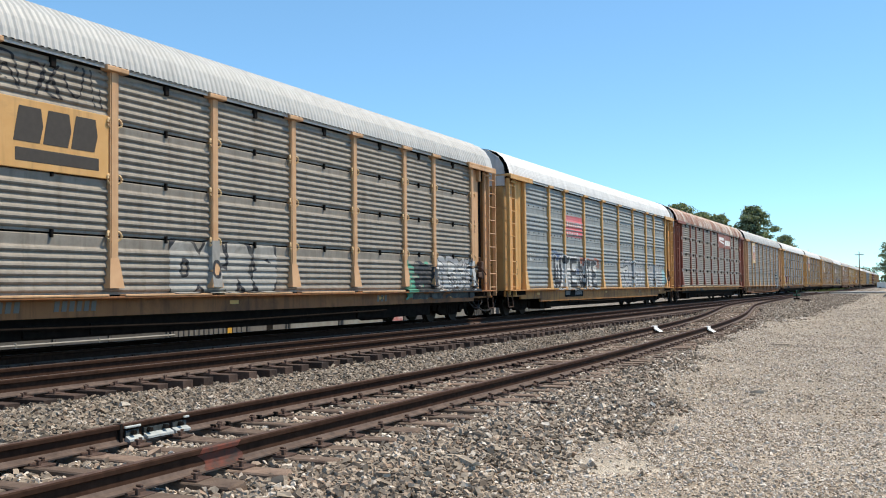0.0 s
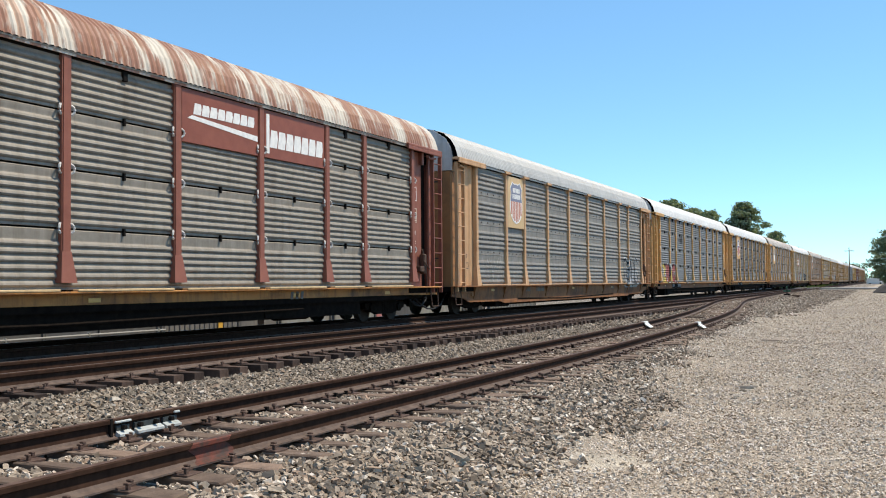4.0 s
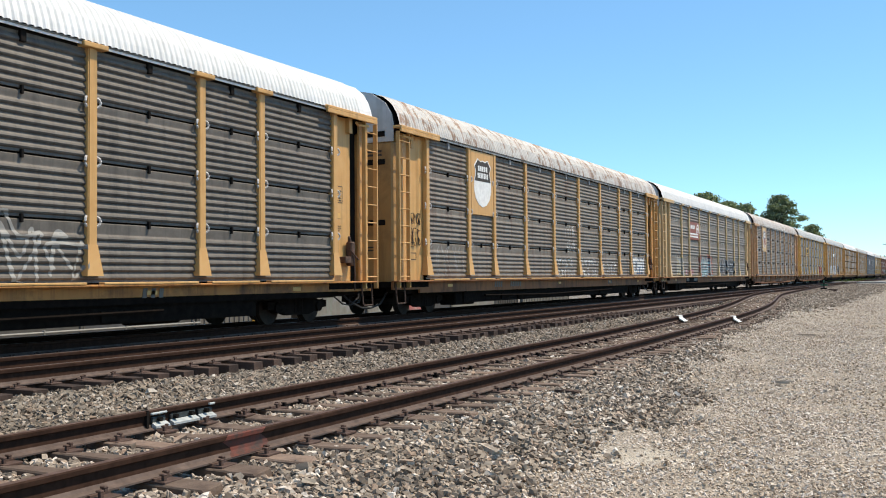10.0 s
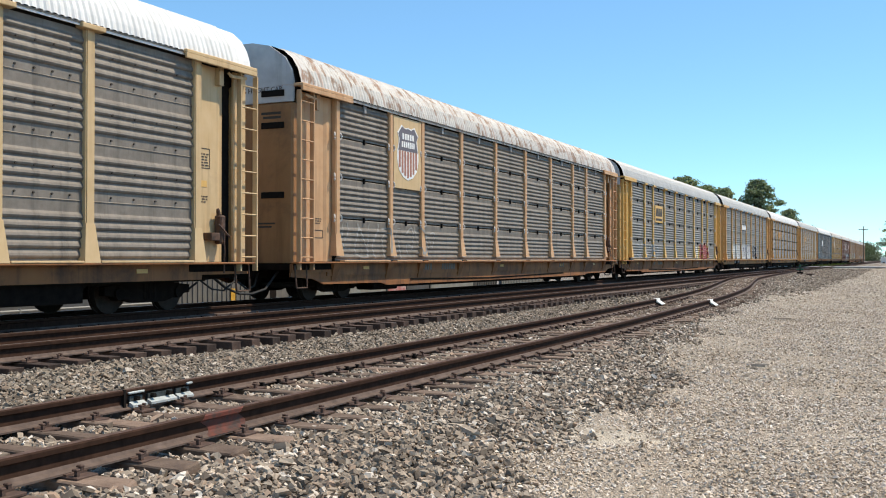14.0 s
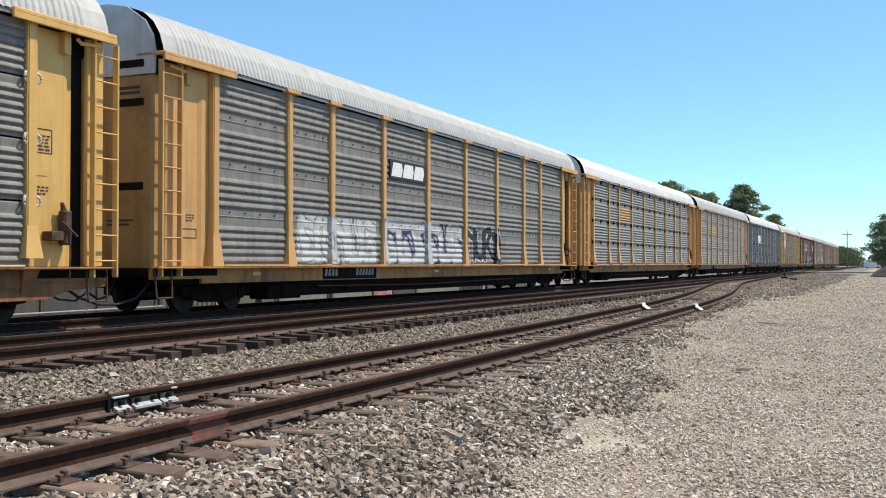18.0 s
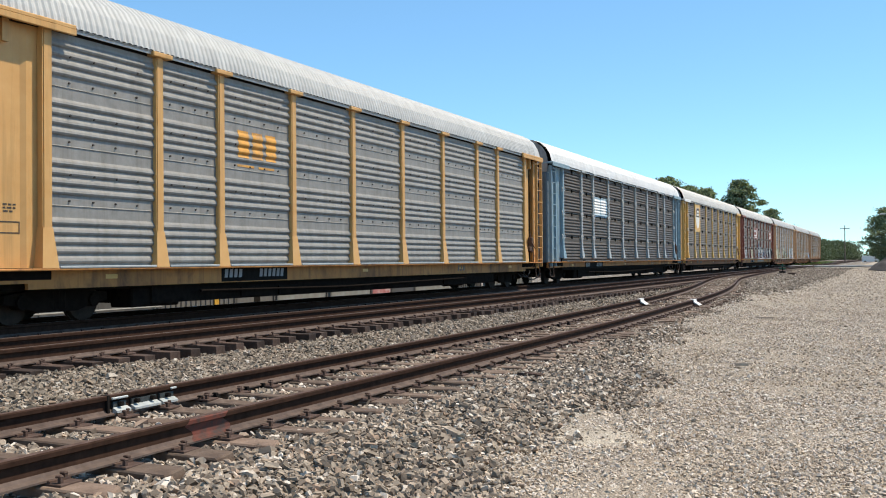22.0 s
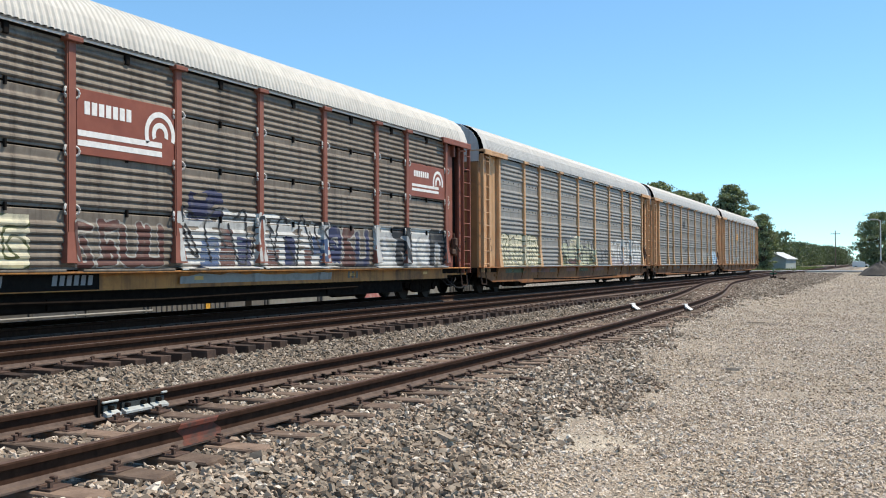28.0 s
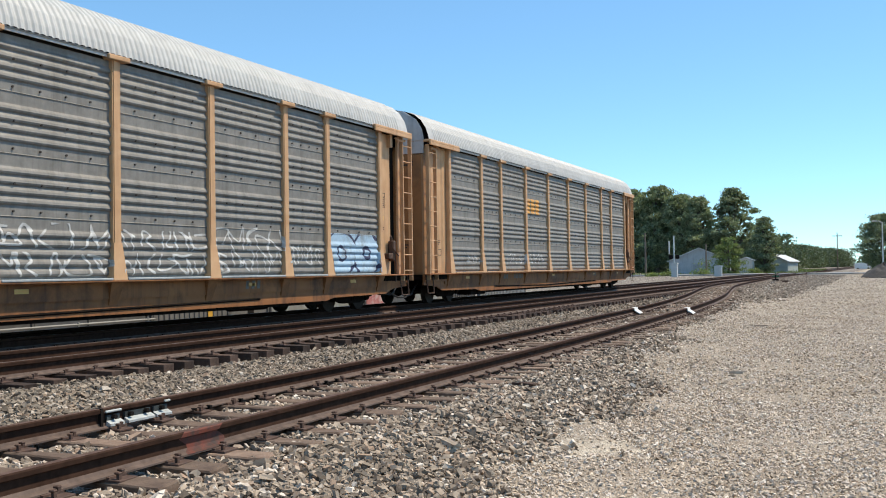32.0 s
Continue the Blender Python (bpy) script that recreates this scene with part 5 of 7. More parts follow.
    part("notice", cached("low_note", lambda: Shape().box(0.3, 0.95, -0.066, -0.058, 1.86, 1.9).box(0.3, 0.85, -0.066, -0.058, 1.78, 1.82)), MARK if paint not in ("maroon", "blue") else GREYMARK, car)
    amber = PAINT["bright"]
    for y in (3.2, 12.9, 19.5, 24.2):
        part("reflector", cached("reflector", lambda: Shape().box(1.488, 1.498, 0, 0.3, 0.77, 0.85, 0.002)), amber, car, (0, y, 0), label="dull amber reflector")
    part("hand_brake", cached("hand_brake", brake_mesh), BRAKEM, car, (0, 26.55, 0))
    ink = MARK if paint != "maroon" else CREAM
    for y, z, key, fn in ((26.05, 2.95, "note1", NOTE1), (26.12, 2.2, "note2", NOTE2), (0.95, 1.9, "note2", NOTE2)):
        part("notice", cached(key, fn), ink, car, (1.403 if y > 5 else 1.422, y, z))
    part("notice_frame", cached("nframe", lambda: frame_mesh(0.46, 0.42, 0.018)), ink, car, (1.401, 26.0, 2.9))
    part("notice_plate", cached("white_plate", lambda: Shape().box(0, 0.006, 0, 0.26, 0, 0.13, 0.002)), WHITE if i in (1, 2, 13) else PAINT["bright"], car, (1.402, 26.1, 2.52), label="small notice plate")
    part("notice_frame", cached("nframe2", lambda: frame_mesh(0.46, 0.2, 0.018)), ink, car, (1.422, 0.83, 1.55))
    # stencilled data as plain bars on the sill
    f0, f1 = {1: (6.67, 9.3), 4: (5.47, 8.4), 5: (5.53, 8.42), 7: (5.9, 9.1), 10: (6.2, 9.05), 11: (6.85, 8.95), 12: (6.65, 9.2), 13: (5.4, 8.5), 14: (5.55, 7.95), 15: (7.2, 10.15)}.get(i, (6.6, 9.2))
    fresh = i in (1, 4, 5, 7, 10, 12, 13, 15)
    if fresh:
        part("stencil_field", Shape().box(1.48, 1.494, f0, f1, 0.64, 0.927), BLACK, car)
    mark = cached("stencil", lambda: Shape().prism([(0.0, -0.13), (0.11, -0.13), (0.14, 0.05), (0.03, 0.05)], "x", 1.491, 1.498))
    for y, n in ((f0 + 0.1, 4), (f1 - 1.15, 6)):
        for k in range(n):
            part("stencil", mark, GREYMARK if fresh else STENCIL, car, (0, y + k * 0.17, 0.855))
    for k in range(3):
        part("stencil", mark, STENCIL, car, (0, 19.4 + k * 0.22, 0.845))
    return car


A_, B_ = "gap", "lap"
SPEC = [
    ("warm", "orange", "brown", "grey", A_, "grey corrugated car carrier with yellow posts and yellow sign"),
    ("blue", "yellow", "yellow", "white", B_, "bluish grey car carrier with a red striped sign and graffiti"),
    ("warm", "maroon", "yellow", "rust", A_, "brownish grey car carrier with brown-red posts and a rusty roof"),
    ("mid", "orange", "brown", "grey", B_, "dull grey car carrier with tan posts and a faded badge"),
    ("slate", "yellow", "brown", "white", A_, "dark grey car carrier with yellow ends and colourful graffito"),
    ("black", "yellow", "yellow", "white", A_, "dark car carrier with yellow posts and a striped badge"),
    ("rusty", "yellow", "brown", "stained", A_, "dirty car carrier with yellow posts and a white badge"),
    ("dark", "tan", "brown", "white", B_, "grey car carrier with tan posts, maroon sign and bright graffiti"),
    ("dark", "orange", "brown", "stained", A_, "grey car carrier with faded ends, striped badge and stained roof"),
    ("mid", "bright", "brown", "grey", A_, "grey car carrier with yellow posts and a red graffito"),
    ("mid", "yellow", "yellow", "grey", B_, "grey car carrier with yellow posts and large white graffiti"),
    ("light", "yellow", "yellow", "white", A_, "pale grey car carrier with yellow posts and small orange letters"),
    ("light", "yellow", "yellow", "grey", B_, "pale grey car carrier with yellow posts, little soiled"),
    ("soot", "blue", "yellow", "white", A_, "dark grey car carrier with pale blue posts and white sign"),
    ("brown", "bright", "brown", "cream", A_, "brown-stained car carrier with bright yellow ends and white badge"),
    ("brown", "maroon", "yellow", "cream", A_, "weathered car carrier with maroon posts and white graffiti"),
    ("light", "orange", "brown", "grey", B_, "pale grey car carrier with orange-tan posts and cream graffiti"),
    ("mid", "orange", "brown", "grey", B_, "grey car carrier with orange-tan posts and thin white tags"),
    ("mid", "orange", "brown", "grey", B_, "last car carrier of the train, grey with tan posts"),
]
CARS = []
for i, (panel, paint, sill, roof, style, label) in enumerate(SPEC):
    CARS.append(carrier(i, panel, paint, sill, roof, style, label))


def board(i, a, b, z0, z1, material, x1=1.576, label=""):
    """A flat painted board between two posts."""
    return part("sign_board", Shape().box(1.49, x1, a, b, z0, z1, 0.006), material, CARS[i], label=label)


def patch(i, a, b, z0, z1, material, name, lift):
    """Paint laid straight on the corrugated sheets."""
    d = 0.06
    field = np.full((int((z1 - z0) / d) + 1, int((b - a) / d) + 1), -1.0)
    paint_band(CARS[i], SPEC[i][4], field, a, z0, d, -9, 0.0, material, name, lift)


def decorate():
    P = POSTS
    g = lambda i, *a, **k: graffiti(CARS[i], SPEC[i][4], *a, **k)
    # 0: yellow board with dark letters
    board(0, P[2] + 0.13, P[3] - 0.13, 3.08, 4.22, PAINT["yellow"], label="yellow sign board")
    letters(CARS[0], 7.15, 9.0, 3.52, 4.1, 3, MARK, x=1.576)
    board(0, 7.15, 9.0, 3.2, 3.42, MARK, 1.581)
    g(0, 10.9, 14.6, 0.98, 2.1, 4, 3, "pale", "black", word="OCRS", fat_k=0.2)
    cloud(CARS[0], "gap", 20.95, 22.6, 0.74, 1.95, 5, SPRAY["green"], 0.1, 0.003)
    cloud(CARS[0], "gap", 21.5, 26.5, 0.74, 2.0, 6, SPRAY["black"], 0.1, 0.006)
    cloud(CARS[0], "gap", 22.9, 26.1, 0.98, 2.2, 7, SPRAY["white"], 0.14, 0.009)
    g(0, 23.2, 25.8, 0.95, 2.1, 4, 5, "silver", "black", "piece", fat_k=0.11, lift=0.014)
    g(0, 6.8, 9.2, 4.3, 5.0, 5, 6, "black", "black", "tag")
    # 1: red board with pale bars
    patch(1, P[2] + 0.13, P[3] - 0.13, 3.2, 4.12, FADED_RED, "painted_sign", 0.004)
    for z, n, b in ((3.66, 8, P[3] - 0.24), (3.24, 7, P[3] - 0.75)):
        w = (b - P[2] - 0.42) / n
        for k in range(n):
            patch(1, P[2] + 0.42 + w * k, P[2] + 0.42 + w * (k + 0.74), z, z + 0.2, SPRAY["white"], "sign_bar", 0.009)
    cloud(CARS[1], "lap", 4.95, 6.3, 2.15, 2.6, 15, SPRAY["blue"], 0.1, 0.003)
    cloud(CARS[1], "lap", 7.9, 8.75, 1.55, 1.95, 16, SPRAY["blue"], 0.1, 0.003)
    cloud(CARS[1], "lap", 5.3, 8.3, 0.97, 2.3, 19, SPRAY["white"], 0.08, 0.004)
    cloud(CARS[1], "lap", 8.7, 11.4, 0.97, 2.2, 20, SPRAY["white"], 0.08, 0.004)
    g(1, 5.1, 8.4, 0.86, 2.45, 3, 11, "black", "white", word="WTE", fat_k=0.12)
    cloud(CARS[1], "lap", 8.7, 11.9, 1.9, 2.5, 18, SPRAY["rust"], 0.12, 0.003)
    g(1, 8.55, 11.45, 0.86, 2.35, 3, 12, "black", "white", word="WTE", fat_k=0.12)
    g(1, 2.1, 3.0, 2.05, 2.4, 4, 16, "white", "white", "tag")
    g(1, 15.4, 20.4, 0.98, 2.45, 5, 13, "silver", "black", halo="white")
    g(1, 21.1, 25.0, 0.98, 2.3, 5, 14, "silver", "black", halo="white")
    cloud(CARS[1], "lap", 24.9, 25.8, 1.2, 2.2, 17, SPRAY["cyan"], 0.1)
    # 2: two brown-red boards with white lettering bars
    for k, (a, b) in enumerate(((P[5], P[6]), (P[6], P[7]))):
        board(2, a + 0.13, b - 0.13, 3.95, 5.04, SIGNRED, label="brown-red sign board")
    letters(CARS[2], P[5] + 0.5, P[6] - 0.25, 4.55, 4.78, 8, WHITE, x=1.576)
    part("sign_line", Shape().prism([(P[5] + 0.3, 4.45), (P[6] - 0.15, 4.26), (P[6] - 0.15, 4.38), (P[5] + 0.45, 4.52)], "x", 1.576, 1.582), WHITE, CARS[2])
    letters(CARS[2], P[6] + 0.35, P[7] - 0.2, 4.2, 4.6, 7, WHITE, x=1.576)
    part("sign_line", Shape().box(1.576, 1.582, P[6] + 0.2, P[6] + 0.32, 4.05, 4.95), WHITE, CARS[2])
    part("notice_frame", cached("nframe", None), WHITE, CARS[2], (1.402, 26.0, 3.55))
    # 3
    board(3, P[1] + 0.13, P[2] - 0.13, 3.1, 5.0, PAINT["tan"], 1.59, "faded tan badge board")
    shield(CARS[3], P[1] + 0.13, P[2] - 0.13, 3.1, 5.0, plain("faded_navy", (0.2, 0.22, 0.3)), plain("faded_red", (0.5, 0.22, 0.16)))
    g(3, 2.3, 4.4, 1.1, 2.1, 4, 21, "pale", "pale", "tag")
    cloud(CARS[3], "lap", 22.2, 25.1, 0.76, 1.7, 24, SPRAY["silver"], 0.1, 0.004)
    g(3, 22.0, 25.2, 0.78, 2.5, 4, 22, "black", "white", "piece", None, fat_k=0.12)
    g(3, 21.0, 22.2, 1.05, 1.9, 3, 23, "ochre", "ochre", "tag")
    # 4
    g(4, 2.5, 6.3, 0.95, 2.2, 4, 31, "yellow+red", "black", halo="white", word="ZNAC", fat_k=0.17)
    g(4, 9.3, 12.1, 0.86, 2.15, 4, 33, "black", "white", fat_k=0.12)
    g(4, 12.7, 13.6, 1.75, 2.15, 3, 34, "black", "black", "tag")
    letters(CARS[4], 7.3, 8.9, 3.75, 3.85, 4, SPRAY["black"], "gap")
    letters(CARS[4], 7.9, 8.9, 3.55, 4.1, 2, SPRAY["black"], "gap")
    # 5
    board(5, P[1] + 0.13, P[2] - 0.13, 3.02, 5.03, PAINT["yellow"], 1.59, "yellow badge board")
    shield(CARS[5], P[1] + 0.13, P[2] - 0.13, 3.12, 4.98, NAVY, RED)
    g(5, 13.2, 17.9, 0.8, 2.2, 5, 41, "pale", "pale", "tag")
    g(5, 15.4, 18.0, 1.0, 2.0, 3, 42, "silver", "pale", "tag")
    # 6
    board(6, P[1] + 0.13, P[2] - 0.13, 3.02, 5.03, PAINT["yellow"], 1.59, "yellow badge board")
    shield(CARS[6], P[1] + 0.13, P[2] - 0.13, 3.12, 4.98, MARK, None)
    g(6, 2.0, 4.3, 1.1, 2.0, 5, 51, "pale", "pale", "tag")
    for k, (a, b, c, d) in enumerate(((12.5, 14.8, 1.0, 1.35), (12.5, 14.8, 1.4, 1.8), (15.4, 17.9, 1.0, 1.4), (15.4, 17.9, 1.42, 1.8), (18.3, 20.6, 1.05, 1.7), (13.8, 14.8, 2.0, 2.5), (13.6, 14.8, 2.6, 3.1))):
        g(6, a, b, c, d, 6 if b - a > 1.5 else 3, 52 + k, "white", "white", "tag")
    g(6, 23.0, 25.4, 1.1, 1.95, 4, 60, "white", "silver", halo="blue")
    scribble(CARS[6], ((0.8, 1.5, 1.9, 2.5), (0.85, 1.5, 2.5, 2.9)), 5, 1.465)
    scribble(CARS[14], ((0.8, 1.5, 3.4, 3.9), (0.8, 1.55, 2.9, 3.35), (0.8, 1.55, 2.35, 2.85), (0.95, 1.2, 1.95, 2.25)), 6, 1.465)
    # 7: maroon board
    board(7, P[2] + 0.13, P[3] - 0.13, 3.18, 4.22, SIGNRED, label="maroon sign board")
    swoosh(CARS[7], P[2] + 0.13, P[3] - 0.13, 3.18, 4.22)
    cloud(CARS[7], "lap", 9.1, 13.6, 0.95, 2.5, 60, SPRAY["rust"], 0.14, 0.003)
    cloud(CARS[7], "lap", 9.3, 13.1, 0.95, 2.35, 65, SPRAY["cyan"], 0.12, 0.006)
    g(7, 9.4, 13.0, 0.98, 2.3, 5, 61, "pale", "navy", fat_k=0.1)
    g(7, 15.3, 20.9, 1.0, 2.2, 7, 62, "black", "silver", word="SAINDER", fat_k=0.17)
    g(7, 5.6, 7.8, 1.0, 1.45, 5, 63, "pink", "pink", "tag")
    g(7, 3.4, 5.2, 1.0, 2.1, 2, 64, "pale", "ochre")
    # 8
    board(8, P[1] + 0.13, P[2] - 0.13, 3.02, 5.03, PAINT["tan"], 1.59, "tan badge board")
    shield(CARS[8], P[1] + 0.13, P[2] - 0.13, 3.12, 4.98, plain("faded_navy_paint", (0.14, 0.13, 0.15), 0.7), plain("faded_brick_paint", (0.36, 0.17, 0.12), 0.7))
    g(8, 1.9, 7.6, 1.02, 2.0, 8, 71, "pale", "pale", "tag")
    # 9
    board(9, P[2] + 0.5, P[3] - 0.5, 3.1, 4.05, PAINT["bright"], label="yellow sign board")
    letters(CARS[9], 7.2, 8.75, 3.45, 3.9, 3, MARK, x=1.576)
    board(9, 7.2, 8.75, 3.2, 3.34, MARK, 1.581)
    cloud(CARS[9], "gap", 18.7, 20.2, 1.0, 2.05, 81, SPRAY["white"], 0.25, 0.003)
    cloud(CARS[9], "gap", 19.6, 20.5, 1.0, 2.15, 85, SPRAY["yellow"], 0.1, 0.006)
    cloud(CARS[9], "gap", 20.1, 23.25, 1.0, 2.15, 86, SPRAY["red"], 0.08, 0.009)
    cloud(CARS[9], "gap", 22.9, 24.0, 1.0, 2.0, 84, SPRAY["white"], 0.2, 0.003)
    g(9, 20.2, 23.2, 1.0, 2.2, 4, 82, "red", "cream", "piece", fat_k=0.13)
    g(9, 3.0, 8.0, 1.0, 1.9, 5, 83, "blue", "silver", "tag")
    # 10
    board(10, P[3] + 0.35, P[4] - 0.2, 3.45, 4.0, plain("black_sign", (0.03, 0.03, 0.03)), label="black sign board")
    letters(CARS[10], P[3] + 0.45, P[4] - 0.3, 3.52, 3.92, 3, WHITE, x=1.576)
    g(10, 4.9, 9.0, 1.0, 2.25, 5, 91, "white", "pale", halo="white")
    cloud(CARS[10], "lap", 9.2, 15.1, 1.0, 2.4, 94, SPRAY["silver"], 0.12, 0.004)
    g(10, 9.3, 15.0, 1.0, 2.3, 6, 92, "white", "lilac", "piece", "navy")
    g(10, 15.3, 18.6, 1.0, 2.35, 4, 93, "black", "white")
    # 11, 12: small orange letters
    letters(CARS[11], 7.2, 8.8, 3.35, 3.95, 3, SPRAY["orange"], "gap")
    letters(CARS[11], 7.2, 8.8, 3.18, 3.26, 2, SPRAY["orange"], "gap")
    letters(CARS[12], 7.2, 8.8, 3.35, 3.95, 3, SPRAY["orange"], "lap")
    letters(CARS[12], 7.2, 8.8, 3.15, 3.22, 2, SPRAY["orange"], "lap")
    # 13: white sign with pale blue blocks
    pb = plain("pale_blue_sign", (0.3, 0.42, 0.5))
    y0, z0, d = P[2] + 0.18, 3.12, 0.025
    yy, zz = np.meshgrid(y0 + d * (np.arange(99) + 0.5), z0 + d * (np.arange(38) + 0.5))
    blocks = np.zeros(yy.shape, bool)
    for a, b, e, f in ((6.92, 7.95, 3.3, 3.92), (7.0, 7.87, 3.24, 3.98), (8.1, 8.98, 3.3, 3.92), (8.18, 8.9, 3.24, 3.98)):
        blocks |= (yy > a) & (yy < b) & (zz > e) & (zz < f)
    paint_cells(CARS[13], "gap", ~blocks, y0, z0, d, pb, "painted_field")
    paint_cells(CARS[13], "gap", blocks, y0, z0, d, WHITE, "sign_block")
    g(13, 23.1, 24.6, 1.05, 2.2, 2, 141, "navy", "navy", "tag")
    g(13, 13.4, 15.0, 1.1, 2.0, 3, 142, "black", "black", "tag")
    # 14
    board(14, P[1] + 0.13, P[2] - 0.13, 3.02, 5.03, PAINT["bright"], 1.59, "yellow badge board")
    shield(CARS[14], P[1] + 0.13, P[2] - 0.13, 3.12, 4.98, MARK, None)
    # 15
    board(15, P[3] + 0.13, P[4] - 0.13, 3.05, 4.22, SIGNRED, label="maroon sign board")
    swoosh(CARS[15], P[3] + 0.13, P[4] - 0.13, 3.05, 4.22)
    board(15, P[8] + 0.13, P[9] - 0.13, 3.15, 4.15, SIGNRED, label="small maroon sign board")
    swoosh(CARS[15], P[8] + 0.3, P[9] - 0.3, 3.2, 4.1)
    g(15, 2.2, 4.4, 1.02, 1.9, 2, 101, "silver", "pale")
    g(15, 6.95, 8.5, 1.0, 1.95, 2, 102, "cream", "olive", "piece", "cream")
    g(15, 9.4, 11.9, 1.0, 1.95, 4, 103, "maroon", "pale", fat_k=0.13)
    cloud(CARS[15], "gap", 12.2, 15.25, 0.98, 2.45, 108, SPRAY["white"], 0.08, 0.003)
    cloud(CARS[15], "gap", 15.2, 18.75, 0.98, 2.4, 110, SPRAY["white"], 0.08, 0.003)
    cloud(CARS[15], "gap", 12.3, 18.6, 0.7, 0.93, 119, SPRAY["pale"], 0.05, 0.003)
    for k, (y0, y1, z0, z1, tone) in enumerate(((13.0, 13.75, 1.0, 1.75, "blue"), (13.7, 14.3, 1.0, 2.1, "maroon"), (14.25, 14.95, 1.0, 1.8, "navy"), (15.5, 16.1, 1.0, 1.5, "maroon"), (16.2, 16.8, 1.05, 1.9, "navy"),
                                                (17.1, 17.6, 1.0, 1.6, "maroon"), (17.5, 18.2, 1.05, 1.9, "blue"), (12.6, 13.9, 2.0, 2.8, "navy"))):
        cloud(CARS[15], "gap", y0, y1, z0, z1, 160 + k, SPRAY[tone], 0.07, 0.007)
    g(15, 12.3, 18.6, 1.0, 2.35, 7, 104, "black", "black", "tag", lift=0.011)
    g(15, 18.2, 20.6, 1.0, 2.1, 3, 106, "navy+maroon", "pale")
    g(15, 20.8, 25.8, 0.95, 2.2, 4, 107, "white+black", "silver", halo="pale")
    # 16
    cloud(CARS[16], "lap", 1.95, 6.5, 0.98, 2.3, 114, SPRAY["cream"], 0.12, 0.003)
    g(16, 2.0, 6.4, 1.0, 2.25, 5, 111, "cream", "olive", fat_k=0.11)
    cloud(CARS[16], "lap", 9.4, 15.4, 0.98, 2.2, 115, SPRAY["sage"], 0.12, 0.003)
    cloud(CARS[16], "lap", 11.0, 12.6, 1.9, 2.5, 116, SPRAY["cream"], 0.1, 0.006)
    g(16, 9.5, 15.3, 1.0, 2.2, 5, 112, "black", "black", "tag", lift=0.012)
    for k, (y0, y1, z0, z1, tone) in enumerate(((9.8, 10.6, 1.0, 1.5, "olive"), (12.9, 13.5, 1.0, 1.6, "sage"), (14.2, 15.0, 1.0, 1.55, "olive"), (10.8, 12.0, 1.0, 1.35, "maroon"))):
        cloud(CARS[16], "lap", y0, y1, z0, z1, 170 + k, SPRAY[tone], 0.06, 0.008)
    g(16, 15.6, 18.0, 1.05, 1.9, 4, 117, "black", "black", "tag")
    cloud(CARS[16], "lap", 18.3, 25.7, 0.98, 1.5, 118, SPRAY["lilac"], 0.12, 0.003)
    g(16, 18.6, 25.6, 1.0, 2.45, 7, 113, "white", "pale", "piece", fat_k=0.12)
    for k, (a, b, tone) in enumerate(((2.5, 5.0, "olive"), (5.5, 8.0, "rust"), (10.5, 12.0, "rust"), (12.5, 14.2, "olive"), (14.8, 17.2, "rust"))):
        cloud(CARS[16], "lap", a, b, 0.74, 0.93, 150 + k, SPRAY[tone], 0.04, 0.004)
    # 17
    letters(CARS[17], 9.8, 11.2, 3.82, 3.9, 2, SPRAY["black"], "lap")
    letters(CARS[17], 10.4, 11.3, 3.6, 4.1, 2, SPRAY["black"], "lap")
    for k, (a, b, c, d) in enumerate(((12.4, 15.1, 1.02, 1.5), (12.4, 15.1, 1.5, 2.0), (15.3, 18.0, 1.02, 1.5), (15.3, 18.0, 1.5, 1.95), (18.2, 20.8, 1.02, 1.6), (18.2, 20.9, 1.55, 2.1), (21.0, 22.6, 1.2, 1.75))):
        g(17, a, b, c, d, 5, 121 + k, "white", "white", "tag")
    cloud(CARS[17], "lap", 10.9, 12.1, 1.9, 2.25, 131, SPRAY["black"], 0.1, 0.003)
    g(17, 23.05, 25.75, 1.02, 2.1, 2, 140, "sky", "navy", halo="sky", word="OO", fat_k=0.19)
    # 18
    letters(CARS[18], 9.5, 11.2, 3.3, 3.9, 3, SPRAY["orange"], "lap")
    g(18, 3.2, 4.5, 1.3, 1.6, 3, 131, "white", "white", "tag")
    g(18, 7.2, 11.6, 1.25, 1.7, 7, 132, "white", "white", "tag")


decorate()


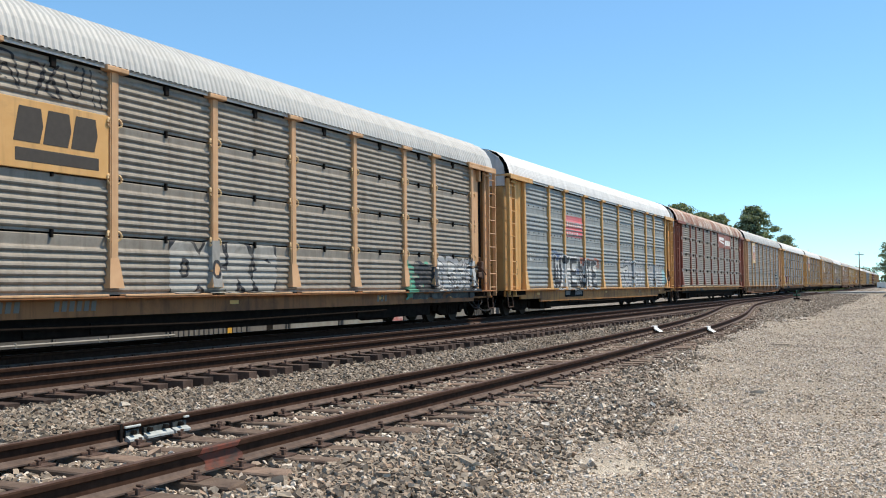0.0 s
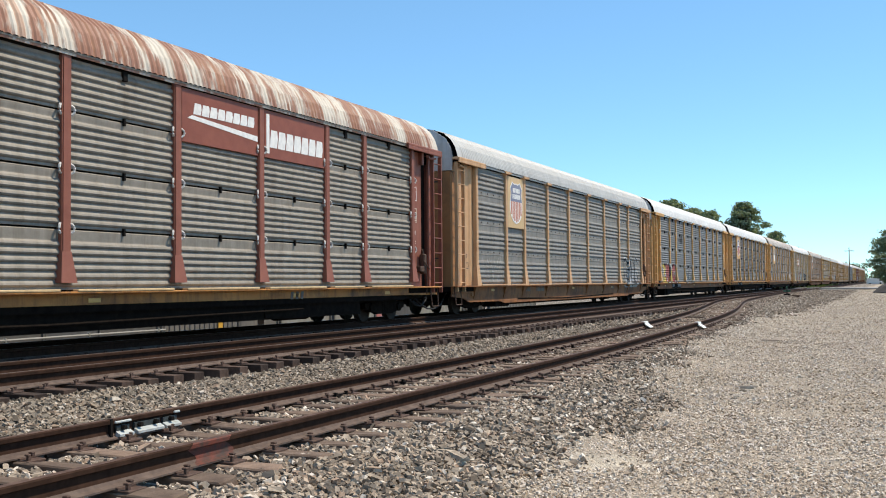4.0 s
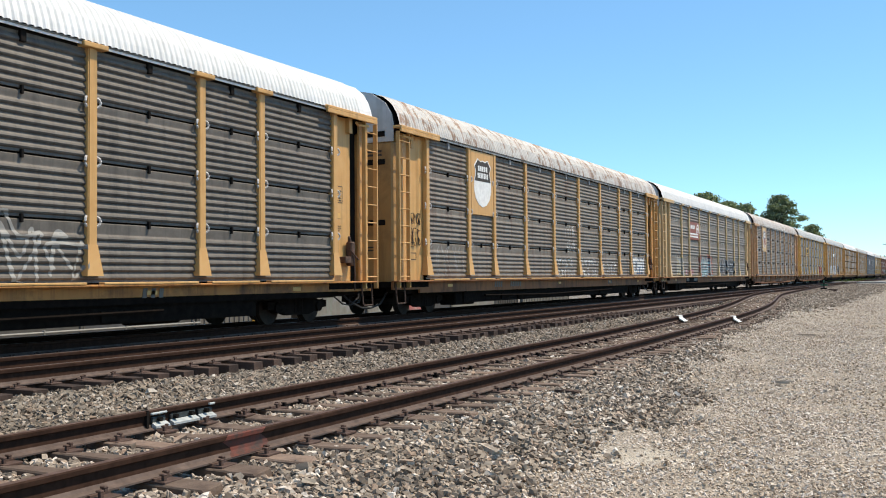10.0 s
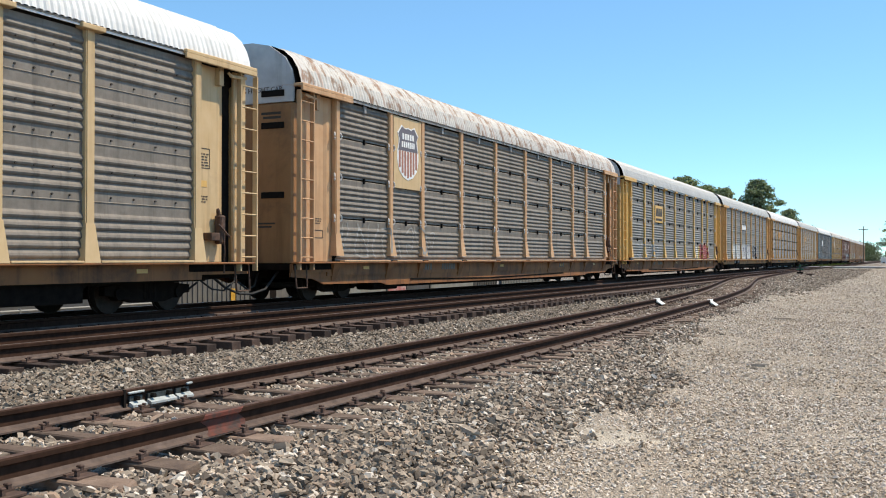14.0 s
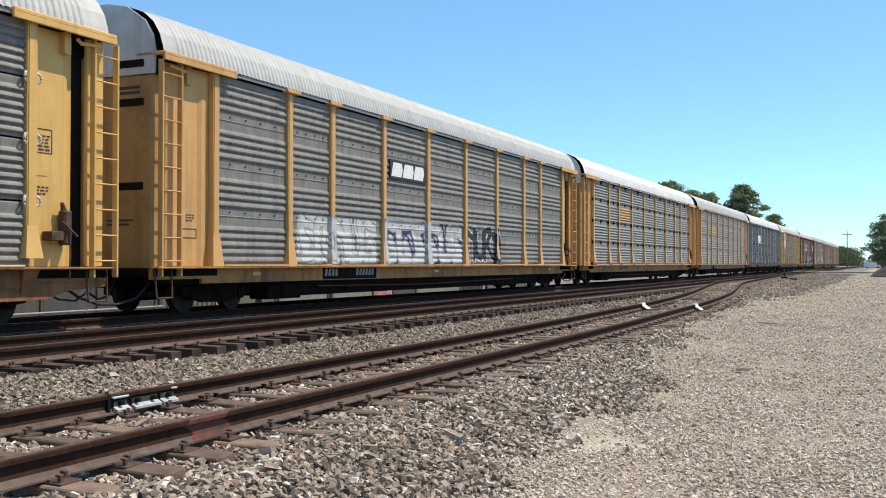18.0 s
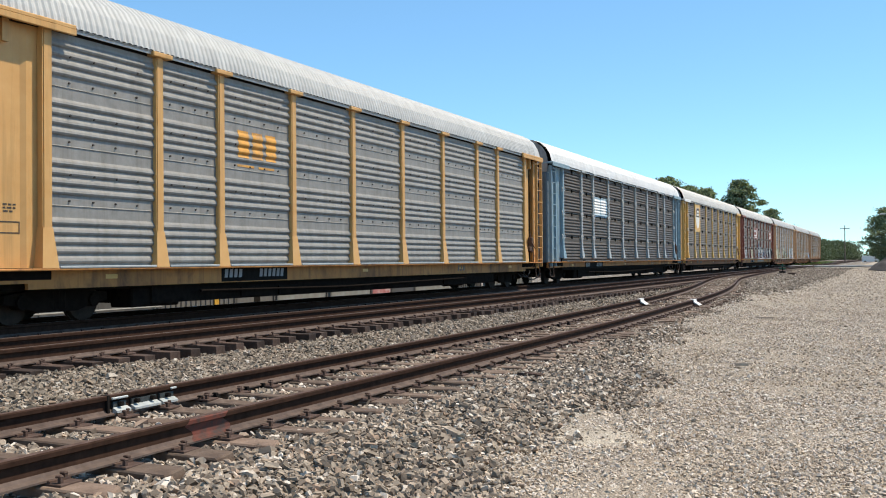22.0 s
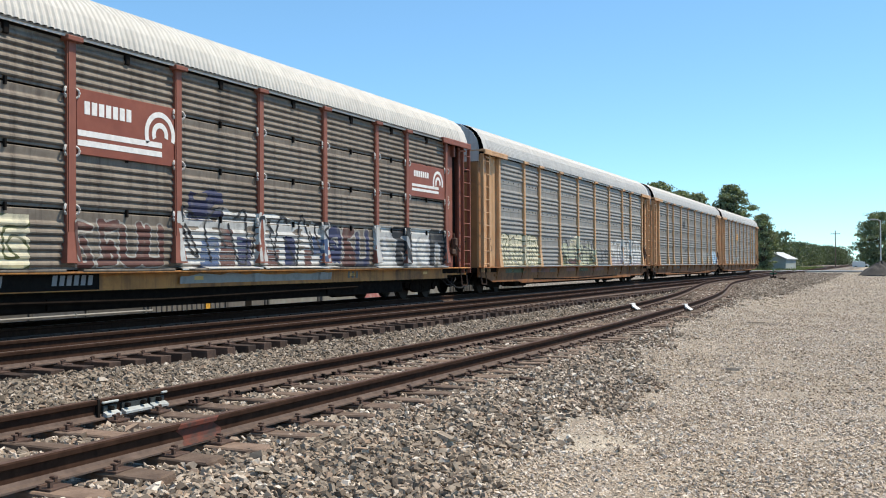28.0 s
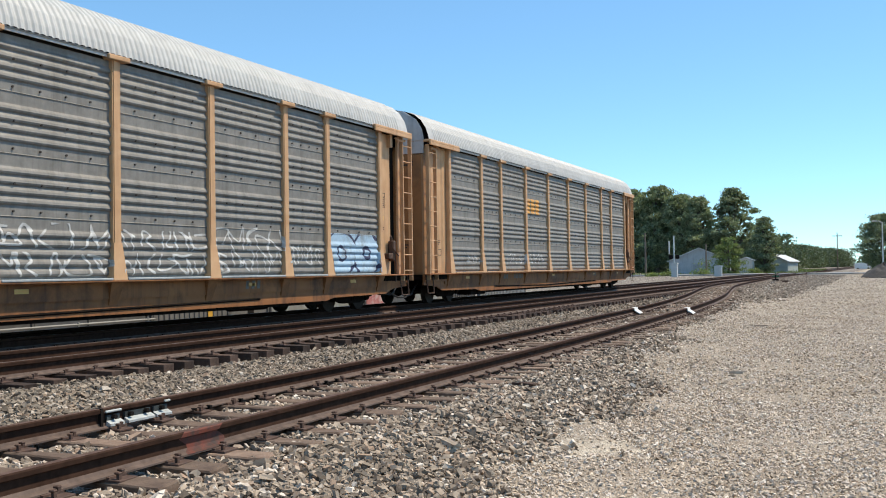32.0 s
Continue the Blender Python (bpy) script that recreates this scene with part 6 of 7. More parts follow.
# ---- behind the train: panels, handrail and a parked car on the low ground ----
def yard_panels():
    tones = {
        "blue_grey": surf("blue_grey_sheet", (0.07, 0.076, 0.085), (0.11, 0.117, 0.13), 3, 0.6, streak=(0.07, 0.07, 0.07)),
        "grey": surf("grey_sheet", (0.075, 0.075, 0.075), (0.12, 0.12, 0.117), 3, 0.6, streak=(0.05, 0.045, 0.04)),
        "pale": surf("pale_sheet", (0.12, 0.12, 0.12), (0.17, 0.17, 0.165), 3, 0.6, streak=(0.25, 0.23, 0.2)),
        "white": surf("white_sheet", (0.2, 0.2, 0.195), (0.28, 0.28, 0.27), 3, 0.6, streak=(0.25, 0.38, 0.33), dirt=(0.3, 0.32, 0.36), dirt_lo=0.55, dirt_hi=0.7, dirt_scale=1.5),
        "pink": surf("faded_red_sheet", (0.38, 0.12, 0.13), (0.5, 0.25, 0.25), 3, 0.6, dirt=(0.55, 0.5, 0.5), dirt_lo=0.52, dirt_hi=0.66, dirt_scale=2),
    }
    for a, b, tone, ribs, words in ((16.0, 20.7, "grey", False, "plain grey sheet panel standing beyond the tracks"), (20.8, 22.85, "blue_grey", False, "dark blue-grey sheet panel beyond the tracks"),
                                    (22.95, 25.4, "grey", False, "weathered grey sheet panel beyond the tracks"), (25.6, 29.7, "pale", True, "pale metal panel beyond the tracks"),
                                    (29.8, 32.2, "pale", False, "small pale sheet panel beyond the tracks"), (32.4, 36.1, "white", False, "white painted metal panel beyond the tracks"),
                                    (36.4, 40.0, "white", False, "stained white sheet panel beyond the tracks"), (40.05, 42.0, "pink", False, "faded red sheet panel beyond the tracks"),
                                    (42.1, 44.5, "blue_grey", False, "dark sheet panel with worn paint beyond the tracks"), (44.55, 50.0, "white", False, "white sheet panel with dark smears beyond the tracks"),
                                    (50.1, 53.2, "grey", True, "grey ribbed metal panel beyond the tracks"), (54.0, 62.0, "white", True, "long white ribbed panel beyond the tracks")):
        p = thing("fence_panel", words, "fence", (-21.5, a, -0.95), "yard fence")
        w = b - a
        s = Shape().box(-0.06, 0.0, 0, w, 0.05, 1.35, 0.006)
        part("sheet", s, tones[tone], p)
        if ribs:
            rm = cached("fence_rib", lambda: Shape().prism([(0.0, 0.0), (0.035, 0.02), (0.035, 0.06), (0.0, 0.08)], "z", 0.06, 1.34))
            for k in range(int(w / 0.26)):
                part("rib", rm, tones[tone], p, (0, 0.08 + k * 0.26, 0))
        if tone == "pale" and not ribs:
            part("dark_plate", Shape().box(0.002, 0.012, 1.1, 1.5, 0.5, 0.95, 0.003), BLACK, p)
        if tone == "pale" and ribs:
            part("warning_plate", Shape().box(0.036, 0.045, 2.9, 3.15, 0.45, 0.95, 0.003), plain("amber_plate", (0.6, 0.35, 0.05)), p)
        pm = cached("fence_post", lambda: Shape().box(-0.14, 0.05, -0.05, 0.05, 0.0, 1.42, 0.01))
        part("post", pm, tones["grey"], p, (0, 0.0, 0))
        part("post", pm, tones["grey"], p, (0, w, 0))
    h = thing("handrail", "pale grey tubular handrail on low posts beyond the tracks", "railing", (-19.6, 12.0, -0.95))
    rail_paint = plain("pale_rail_paint", (0.3, 0.3, 0.285))
    part("top_rail", Shape().tube([(0, 0, 0.72), (0, 11.5, 0.72)], 0.03, 8), rail_paint, h)
    part("lower_rail", Shape().tube([(0, 0, 0.48), (0, 11.5, 0.48)], 0.025, 8), rail_paint, h)
    for k in range(5):
        part("rail_post", cached("rail_post", lambda: Shape().tube([(0, 0, 0), (0, 0, 0.78)], 0.035, 8)), rail_paint, h, (0, 0.2 + 2.75 * k, 0))
    c = thing("parked_car", "white parked car beyond the tracks, mostly hidden", "car", (-19.0, 11.2, -0.95))
    body = [(-2.1, 0.3), (2.1, 0.3), (2.15, 0.62), (1.95, 0.78), (0.95, 0.9), (0.35, 1.4), (-1.2, 1.42), (-1.95, 0.98), (-2.15, 0.9)]
    s = Shape()
    for x, k in ((-0.86, 0.93), (-0.8, 1.0), (0.8, 1.0), (0.86, 0.93)):
        s.v += [(x, a * (0.99 if k < 1 else 1), 0.3 + (b - 0.3) * k) for a, b in body]
    n = len(body)
    s.f = [(j * n + k, j * n + (k + 1) % n, (j + 1) * n + (k + 1) % n, (j + 1) * n + k) for j in range(3) for k in range(n)] + [tuple(range(n)), tuple(range(4 * n - 1, 3 * n - 1, -1))]
    part("body", s, plain("white_car_paint", (0.75, 0.75, 0.75), 0.25), c)
    glass = plain("dark_glass", (0.03, 0.035, 0.04), 0.1)
    part("side_window", Shape().prism([(-1.25, 0.98), (0.55, 0.98), (0.3, 1.3), (-1.05, 1.33)], "x", 0.858, 0.866), glass, c)
    wheel = cached("car_wheel", lambda: Shape().disc(0, 0, 0.31, 0.31, -0.1, 0.1, 20))
    for x in (-0.78, 0.78):
        for y in (-1.3, 1.3):
            part("wheel", wheel, RUBBER, c, (x, y, 0))


yard_panels()


# ---- far end: sheds, signals, poles, trees ----
def gable_shed(at, width, depth, wall_h, peak_h, wall, roof, label, turn=0.0, door=None):
    s = thing("shed", label, "shed", at, turn=turn)
    w = width / 2
    part("wall", Shape().prism([(-w, 0), (w, 0), (w, wall_h), (0, peak_h), (-w, wall_h)], "y", 0, 0.12), wall, s)
    part("wall", Shape().prism([(-w, 0), (w, 0), (w, wall_h), (0, peak_h), (-w, wall_h)], "y", depth - 0.12, depth), wall, s)
    for sg in (-1, 1):
        part("wall", Shape().box(sg * w - 0.06, sg * w + 0.06, 0.12, depth - 0.12, 0, wall_h), wall, s)
        k = (peak_h - wall_h) / w
        part("roof", Shape().prism([(0, peak_h), (sg * (w + 0.35), wall_h - 0.35 * k), (sg * (w + 0.35), wall_h - 0.35 * k + 0.1), (0, peak_h + 0.1)], "y", -0.4, depth + 0.4), roof, s)
    rib = cached(("seam", wall_h), lambda: Shape().box(-0.03, 0.03, -0.025, 0.0, 0.02, wall_h))
    for k in range(int(width / 0.9)):
        part("seam", rib, wall, s, (-w + 0.45 + 0.9 * k, 0, 0))
    if door:
        part("door", Shape().box(door[0], door[1], -0.06, 0.0, 0, door[2], 0.01), plain("shed_door", (0.3, 0.32, 0.34)), s)
    return s


def far_end():
    grey_wall = surf("shed_grey_metal", (0.32, 0.35, 0.37), (0.42, 0.45, 0.47), 1.2, 0.6, streak=(0.16, 0.16, 0.15), streak_amt=0.4)
    pale_roof = surf("shed_pale_roof", (0.5, 0.52, 0.53), (0.62, 0.64, 0.64), 0.8, 0.5)
    cream = surf("shed_cream_wall", (0.5, 0.5, 0.46), (0.6, 0.6, 0.56), 1.0, 0.7)
    green = surf("shed_green_wall", (0.33, 0.38, 0.36), (0.42, 0.47, 0.45), 1.0, 0.7)
    gable_shed((-27.4, 165, -0.8), 9.4, 14, 2.9, 4.9, grey_wall, pale_roof, "blue-grey metal shed with a low gable under trees", turn=0.12, door=(-1.0, 1.4, 2.3))
    gable_shed((-21.0, 172, -0.8), 2.0, 3, 2.9, 3.3, cream, pale_roof, "small cream shed with a pale flat-pitched roof")
    gable_shed((-18.2, 190, -0.8), 4.6, 9, 2.7, 3.8, green, pale_roof, "pale green shed with a whitish metal roof", turn=-0.12)
    # level crossing
    cross = Shape().box(-70, 6, 0, 7.5, -0.2, 0.0, 0.02)
    asphalt = surf("pale_asphalt", (0.3, 0.29, 0.28), (0.4, 0.39, 0.375), 0.8, 0.9, dirt=(0.2, 0.19, 0.18), dirt_lo=0.5, dirt_hi=0.75)
    road_ob = part("road", cross, asphalt, None, (0, 150, -0.03))
    tagged(road_ob, "pale asphalt road crossing the tracks", "road", kind="structure")
    # cabinets and masts beside the crossing
    box_grey = surf("cabinet_paint", (0.42, 0.43, 0.43), (0.52, 0.53, 0.52), 2, 0.5)
    for x, y, w, h, words in ((-26.6, 140, 0.8, 2.2, "tall grey signal cabinet on a concrete foot"), (-21.0, 142, 1.0, 1.7, "pale relay cabinet beside the crossing")):
        c = thing("signal_cabinet", words, "cabinet", (x, y, -0.62))
        part("housing", Shape().box(-w / 2, w / 2, -0.35, 0.35, 0.15, h, 0.03), box_grey, c)
        part("roof", Shape().prism([(-w / 2 - 0.08, h), (w / 2 + 0.08, h), (w / 2 + 0.02, h + 0.1), (0, h + 0.16), (-w / 2 - 0.02, h + 0.1)], "y", -0.42, 0.42), box_grey, c)
        part("door", Shape().box(-w * 0.4, w * 0.4, -0.375, -0.352, 0.3, h - 0.15, 0.008), box_grey, c)
        part("foot", Shape().box(-w / 2 - 0.1, w / 2 + 0.1, -0.45, 0.45, 0, 0.16, 0.01), cream, c)
    wood = surf("pole_timber", (0.13, 0.1, 0.075), (0.22, 0.175, 0.135), 3, 0.9, bumps=0.3)
    steel = plain("mast_steel", (0.6, 0.61, 0.6), 0.5, 0.1)
    m = thing("signal_mast", "steel crossing signal mast with dark lamp heads", "signal", (-27.2, 143, -0.65))
    part("mast", Shape().tube([(0, 0, 0), (0, 0, 6.2)], 0.09, 10), steel, m)
    part("gate_blade", Shape().box(-0.75, -0.6, -0.05, 0.05, 3.6, 5.4, 0.01), WHITE, m)
    for k in (-0.45, 0.45):
        part("lamp_head", Shape().box(k - 0.28, k + 0.28, -0.1, 0.1, 2.9, 3.45, 0.05).tube([(k, -0.1, 3.2), (k, -0.4, 3.2)], 0.15, 12), BLACK, m)

    def pole(x, y, z, h, arm, label):
        p = thing("utility_pole", label, "pole", (x, y, z))
        part("shaft", Shape().tube([(0, 0, 0), (0, 0, h)], 0.16, 10, 0.1), wood, p)
        if arm:
            part("crossarm", Shape().box(-1.1, 1.1, -0.06, 0.06, h - 0.9, h - 0.75, 0.01), wood, p)
            for k in (-0.95, -0.45, 0.45, 0.95):
                part("insulator", cached("insulator", lambda: Shape().tube([(0, 0, 0), (0, 0, 0.16)], 0.05, 8)), steel, p, (k, 0, h - 0.75))
        return p
    pole(-32.8, 150, -0.7, 7.0, False, "bare wooden pole standing before dark trees")
    pole(-10.6, 268, -0.5, 9.6, True, "tall wooden utility pole with a crossarm")
    pole(-24.2, 152, -0.7, 5.2, False, "short dark wooden pole beside the shed")
    lamp = thing("street_lamp", "tall grey steel lamp post with a short arm", "lamp", (-0.13, 131, -0.5))
    part("shaft", Shape().tube([(0, 0, 0), (0, 0, 6.6)], 0.09, 10, 0.06), steel, lamp)
    part("arm", Shape().tube([(0, 0, 6.5), (-0.35, 0, 6.75), (-0.7, 0, 6.75)], 0.04, 8), steel, lamp)
    part("head", Shape().box(-1.15, -0.6, -0.12, 0.12, 6.68, 6.82, 0.03), box_grey, lamp)
    # switch stand and its long timbers
    st = thing("switch_stand", "low dark switch stand on long sleepers", "switch stand", (-8.35, 88, -0.2))
    for k in (-0.3, 0.3):
        part("timber", Shape().box(-1.6, 1.0, k - 0.11, k + 0.11, -0.12, 0.03, 0.01), TIE_NEW, st)
    part("base", Shape().box(-0.25, 0.25, -0.3, 0.3, 0.03, 0.16, 0.02), BLACK, st)
    part("spindle", Shape().tube([(0, 0, 0.16), (0, 0, 0.75)], 0.05, 8), BLACK, st)
    part("target", Shape().box(-0.03, 0.03, -0.2, 0.2, 0.5, 0.78, 0.02).box(-0.28, 0.28, -0.03, 0.03, 0.32, 0.44, 0.01), plain("green_target", (0.05, 0.16, 0.1)), st)
    # heap of dark gravel
    hp = Shape()
    n, r = 28, 16
    for j in range(r + 1):
        for k in range(n):
            a, q = 2 * math.pi * k / n, j / r
            zz = 1.75 * (1 - q) ** 0.8 * (1 + 0.18 * noise.noise((math.cos(a) * 2, math.sin(a) * 2, q * 4))) if j < r else -0.2
            hp.v.append((2.6 * q * math.cos(a) * (1 + 0.1 * noise.noise((a, q, 5))), 3.2 * q * math.sin(a), zz))
    hp.f = [(j * n + k, j * n + (k + 1) % n, (j + 1) * n + (k + 1) % n, (j + 1) * n + k) for j in range(r) for k in range(n)]
    heap = part("spoil_heap", hp, surf("dark_heap", (0.04, 0.037, 0.034), (0.085, 0.078, 0.072), 6, 0.95, bumps=0.9, bump_scale=14), None, (-0.1, 126, -0.55))
    tagged(heap, "heap of dark grey gravel beside the road", "gravel heap")
    van = thing("parked_van", "white van parked far down the road", "van", (-6.0, 335, -0.6))
    part("body", Shape().prism([(-2.4, 0.35), (2.4, 0.35), (2.4, 1.1), (1.6, 1.3), (1.1, 2.1), (-2.4, 2.15)], "y", -0.9, 0.9), WHITE, van)
    part("windscreen", Shape().prism([(1.2, 1.25), (1.62, 1.25), (1.2, 1.95)], "y", -0.92, 0.92), plain("van_glass", (0.03, 0.03, 0.04), 0.1), van)
    for x in (-1.5, 1.5):
        part("wheel", Shape().prism([(x + 0.35 * math.cos(a), 0.35 + 0.35 * math.sin(a)) for a in (2 * math.pi * k / 16 for k in range(16))], "y", -0.95, 0.95), RUBBER, van)


far_end()


def litter():
    """Weathered offcuts of sleepers lying about."""
    old = surf("weathered_offcut", (0.34, 0.27, 0.2), (0.5, 0.42, 0.33), 8, 0.9, bumps=0.5, bump_scale=30)
    for x, y, w, l, a, m_, words in ((-3.35, 7.65, 0.1, 0.4, 0.75, old, "pale weathered board lying on the ballast"), (-3.95, 11.3, 0.1, 0.3, 1.2, TIE_NEW, "black charred timber scrap beside the spur"),
                                     (-3.0, 27.0, 0.12, 0.5, 1.35, old, "grey offcut of timber on the gravel"), (-2.0, 15.0, 0.03, 0.2, 1.5, old, "thin dark stick lying on the gravel")):
        z = float(ground_z(x, y))
        s = thing("timber_scrap", words, "scrap wood", (x, y, z + 0.05), turn=a)
        part("board", Shape().prism([(-w / 2, -0.02), (w / 2, -0.025), (w / 2 - 0.012, 0.004), (-w / 2 + 0.01, 0.014)], "y", -l / 2, l / 2), m_, s)
        part("splinter", Shape().prism([(-w / 3, 0.008), (w / 4, 0.004), (0.0, 0.026)], "y", -l / 2 - 0.06, l / 5), m_, s)


litter()


# ---- trees ----
def leaf_material(name, c1, c2):
    m, nt, b = nodes_of(name)
    r = nt.nodes.new("ShaderNodeNewGeometry").outputs["Random Per Island"]
    col = mix(nt, r, c1, c2)
    col = mix(nt, ramp(nt, noise_node(nt, 0.35, 4), 0.4, 0.65, 0, 0.35), col, tuple(v * 0.6 for v in c1))
    nt.links.new(col, b.inputs["Base Color"])
    b.inputs["Roughness"].default_value = 0.6
    b.inputs["Specular IOR Level"].default_value = 0.3
    # daylight shines through the leaves
    tr = nt.nodes.new("ShaderNodeBsdfTranslucent")
    nt.links.new(mix(nt, 1.0, col, (1.05, 1.1, 0.6), "MULTIPLY"), tr.inputs[0])
    both = nt.nodes.new("ShaderNodeMixShader")
    both.inputs[0].default_value = 0.35
    nt.links.new(b.outputs[0], both.inputs[1])
    nt.links.new(tr.outputs[0], both.inputs[2])
    nt.links.new(both.outputs[0], nt.nodes["Material Output"].inputs[0])
    return m


LEAF = [leaf_material("leaves_mid", (0.14, 0.175, 0.1), (0.4, 0.45, 0.28)), leaf_material("leaves_dark", (0.12, 0.155, 0.095), (0.34, 0.39, 0.245)),
        leaf_material("leaves_light", (0.12, 0.16, 0.055), (0.28, 0.34, 0.14)), leaf_material("leaves_far", (0.07, 0.095, 0.06), (0.145, 0.18, 0.115))]
BARK = surf("bark", (0.07, 0.055, 0.042), (0.14, 0.11, 0.085), 4, 0.9, bumps=0.6, bump_scale=12)


def leaves_mesh(name, clumps, leaf, rng):
    """Small leaf sprays thrown round the hearts of the clumps: (centre, radius, count)."""
    vs, n = [], 0
    for c, r, count in clumps:
        d = rng.normal(size=(count, 3))
        d /= np.linalg.norm(d, axis=1)[:, None]
        p = np.array(c) + np.clip(rng.normal(size=(count, 3)), -2.4, 2.4) * r * 0.75 * np.array([1.15, 1.15, 0.5])
        u = rng.normal(size=(count, 3))
        u /= np.linalg.norm(u, axis=1)[:, None]
        w = np.cross(u, d + 0.6 * rng.normal(size=(count, 3)))
        w /= np.linalg.norm(w, axis=1)[:, None] + 1e-9
        s = leaf * rng.uniform(0.5, 1.3, (count, 1))
        quad = np.stack([p - u * s, p + w * s * 0.55, p + u * s, p - w * s * 0.55], 1)
        vs.append(quad)
    v = np.concatenate(vs)
    n = len(v)
    me = bpy.data.meshes.new(name)
    me.vertices.add(n * 4)
    me.vertices.foreach_set("co", v.reshape(-1).astype(np.float32))
    me.loops.add(n * 4)
    me.loops.foreach_set("vertex_index", np.arange(n * 4, dtype=np.int32))
    me.polygons.add(n)
    me.polygons.foreach_set("loop_start", np.arange(0, n * 4, 4, dtype=np.int32))
    me.update(calc_edges=True)
    return me


def tree(x, y, z, height, radius, seed, leaf, label, lean=0.0, bare=0.28, n=340, gaps=0.0):
    rng = np.random.default_rng(seed)
    t = thing("tree", label, "tree", (x, y, z))
    trunk = Shape().tube([(0, 0, 0), (0.1, 0, height * 0.3), (lean * 0.5, 0.1, height * 0.6), (lean, 0, height * 0.93)], height * 0.026, 9, height * 0.006)
    clumps = []
    for k in range(n):
        u = rng.uniform(bare, 1.0)
        env = radius * (1 + 0.28 * noise.noise((u * 4.5, seed * 1.7, 0.5))) * (math.sin(min(1.0, (u - bare * 0.7) / (1 - bare * 0.7)) * math.pi * 0.86 + 0.28) ** 0.8)
        a, q = rng.uniform(0, 2 * math.pi), rng.uniform(0.25, 1.0) ** 0.6
        # boughs reach out unevenly, in loose tiers
        env *= 0.82 + 0.6 * noise.noise((math.cos(a) * 1.6 + seed, math.sin(a) * 1.6, u * 7.0)) + 0.16 * math.sin(u * 34 + a * 2)
        c = (lean * u + env * q * math.cos(a), env * q * math.sin(a), height * u * 0.97)
        r = radius * rng.uniform(0.05, 0.15)
        clumps.append((c, r, int((40 + 700 * r * r / max(radius, 1)) * (1 - gaps))))
        if k % 6 == 0:
            base = (lean * u * 0.5, 0, height * max(0.18, u - 0.3))
            mid = tuple((p + q2) / 2 + (0.25 if i == 2 else 0) for i, (p, q2) in enumerate(zip(base, c)))
            trunk.tube([base, mid, c], height * 0.009, 5, height * 0.002)
    part("trunk", trunk, BARK, t)
    part("crown", leaves_mesh("crown", clumps, max(0.15, height * 0.014), rng), LEAF[leaf], t)
    return t


def woods(name, places, seed, leaf, label):
    rng = np.random.default_rng(seed)
    clumps = []
    for x, y, z, h, r in places:
        for k in range(16):
            u = rng.uniform(0.1, 1)
            e = r * math.sin(min(1, u) * math.pi * 0.8 + 0.5)
            a = rng.uniform(0, 6.3)
            clumps.append(((x + e * math.cos(a), y + e * math.sin(a), z + h * u * 0.93), r * rng.uniform(0.25, 0.42), 70))
    me = leaves_mesh(name, clumps, 0.5, rng)
    me.materials.append(LEAF[leaf])
    return tagged(new(name, me), label, "woods", kind="stuff")


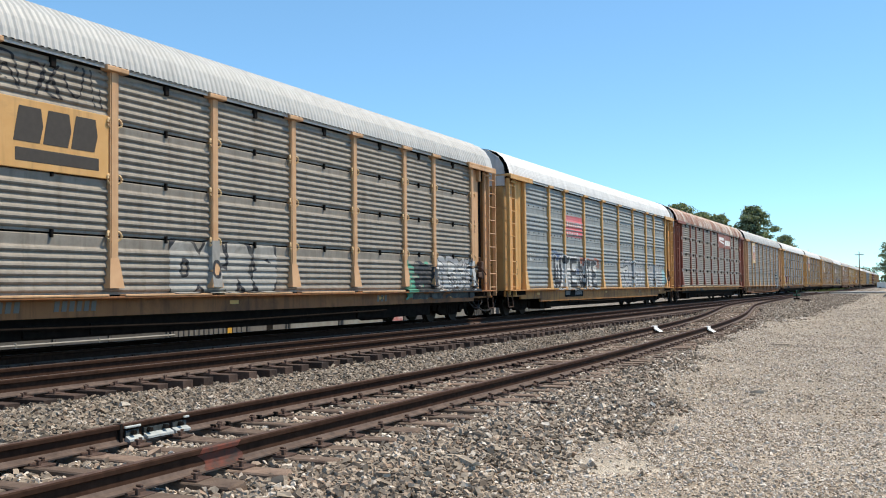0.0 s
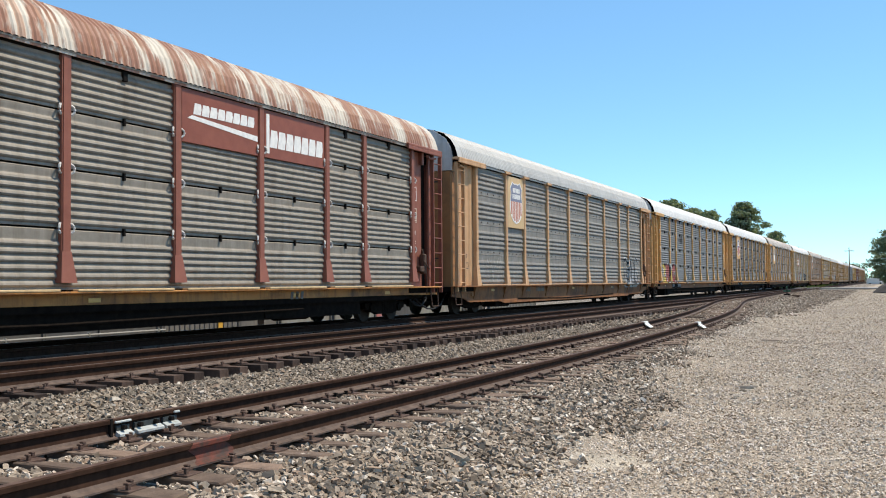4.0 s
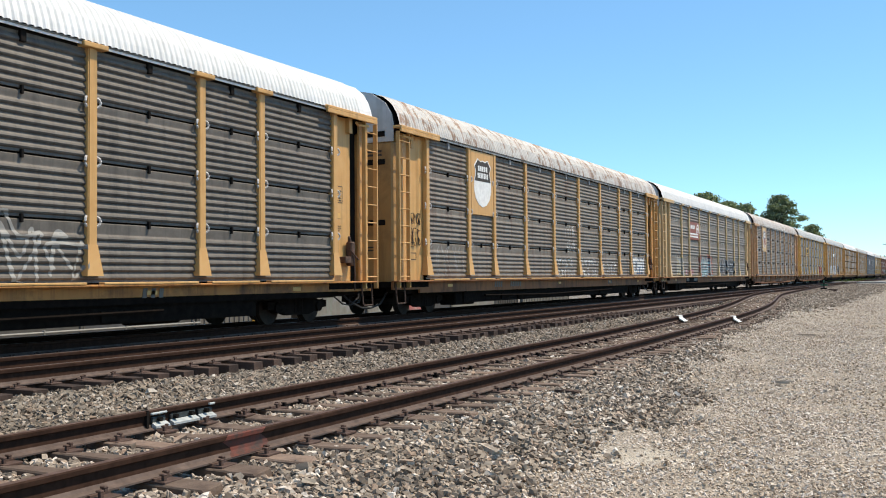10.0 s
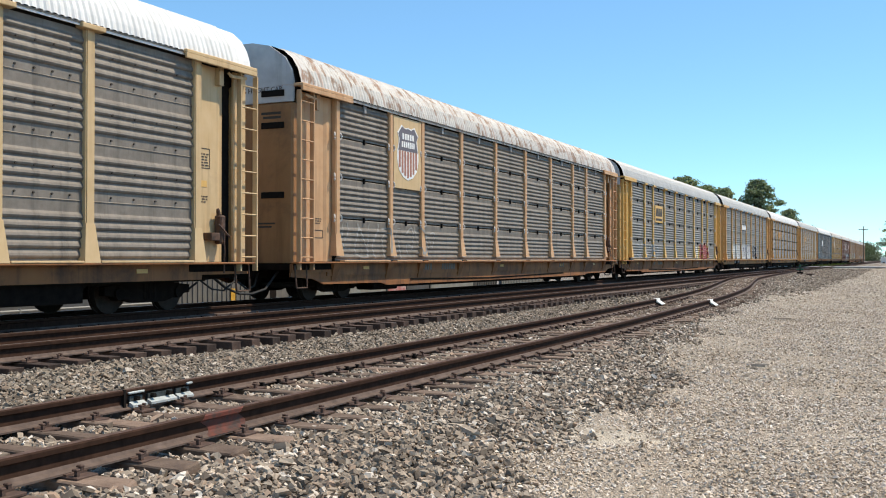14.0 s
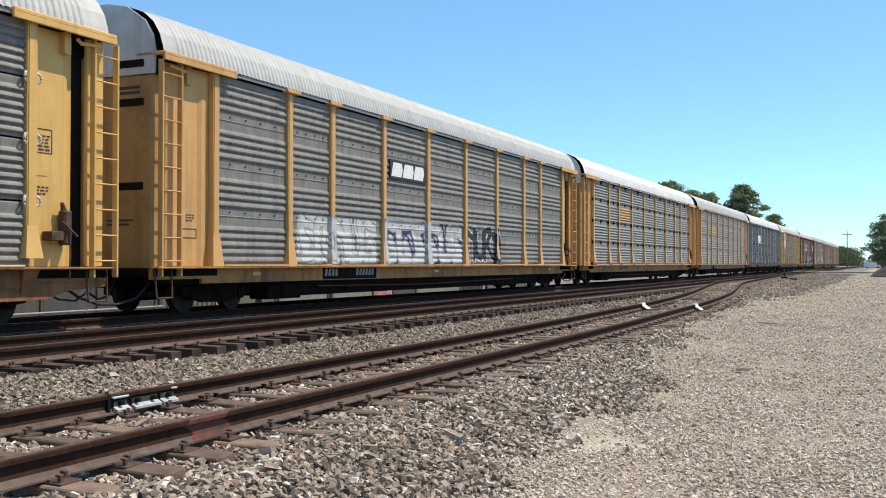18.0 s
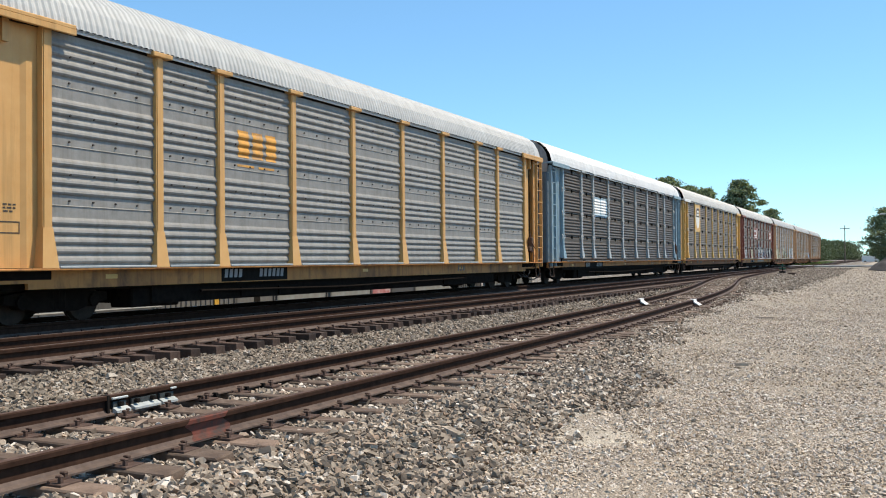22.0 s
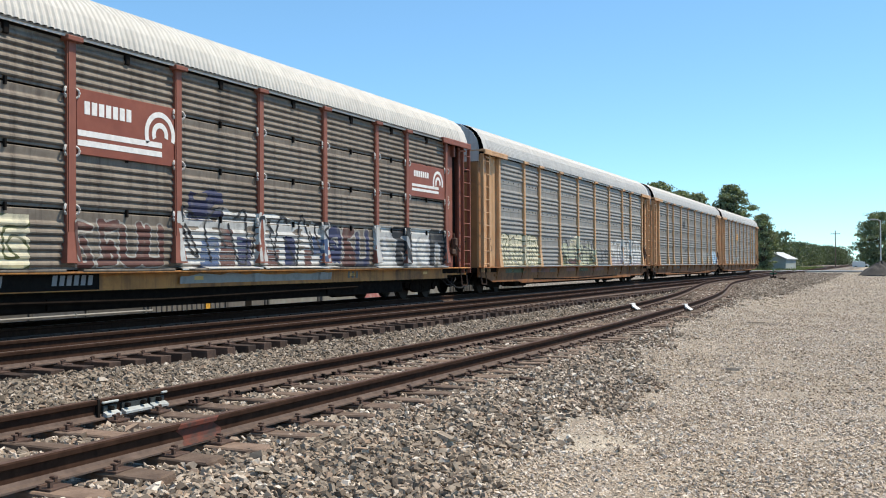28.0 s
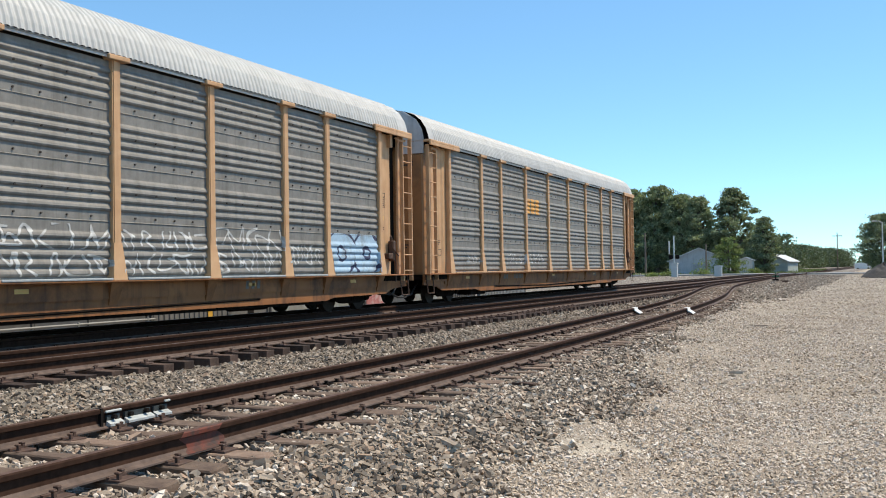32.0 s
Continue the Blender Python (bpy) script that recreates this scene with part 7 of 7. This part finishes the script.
def greenery():
    tree(-40.6, 196, -0.9, 18.2, 5.6, 1, 0, "tall full broadleaf tree behind the grey shed", bare=0.12)
    tree(-46.4, 200, -0.9, 18.0, 6.0, 2, 1, "dark broadleaf tree standing in a dense row", bare=0.1)
    tree(-35.4, 192, -0.9, 16.0, 4.8, 3, 0, "broadleaf tree with an uneven crown behind the shed", bare=0.12)
    tree(-31.4, 190, -0.9, 15.2, 4.4, 4, 0, "mid-green broadleaf tree close behind the shed", bare=0.15)
    tree(-25.4, 190, -0.9, 16.7, 4.6, 5, 1, "tall dark pine-like tree with open tiers", bare=0.16, gaps=0.25)
    tree(-21.8, 158, -0.7, 6.3, 2.9, 6, 2, "bushy light green tree beside the shed", bare=0.05, n=90)
    tree(-18.4, 176, -0.8, 10.2, 2.9, 7, 1, "slender dark tree with a ragged top", bare=0.08, gaps=0.1)
    tree(-20.6, 186, -0.8, 8.0, 2.6, 8, 0, "small broadleaf tree between two sheds", bare=0.08)
    tree(-0.4, 190, -0.6, 10.6, 4.6, 9, 1, "rounded dark tree standing beside the gravel road", bare=0.06)
    tree(5.5, 195, -0.6, 8.5, 4.0, 10, 1, "low dark tree beside the gravel road", bare=0.06)
    for k, (x, y, h) in enumerate(((-29.5, 150, 1.6), (-25.0, 151, 1.9), (-24.0, 158, 3.2), (-31.5, 148, 1.1), (-19.0, 166, 1.5))):
        rng = np.random.default_rng(50 + k)
        b = thing("bush", "small green bush beside the shed", "bush", (x, y, -0.75), "bushes by the crossing")
        part("stem", Shape().tube([(0, 0, 0), (0.05, 0, h * 0.6)], 0.05, 6, 0.02), BARK, b)
        part("foliage", leaves_mesh("foliage", [((rng.uniform(-1, 1) * h * 0.45, rng.uniform(-0.4, 0.4), h * rng.uniform(0.25, 0.8)), h * 0.3, 60) for _ in range(9)], 0.14, rng), LEAF[2], b)
    rng = random.Random(4)
    places = []
    for k in range(70):
        u = k / 69
        y = 300 + 420 * u
        places.append((-20 - 4 * rng.random() - 26 * (1 - u) + rng.uniform(-7, 3), y, -1, rng.uniform(8.5, 12.5), rng.uniform(4, 6)))
    for k in range(46):
        places.append((-75 + 48 * rng.random(), rng.uniform(240, 330), -1, rng.uniform(9, 12.0), rng.uniform(4, 6)))
    woods("far_woods", places, 21, 3, "distant line of mixed green trees along the tracks")
    places = [(-70 - 5 * k + rng.uniform(-2, 2), 200 + rng.uniform(0, 12), -1, rng.uniform(13, 17), rng.uniform(4.5, 6)) for k in range(12)]
    woods("side_woods", places, 22, 1, "dense dark trees beyond the tracks")
    places = [(9 + 6 * k + rng.uniform(-2, 2), 200 + rng.uniform(0, 30), -1, rng.uniform(8, 11), rng.uniform(4, 5)) for k in range(10)] + [(rng.uniform(-3, 10), rng.uniform(420, 520), -1, rng.uniform(6, 9), 5) for _ in range(8)]
    woods("road_woods", places, 23, 3, "distant trees beyond the gravel road")
    # rough grass verge between the crossing and the woods
    n = 9000
    g = np.random.default_rng(9)
    x, y = g.uniform(-40, -11.5, n), g.uniform(158, 300, n)
    keep = x < -11.5 - (y - 158) * 0.02
    x, y = x[keep], y[keep]
    n = len(x)
    h, a = g.uniform(0.25, 0.75, n), g.uniform(0, 6.3, n)
    p = np.stack([x, y, np.full(n, -0.7)], -1)
    side = np.stack([np.cos(a), np.sin(a), np.zeros(n)], -1) * 0.16
    tip = p + np.stack([g.normal(0, 0.12, n), g.normal(0, 0.12, n), h + 0.3], -1)
    v = np.stack([p - side, p + side, tip], 1)
    me = bpy.data.meshes.new("grass")
    me.from_pydata(v.reshape(-1, 3).tolist(), [], [(3 * k, 3 * k + 1, 3 * k + 2) for k in range(n)])
    me.materials.append(LEAF[2])
    tagged(new("grass", me), "rough green grass and weeds on the verge", "grass", kind="stuff")


greenery()


# ---- what moves ----
def motions():
    """The train rolls past at some 15.5 m/s, hardly gathering speed."""
    slack = {1: 0.09, 5: -0.08, 6: -0.14, 7: -0.28, 8: 0.17, 9: 0.15, 10: 0.11, 11: 0.07}
    for i, car in enumerate(CARS):
        rows = []
        for k in range(17):
            t = 2.0 * k
            rows.append((t, pose(-14.55, 4.53 + 29.084 * i + slack.get(i, 0.0) - 15.4817 * t - 0.004139 * t * t, 0.0)))
        walk(car, rows)
    # the wheels roll on the rails
    step = 1 / 28
    turns = [(k * step, pose(0, 0, 0, (15.4817 * k * step + 0.004139 * (k * step) ** 2) / 0.375 * 180 / math.pi)) for k in range(897)]
    first = {}
    for car in CARS:
        for bogie in car.children:
            for wheelset in bogie.children:
                if not wheelset.name.startswith("wheelset"):
                    continue
                side = wheelset.location.y > 0
                if side not in first:
                    at = Matrix.Translation(wheelset.location)
                    walk(wheelset, [(t, at @ m) for t, m in turns])
                    first[side] = wheelset.animation_data
                else:
                    # all wheels of one place in the bogie turn alike, and share their keys
                    wheelset.rotation_mode = "QUATERNION"
                    keys = wheelset.animation_data_create()
                    keys.action = first[side].action
                    keys.action_slot = first[side].action_slot


motions()
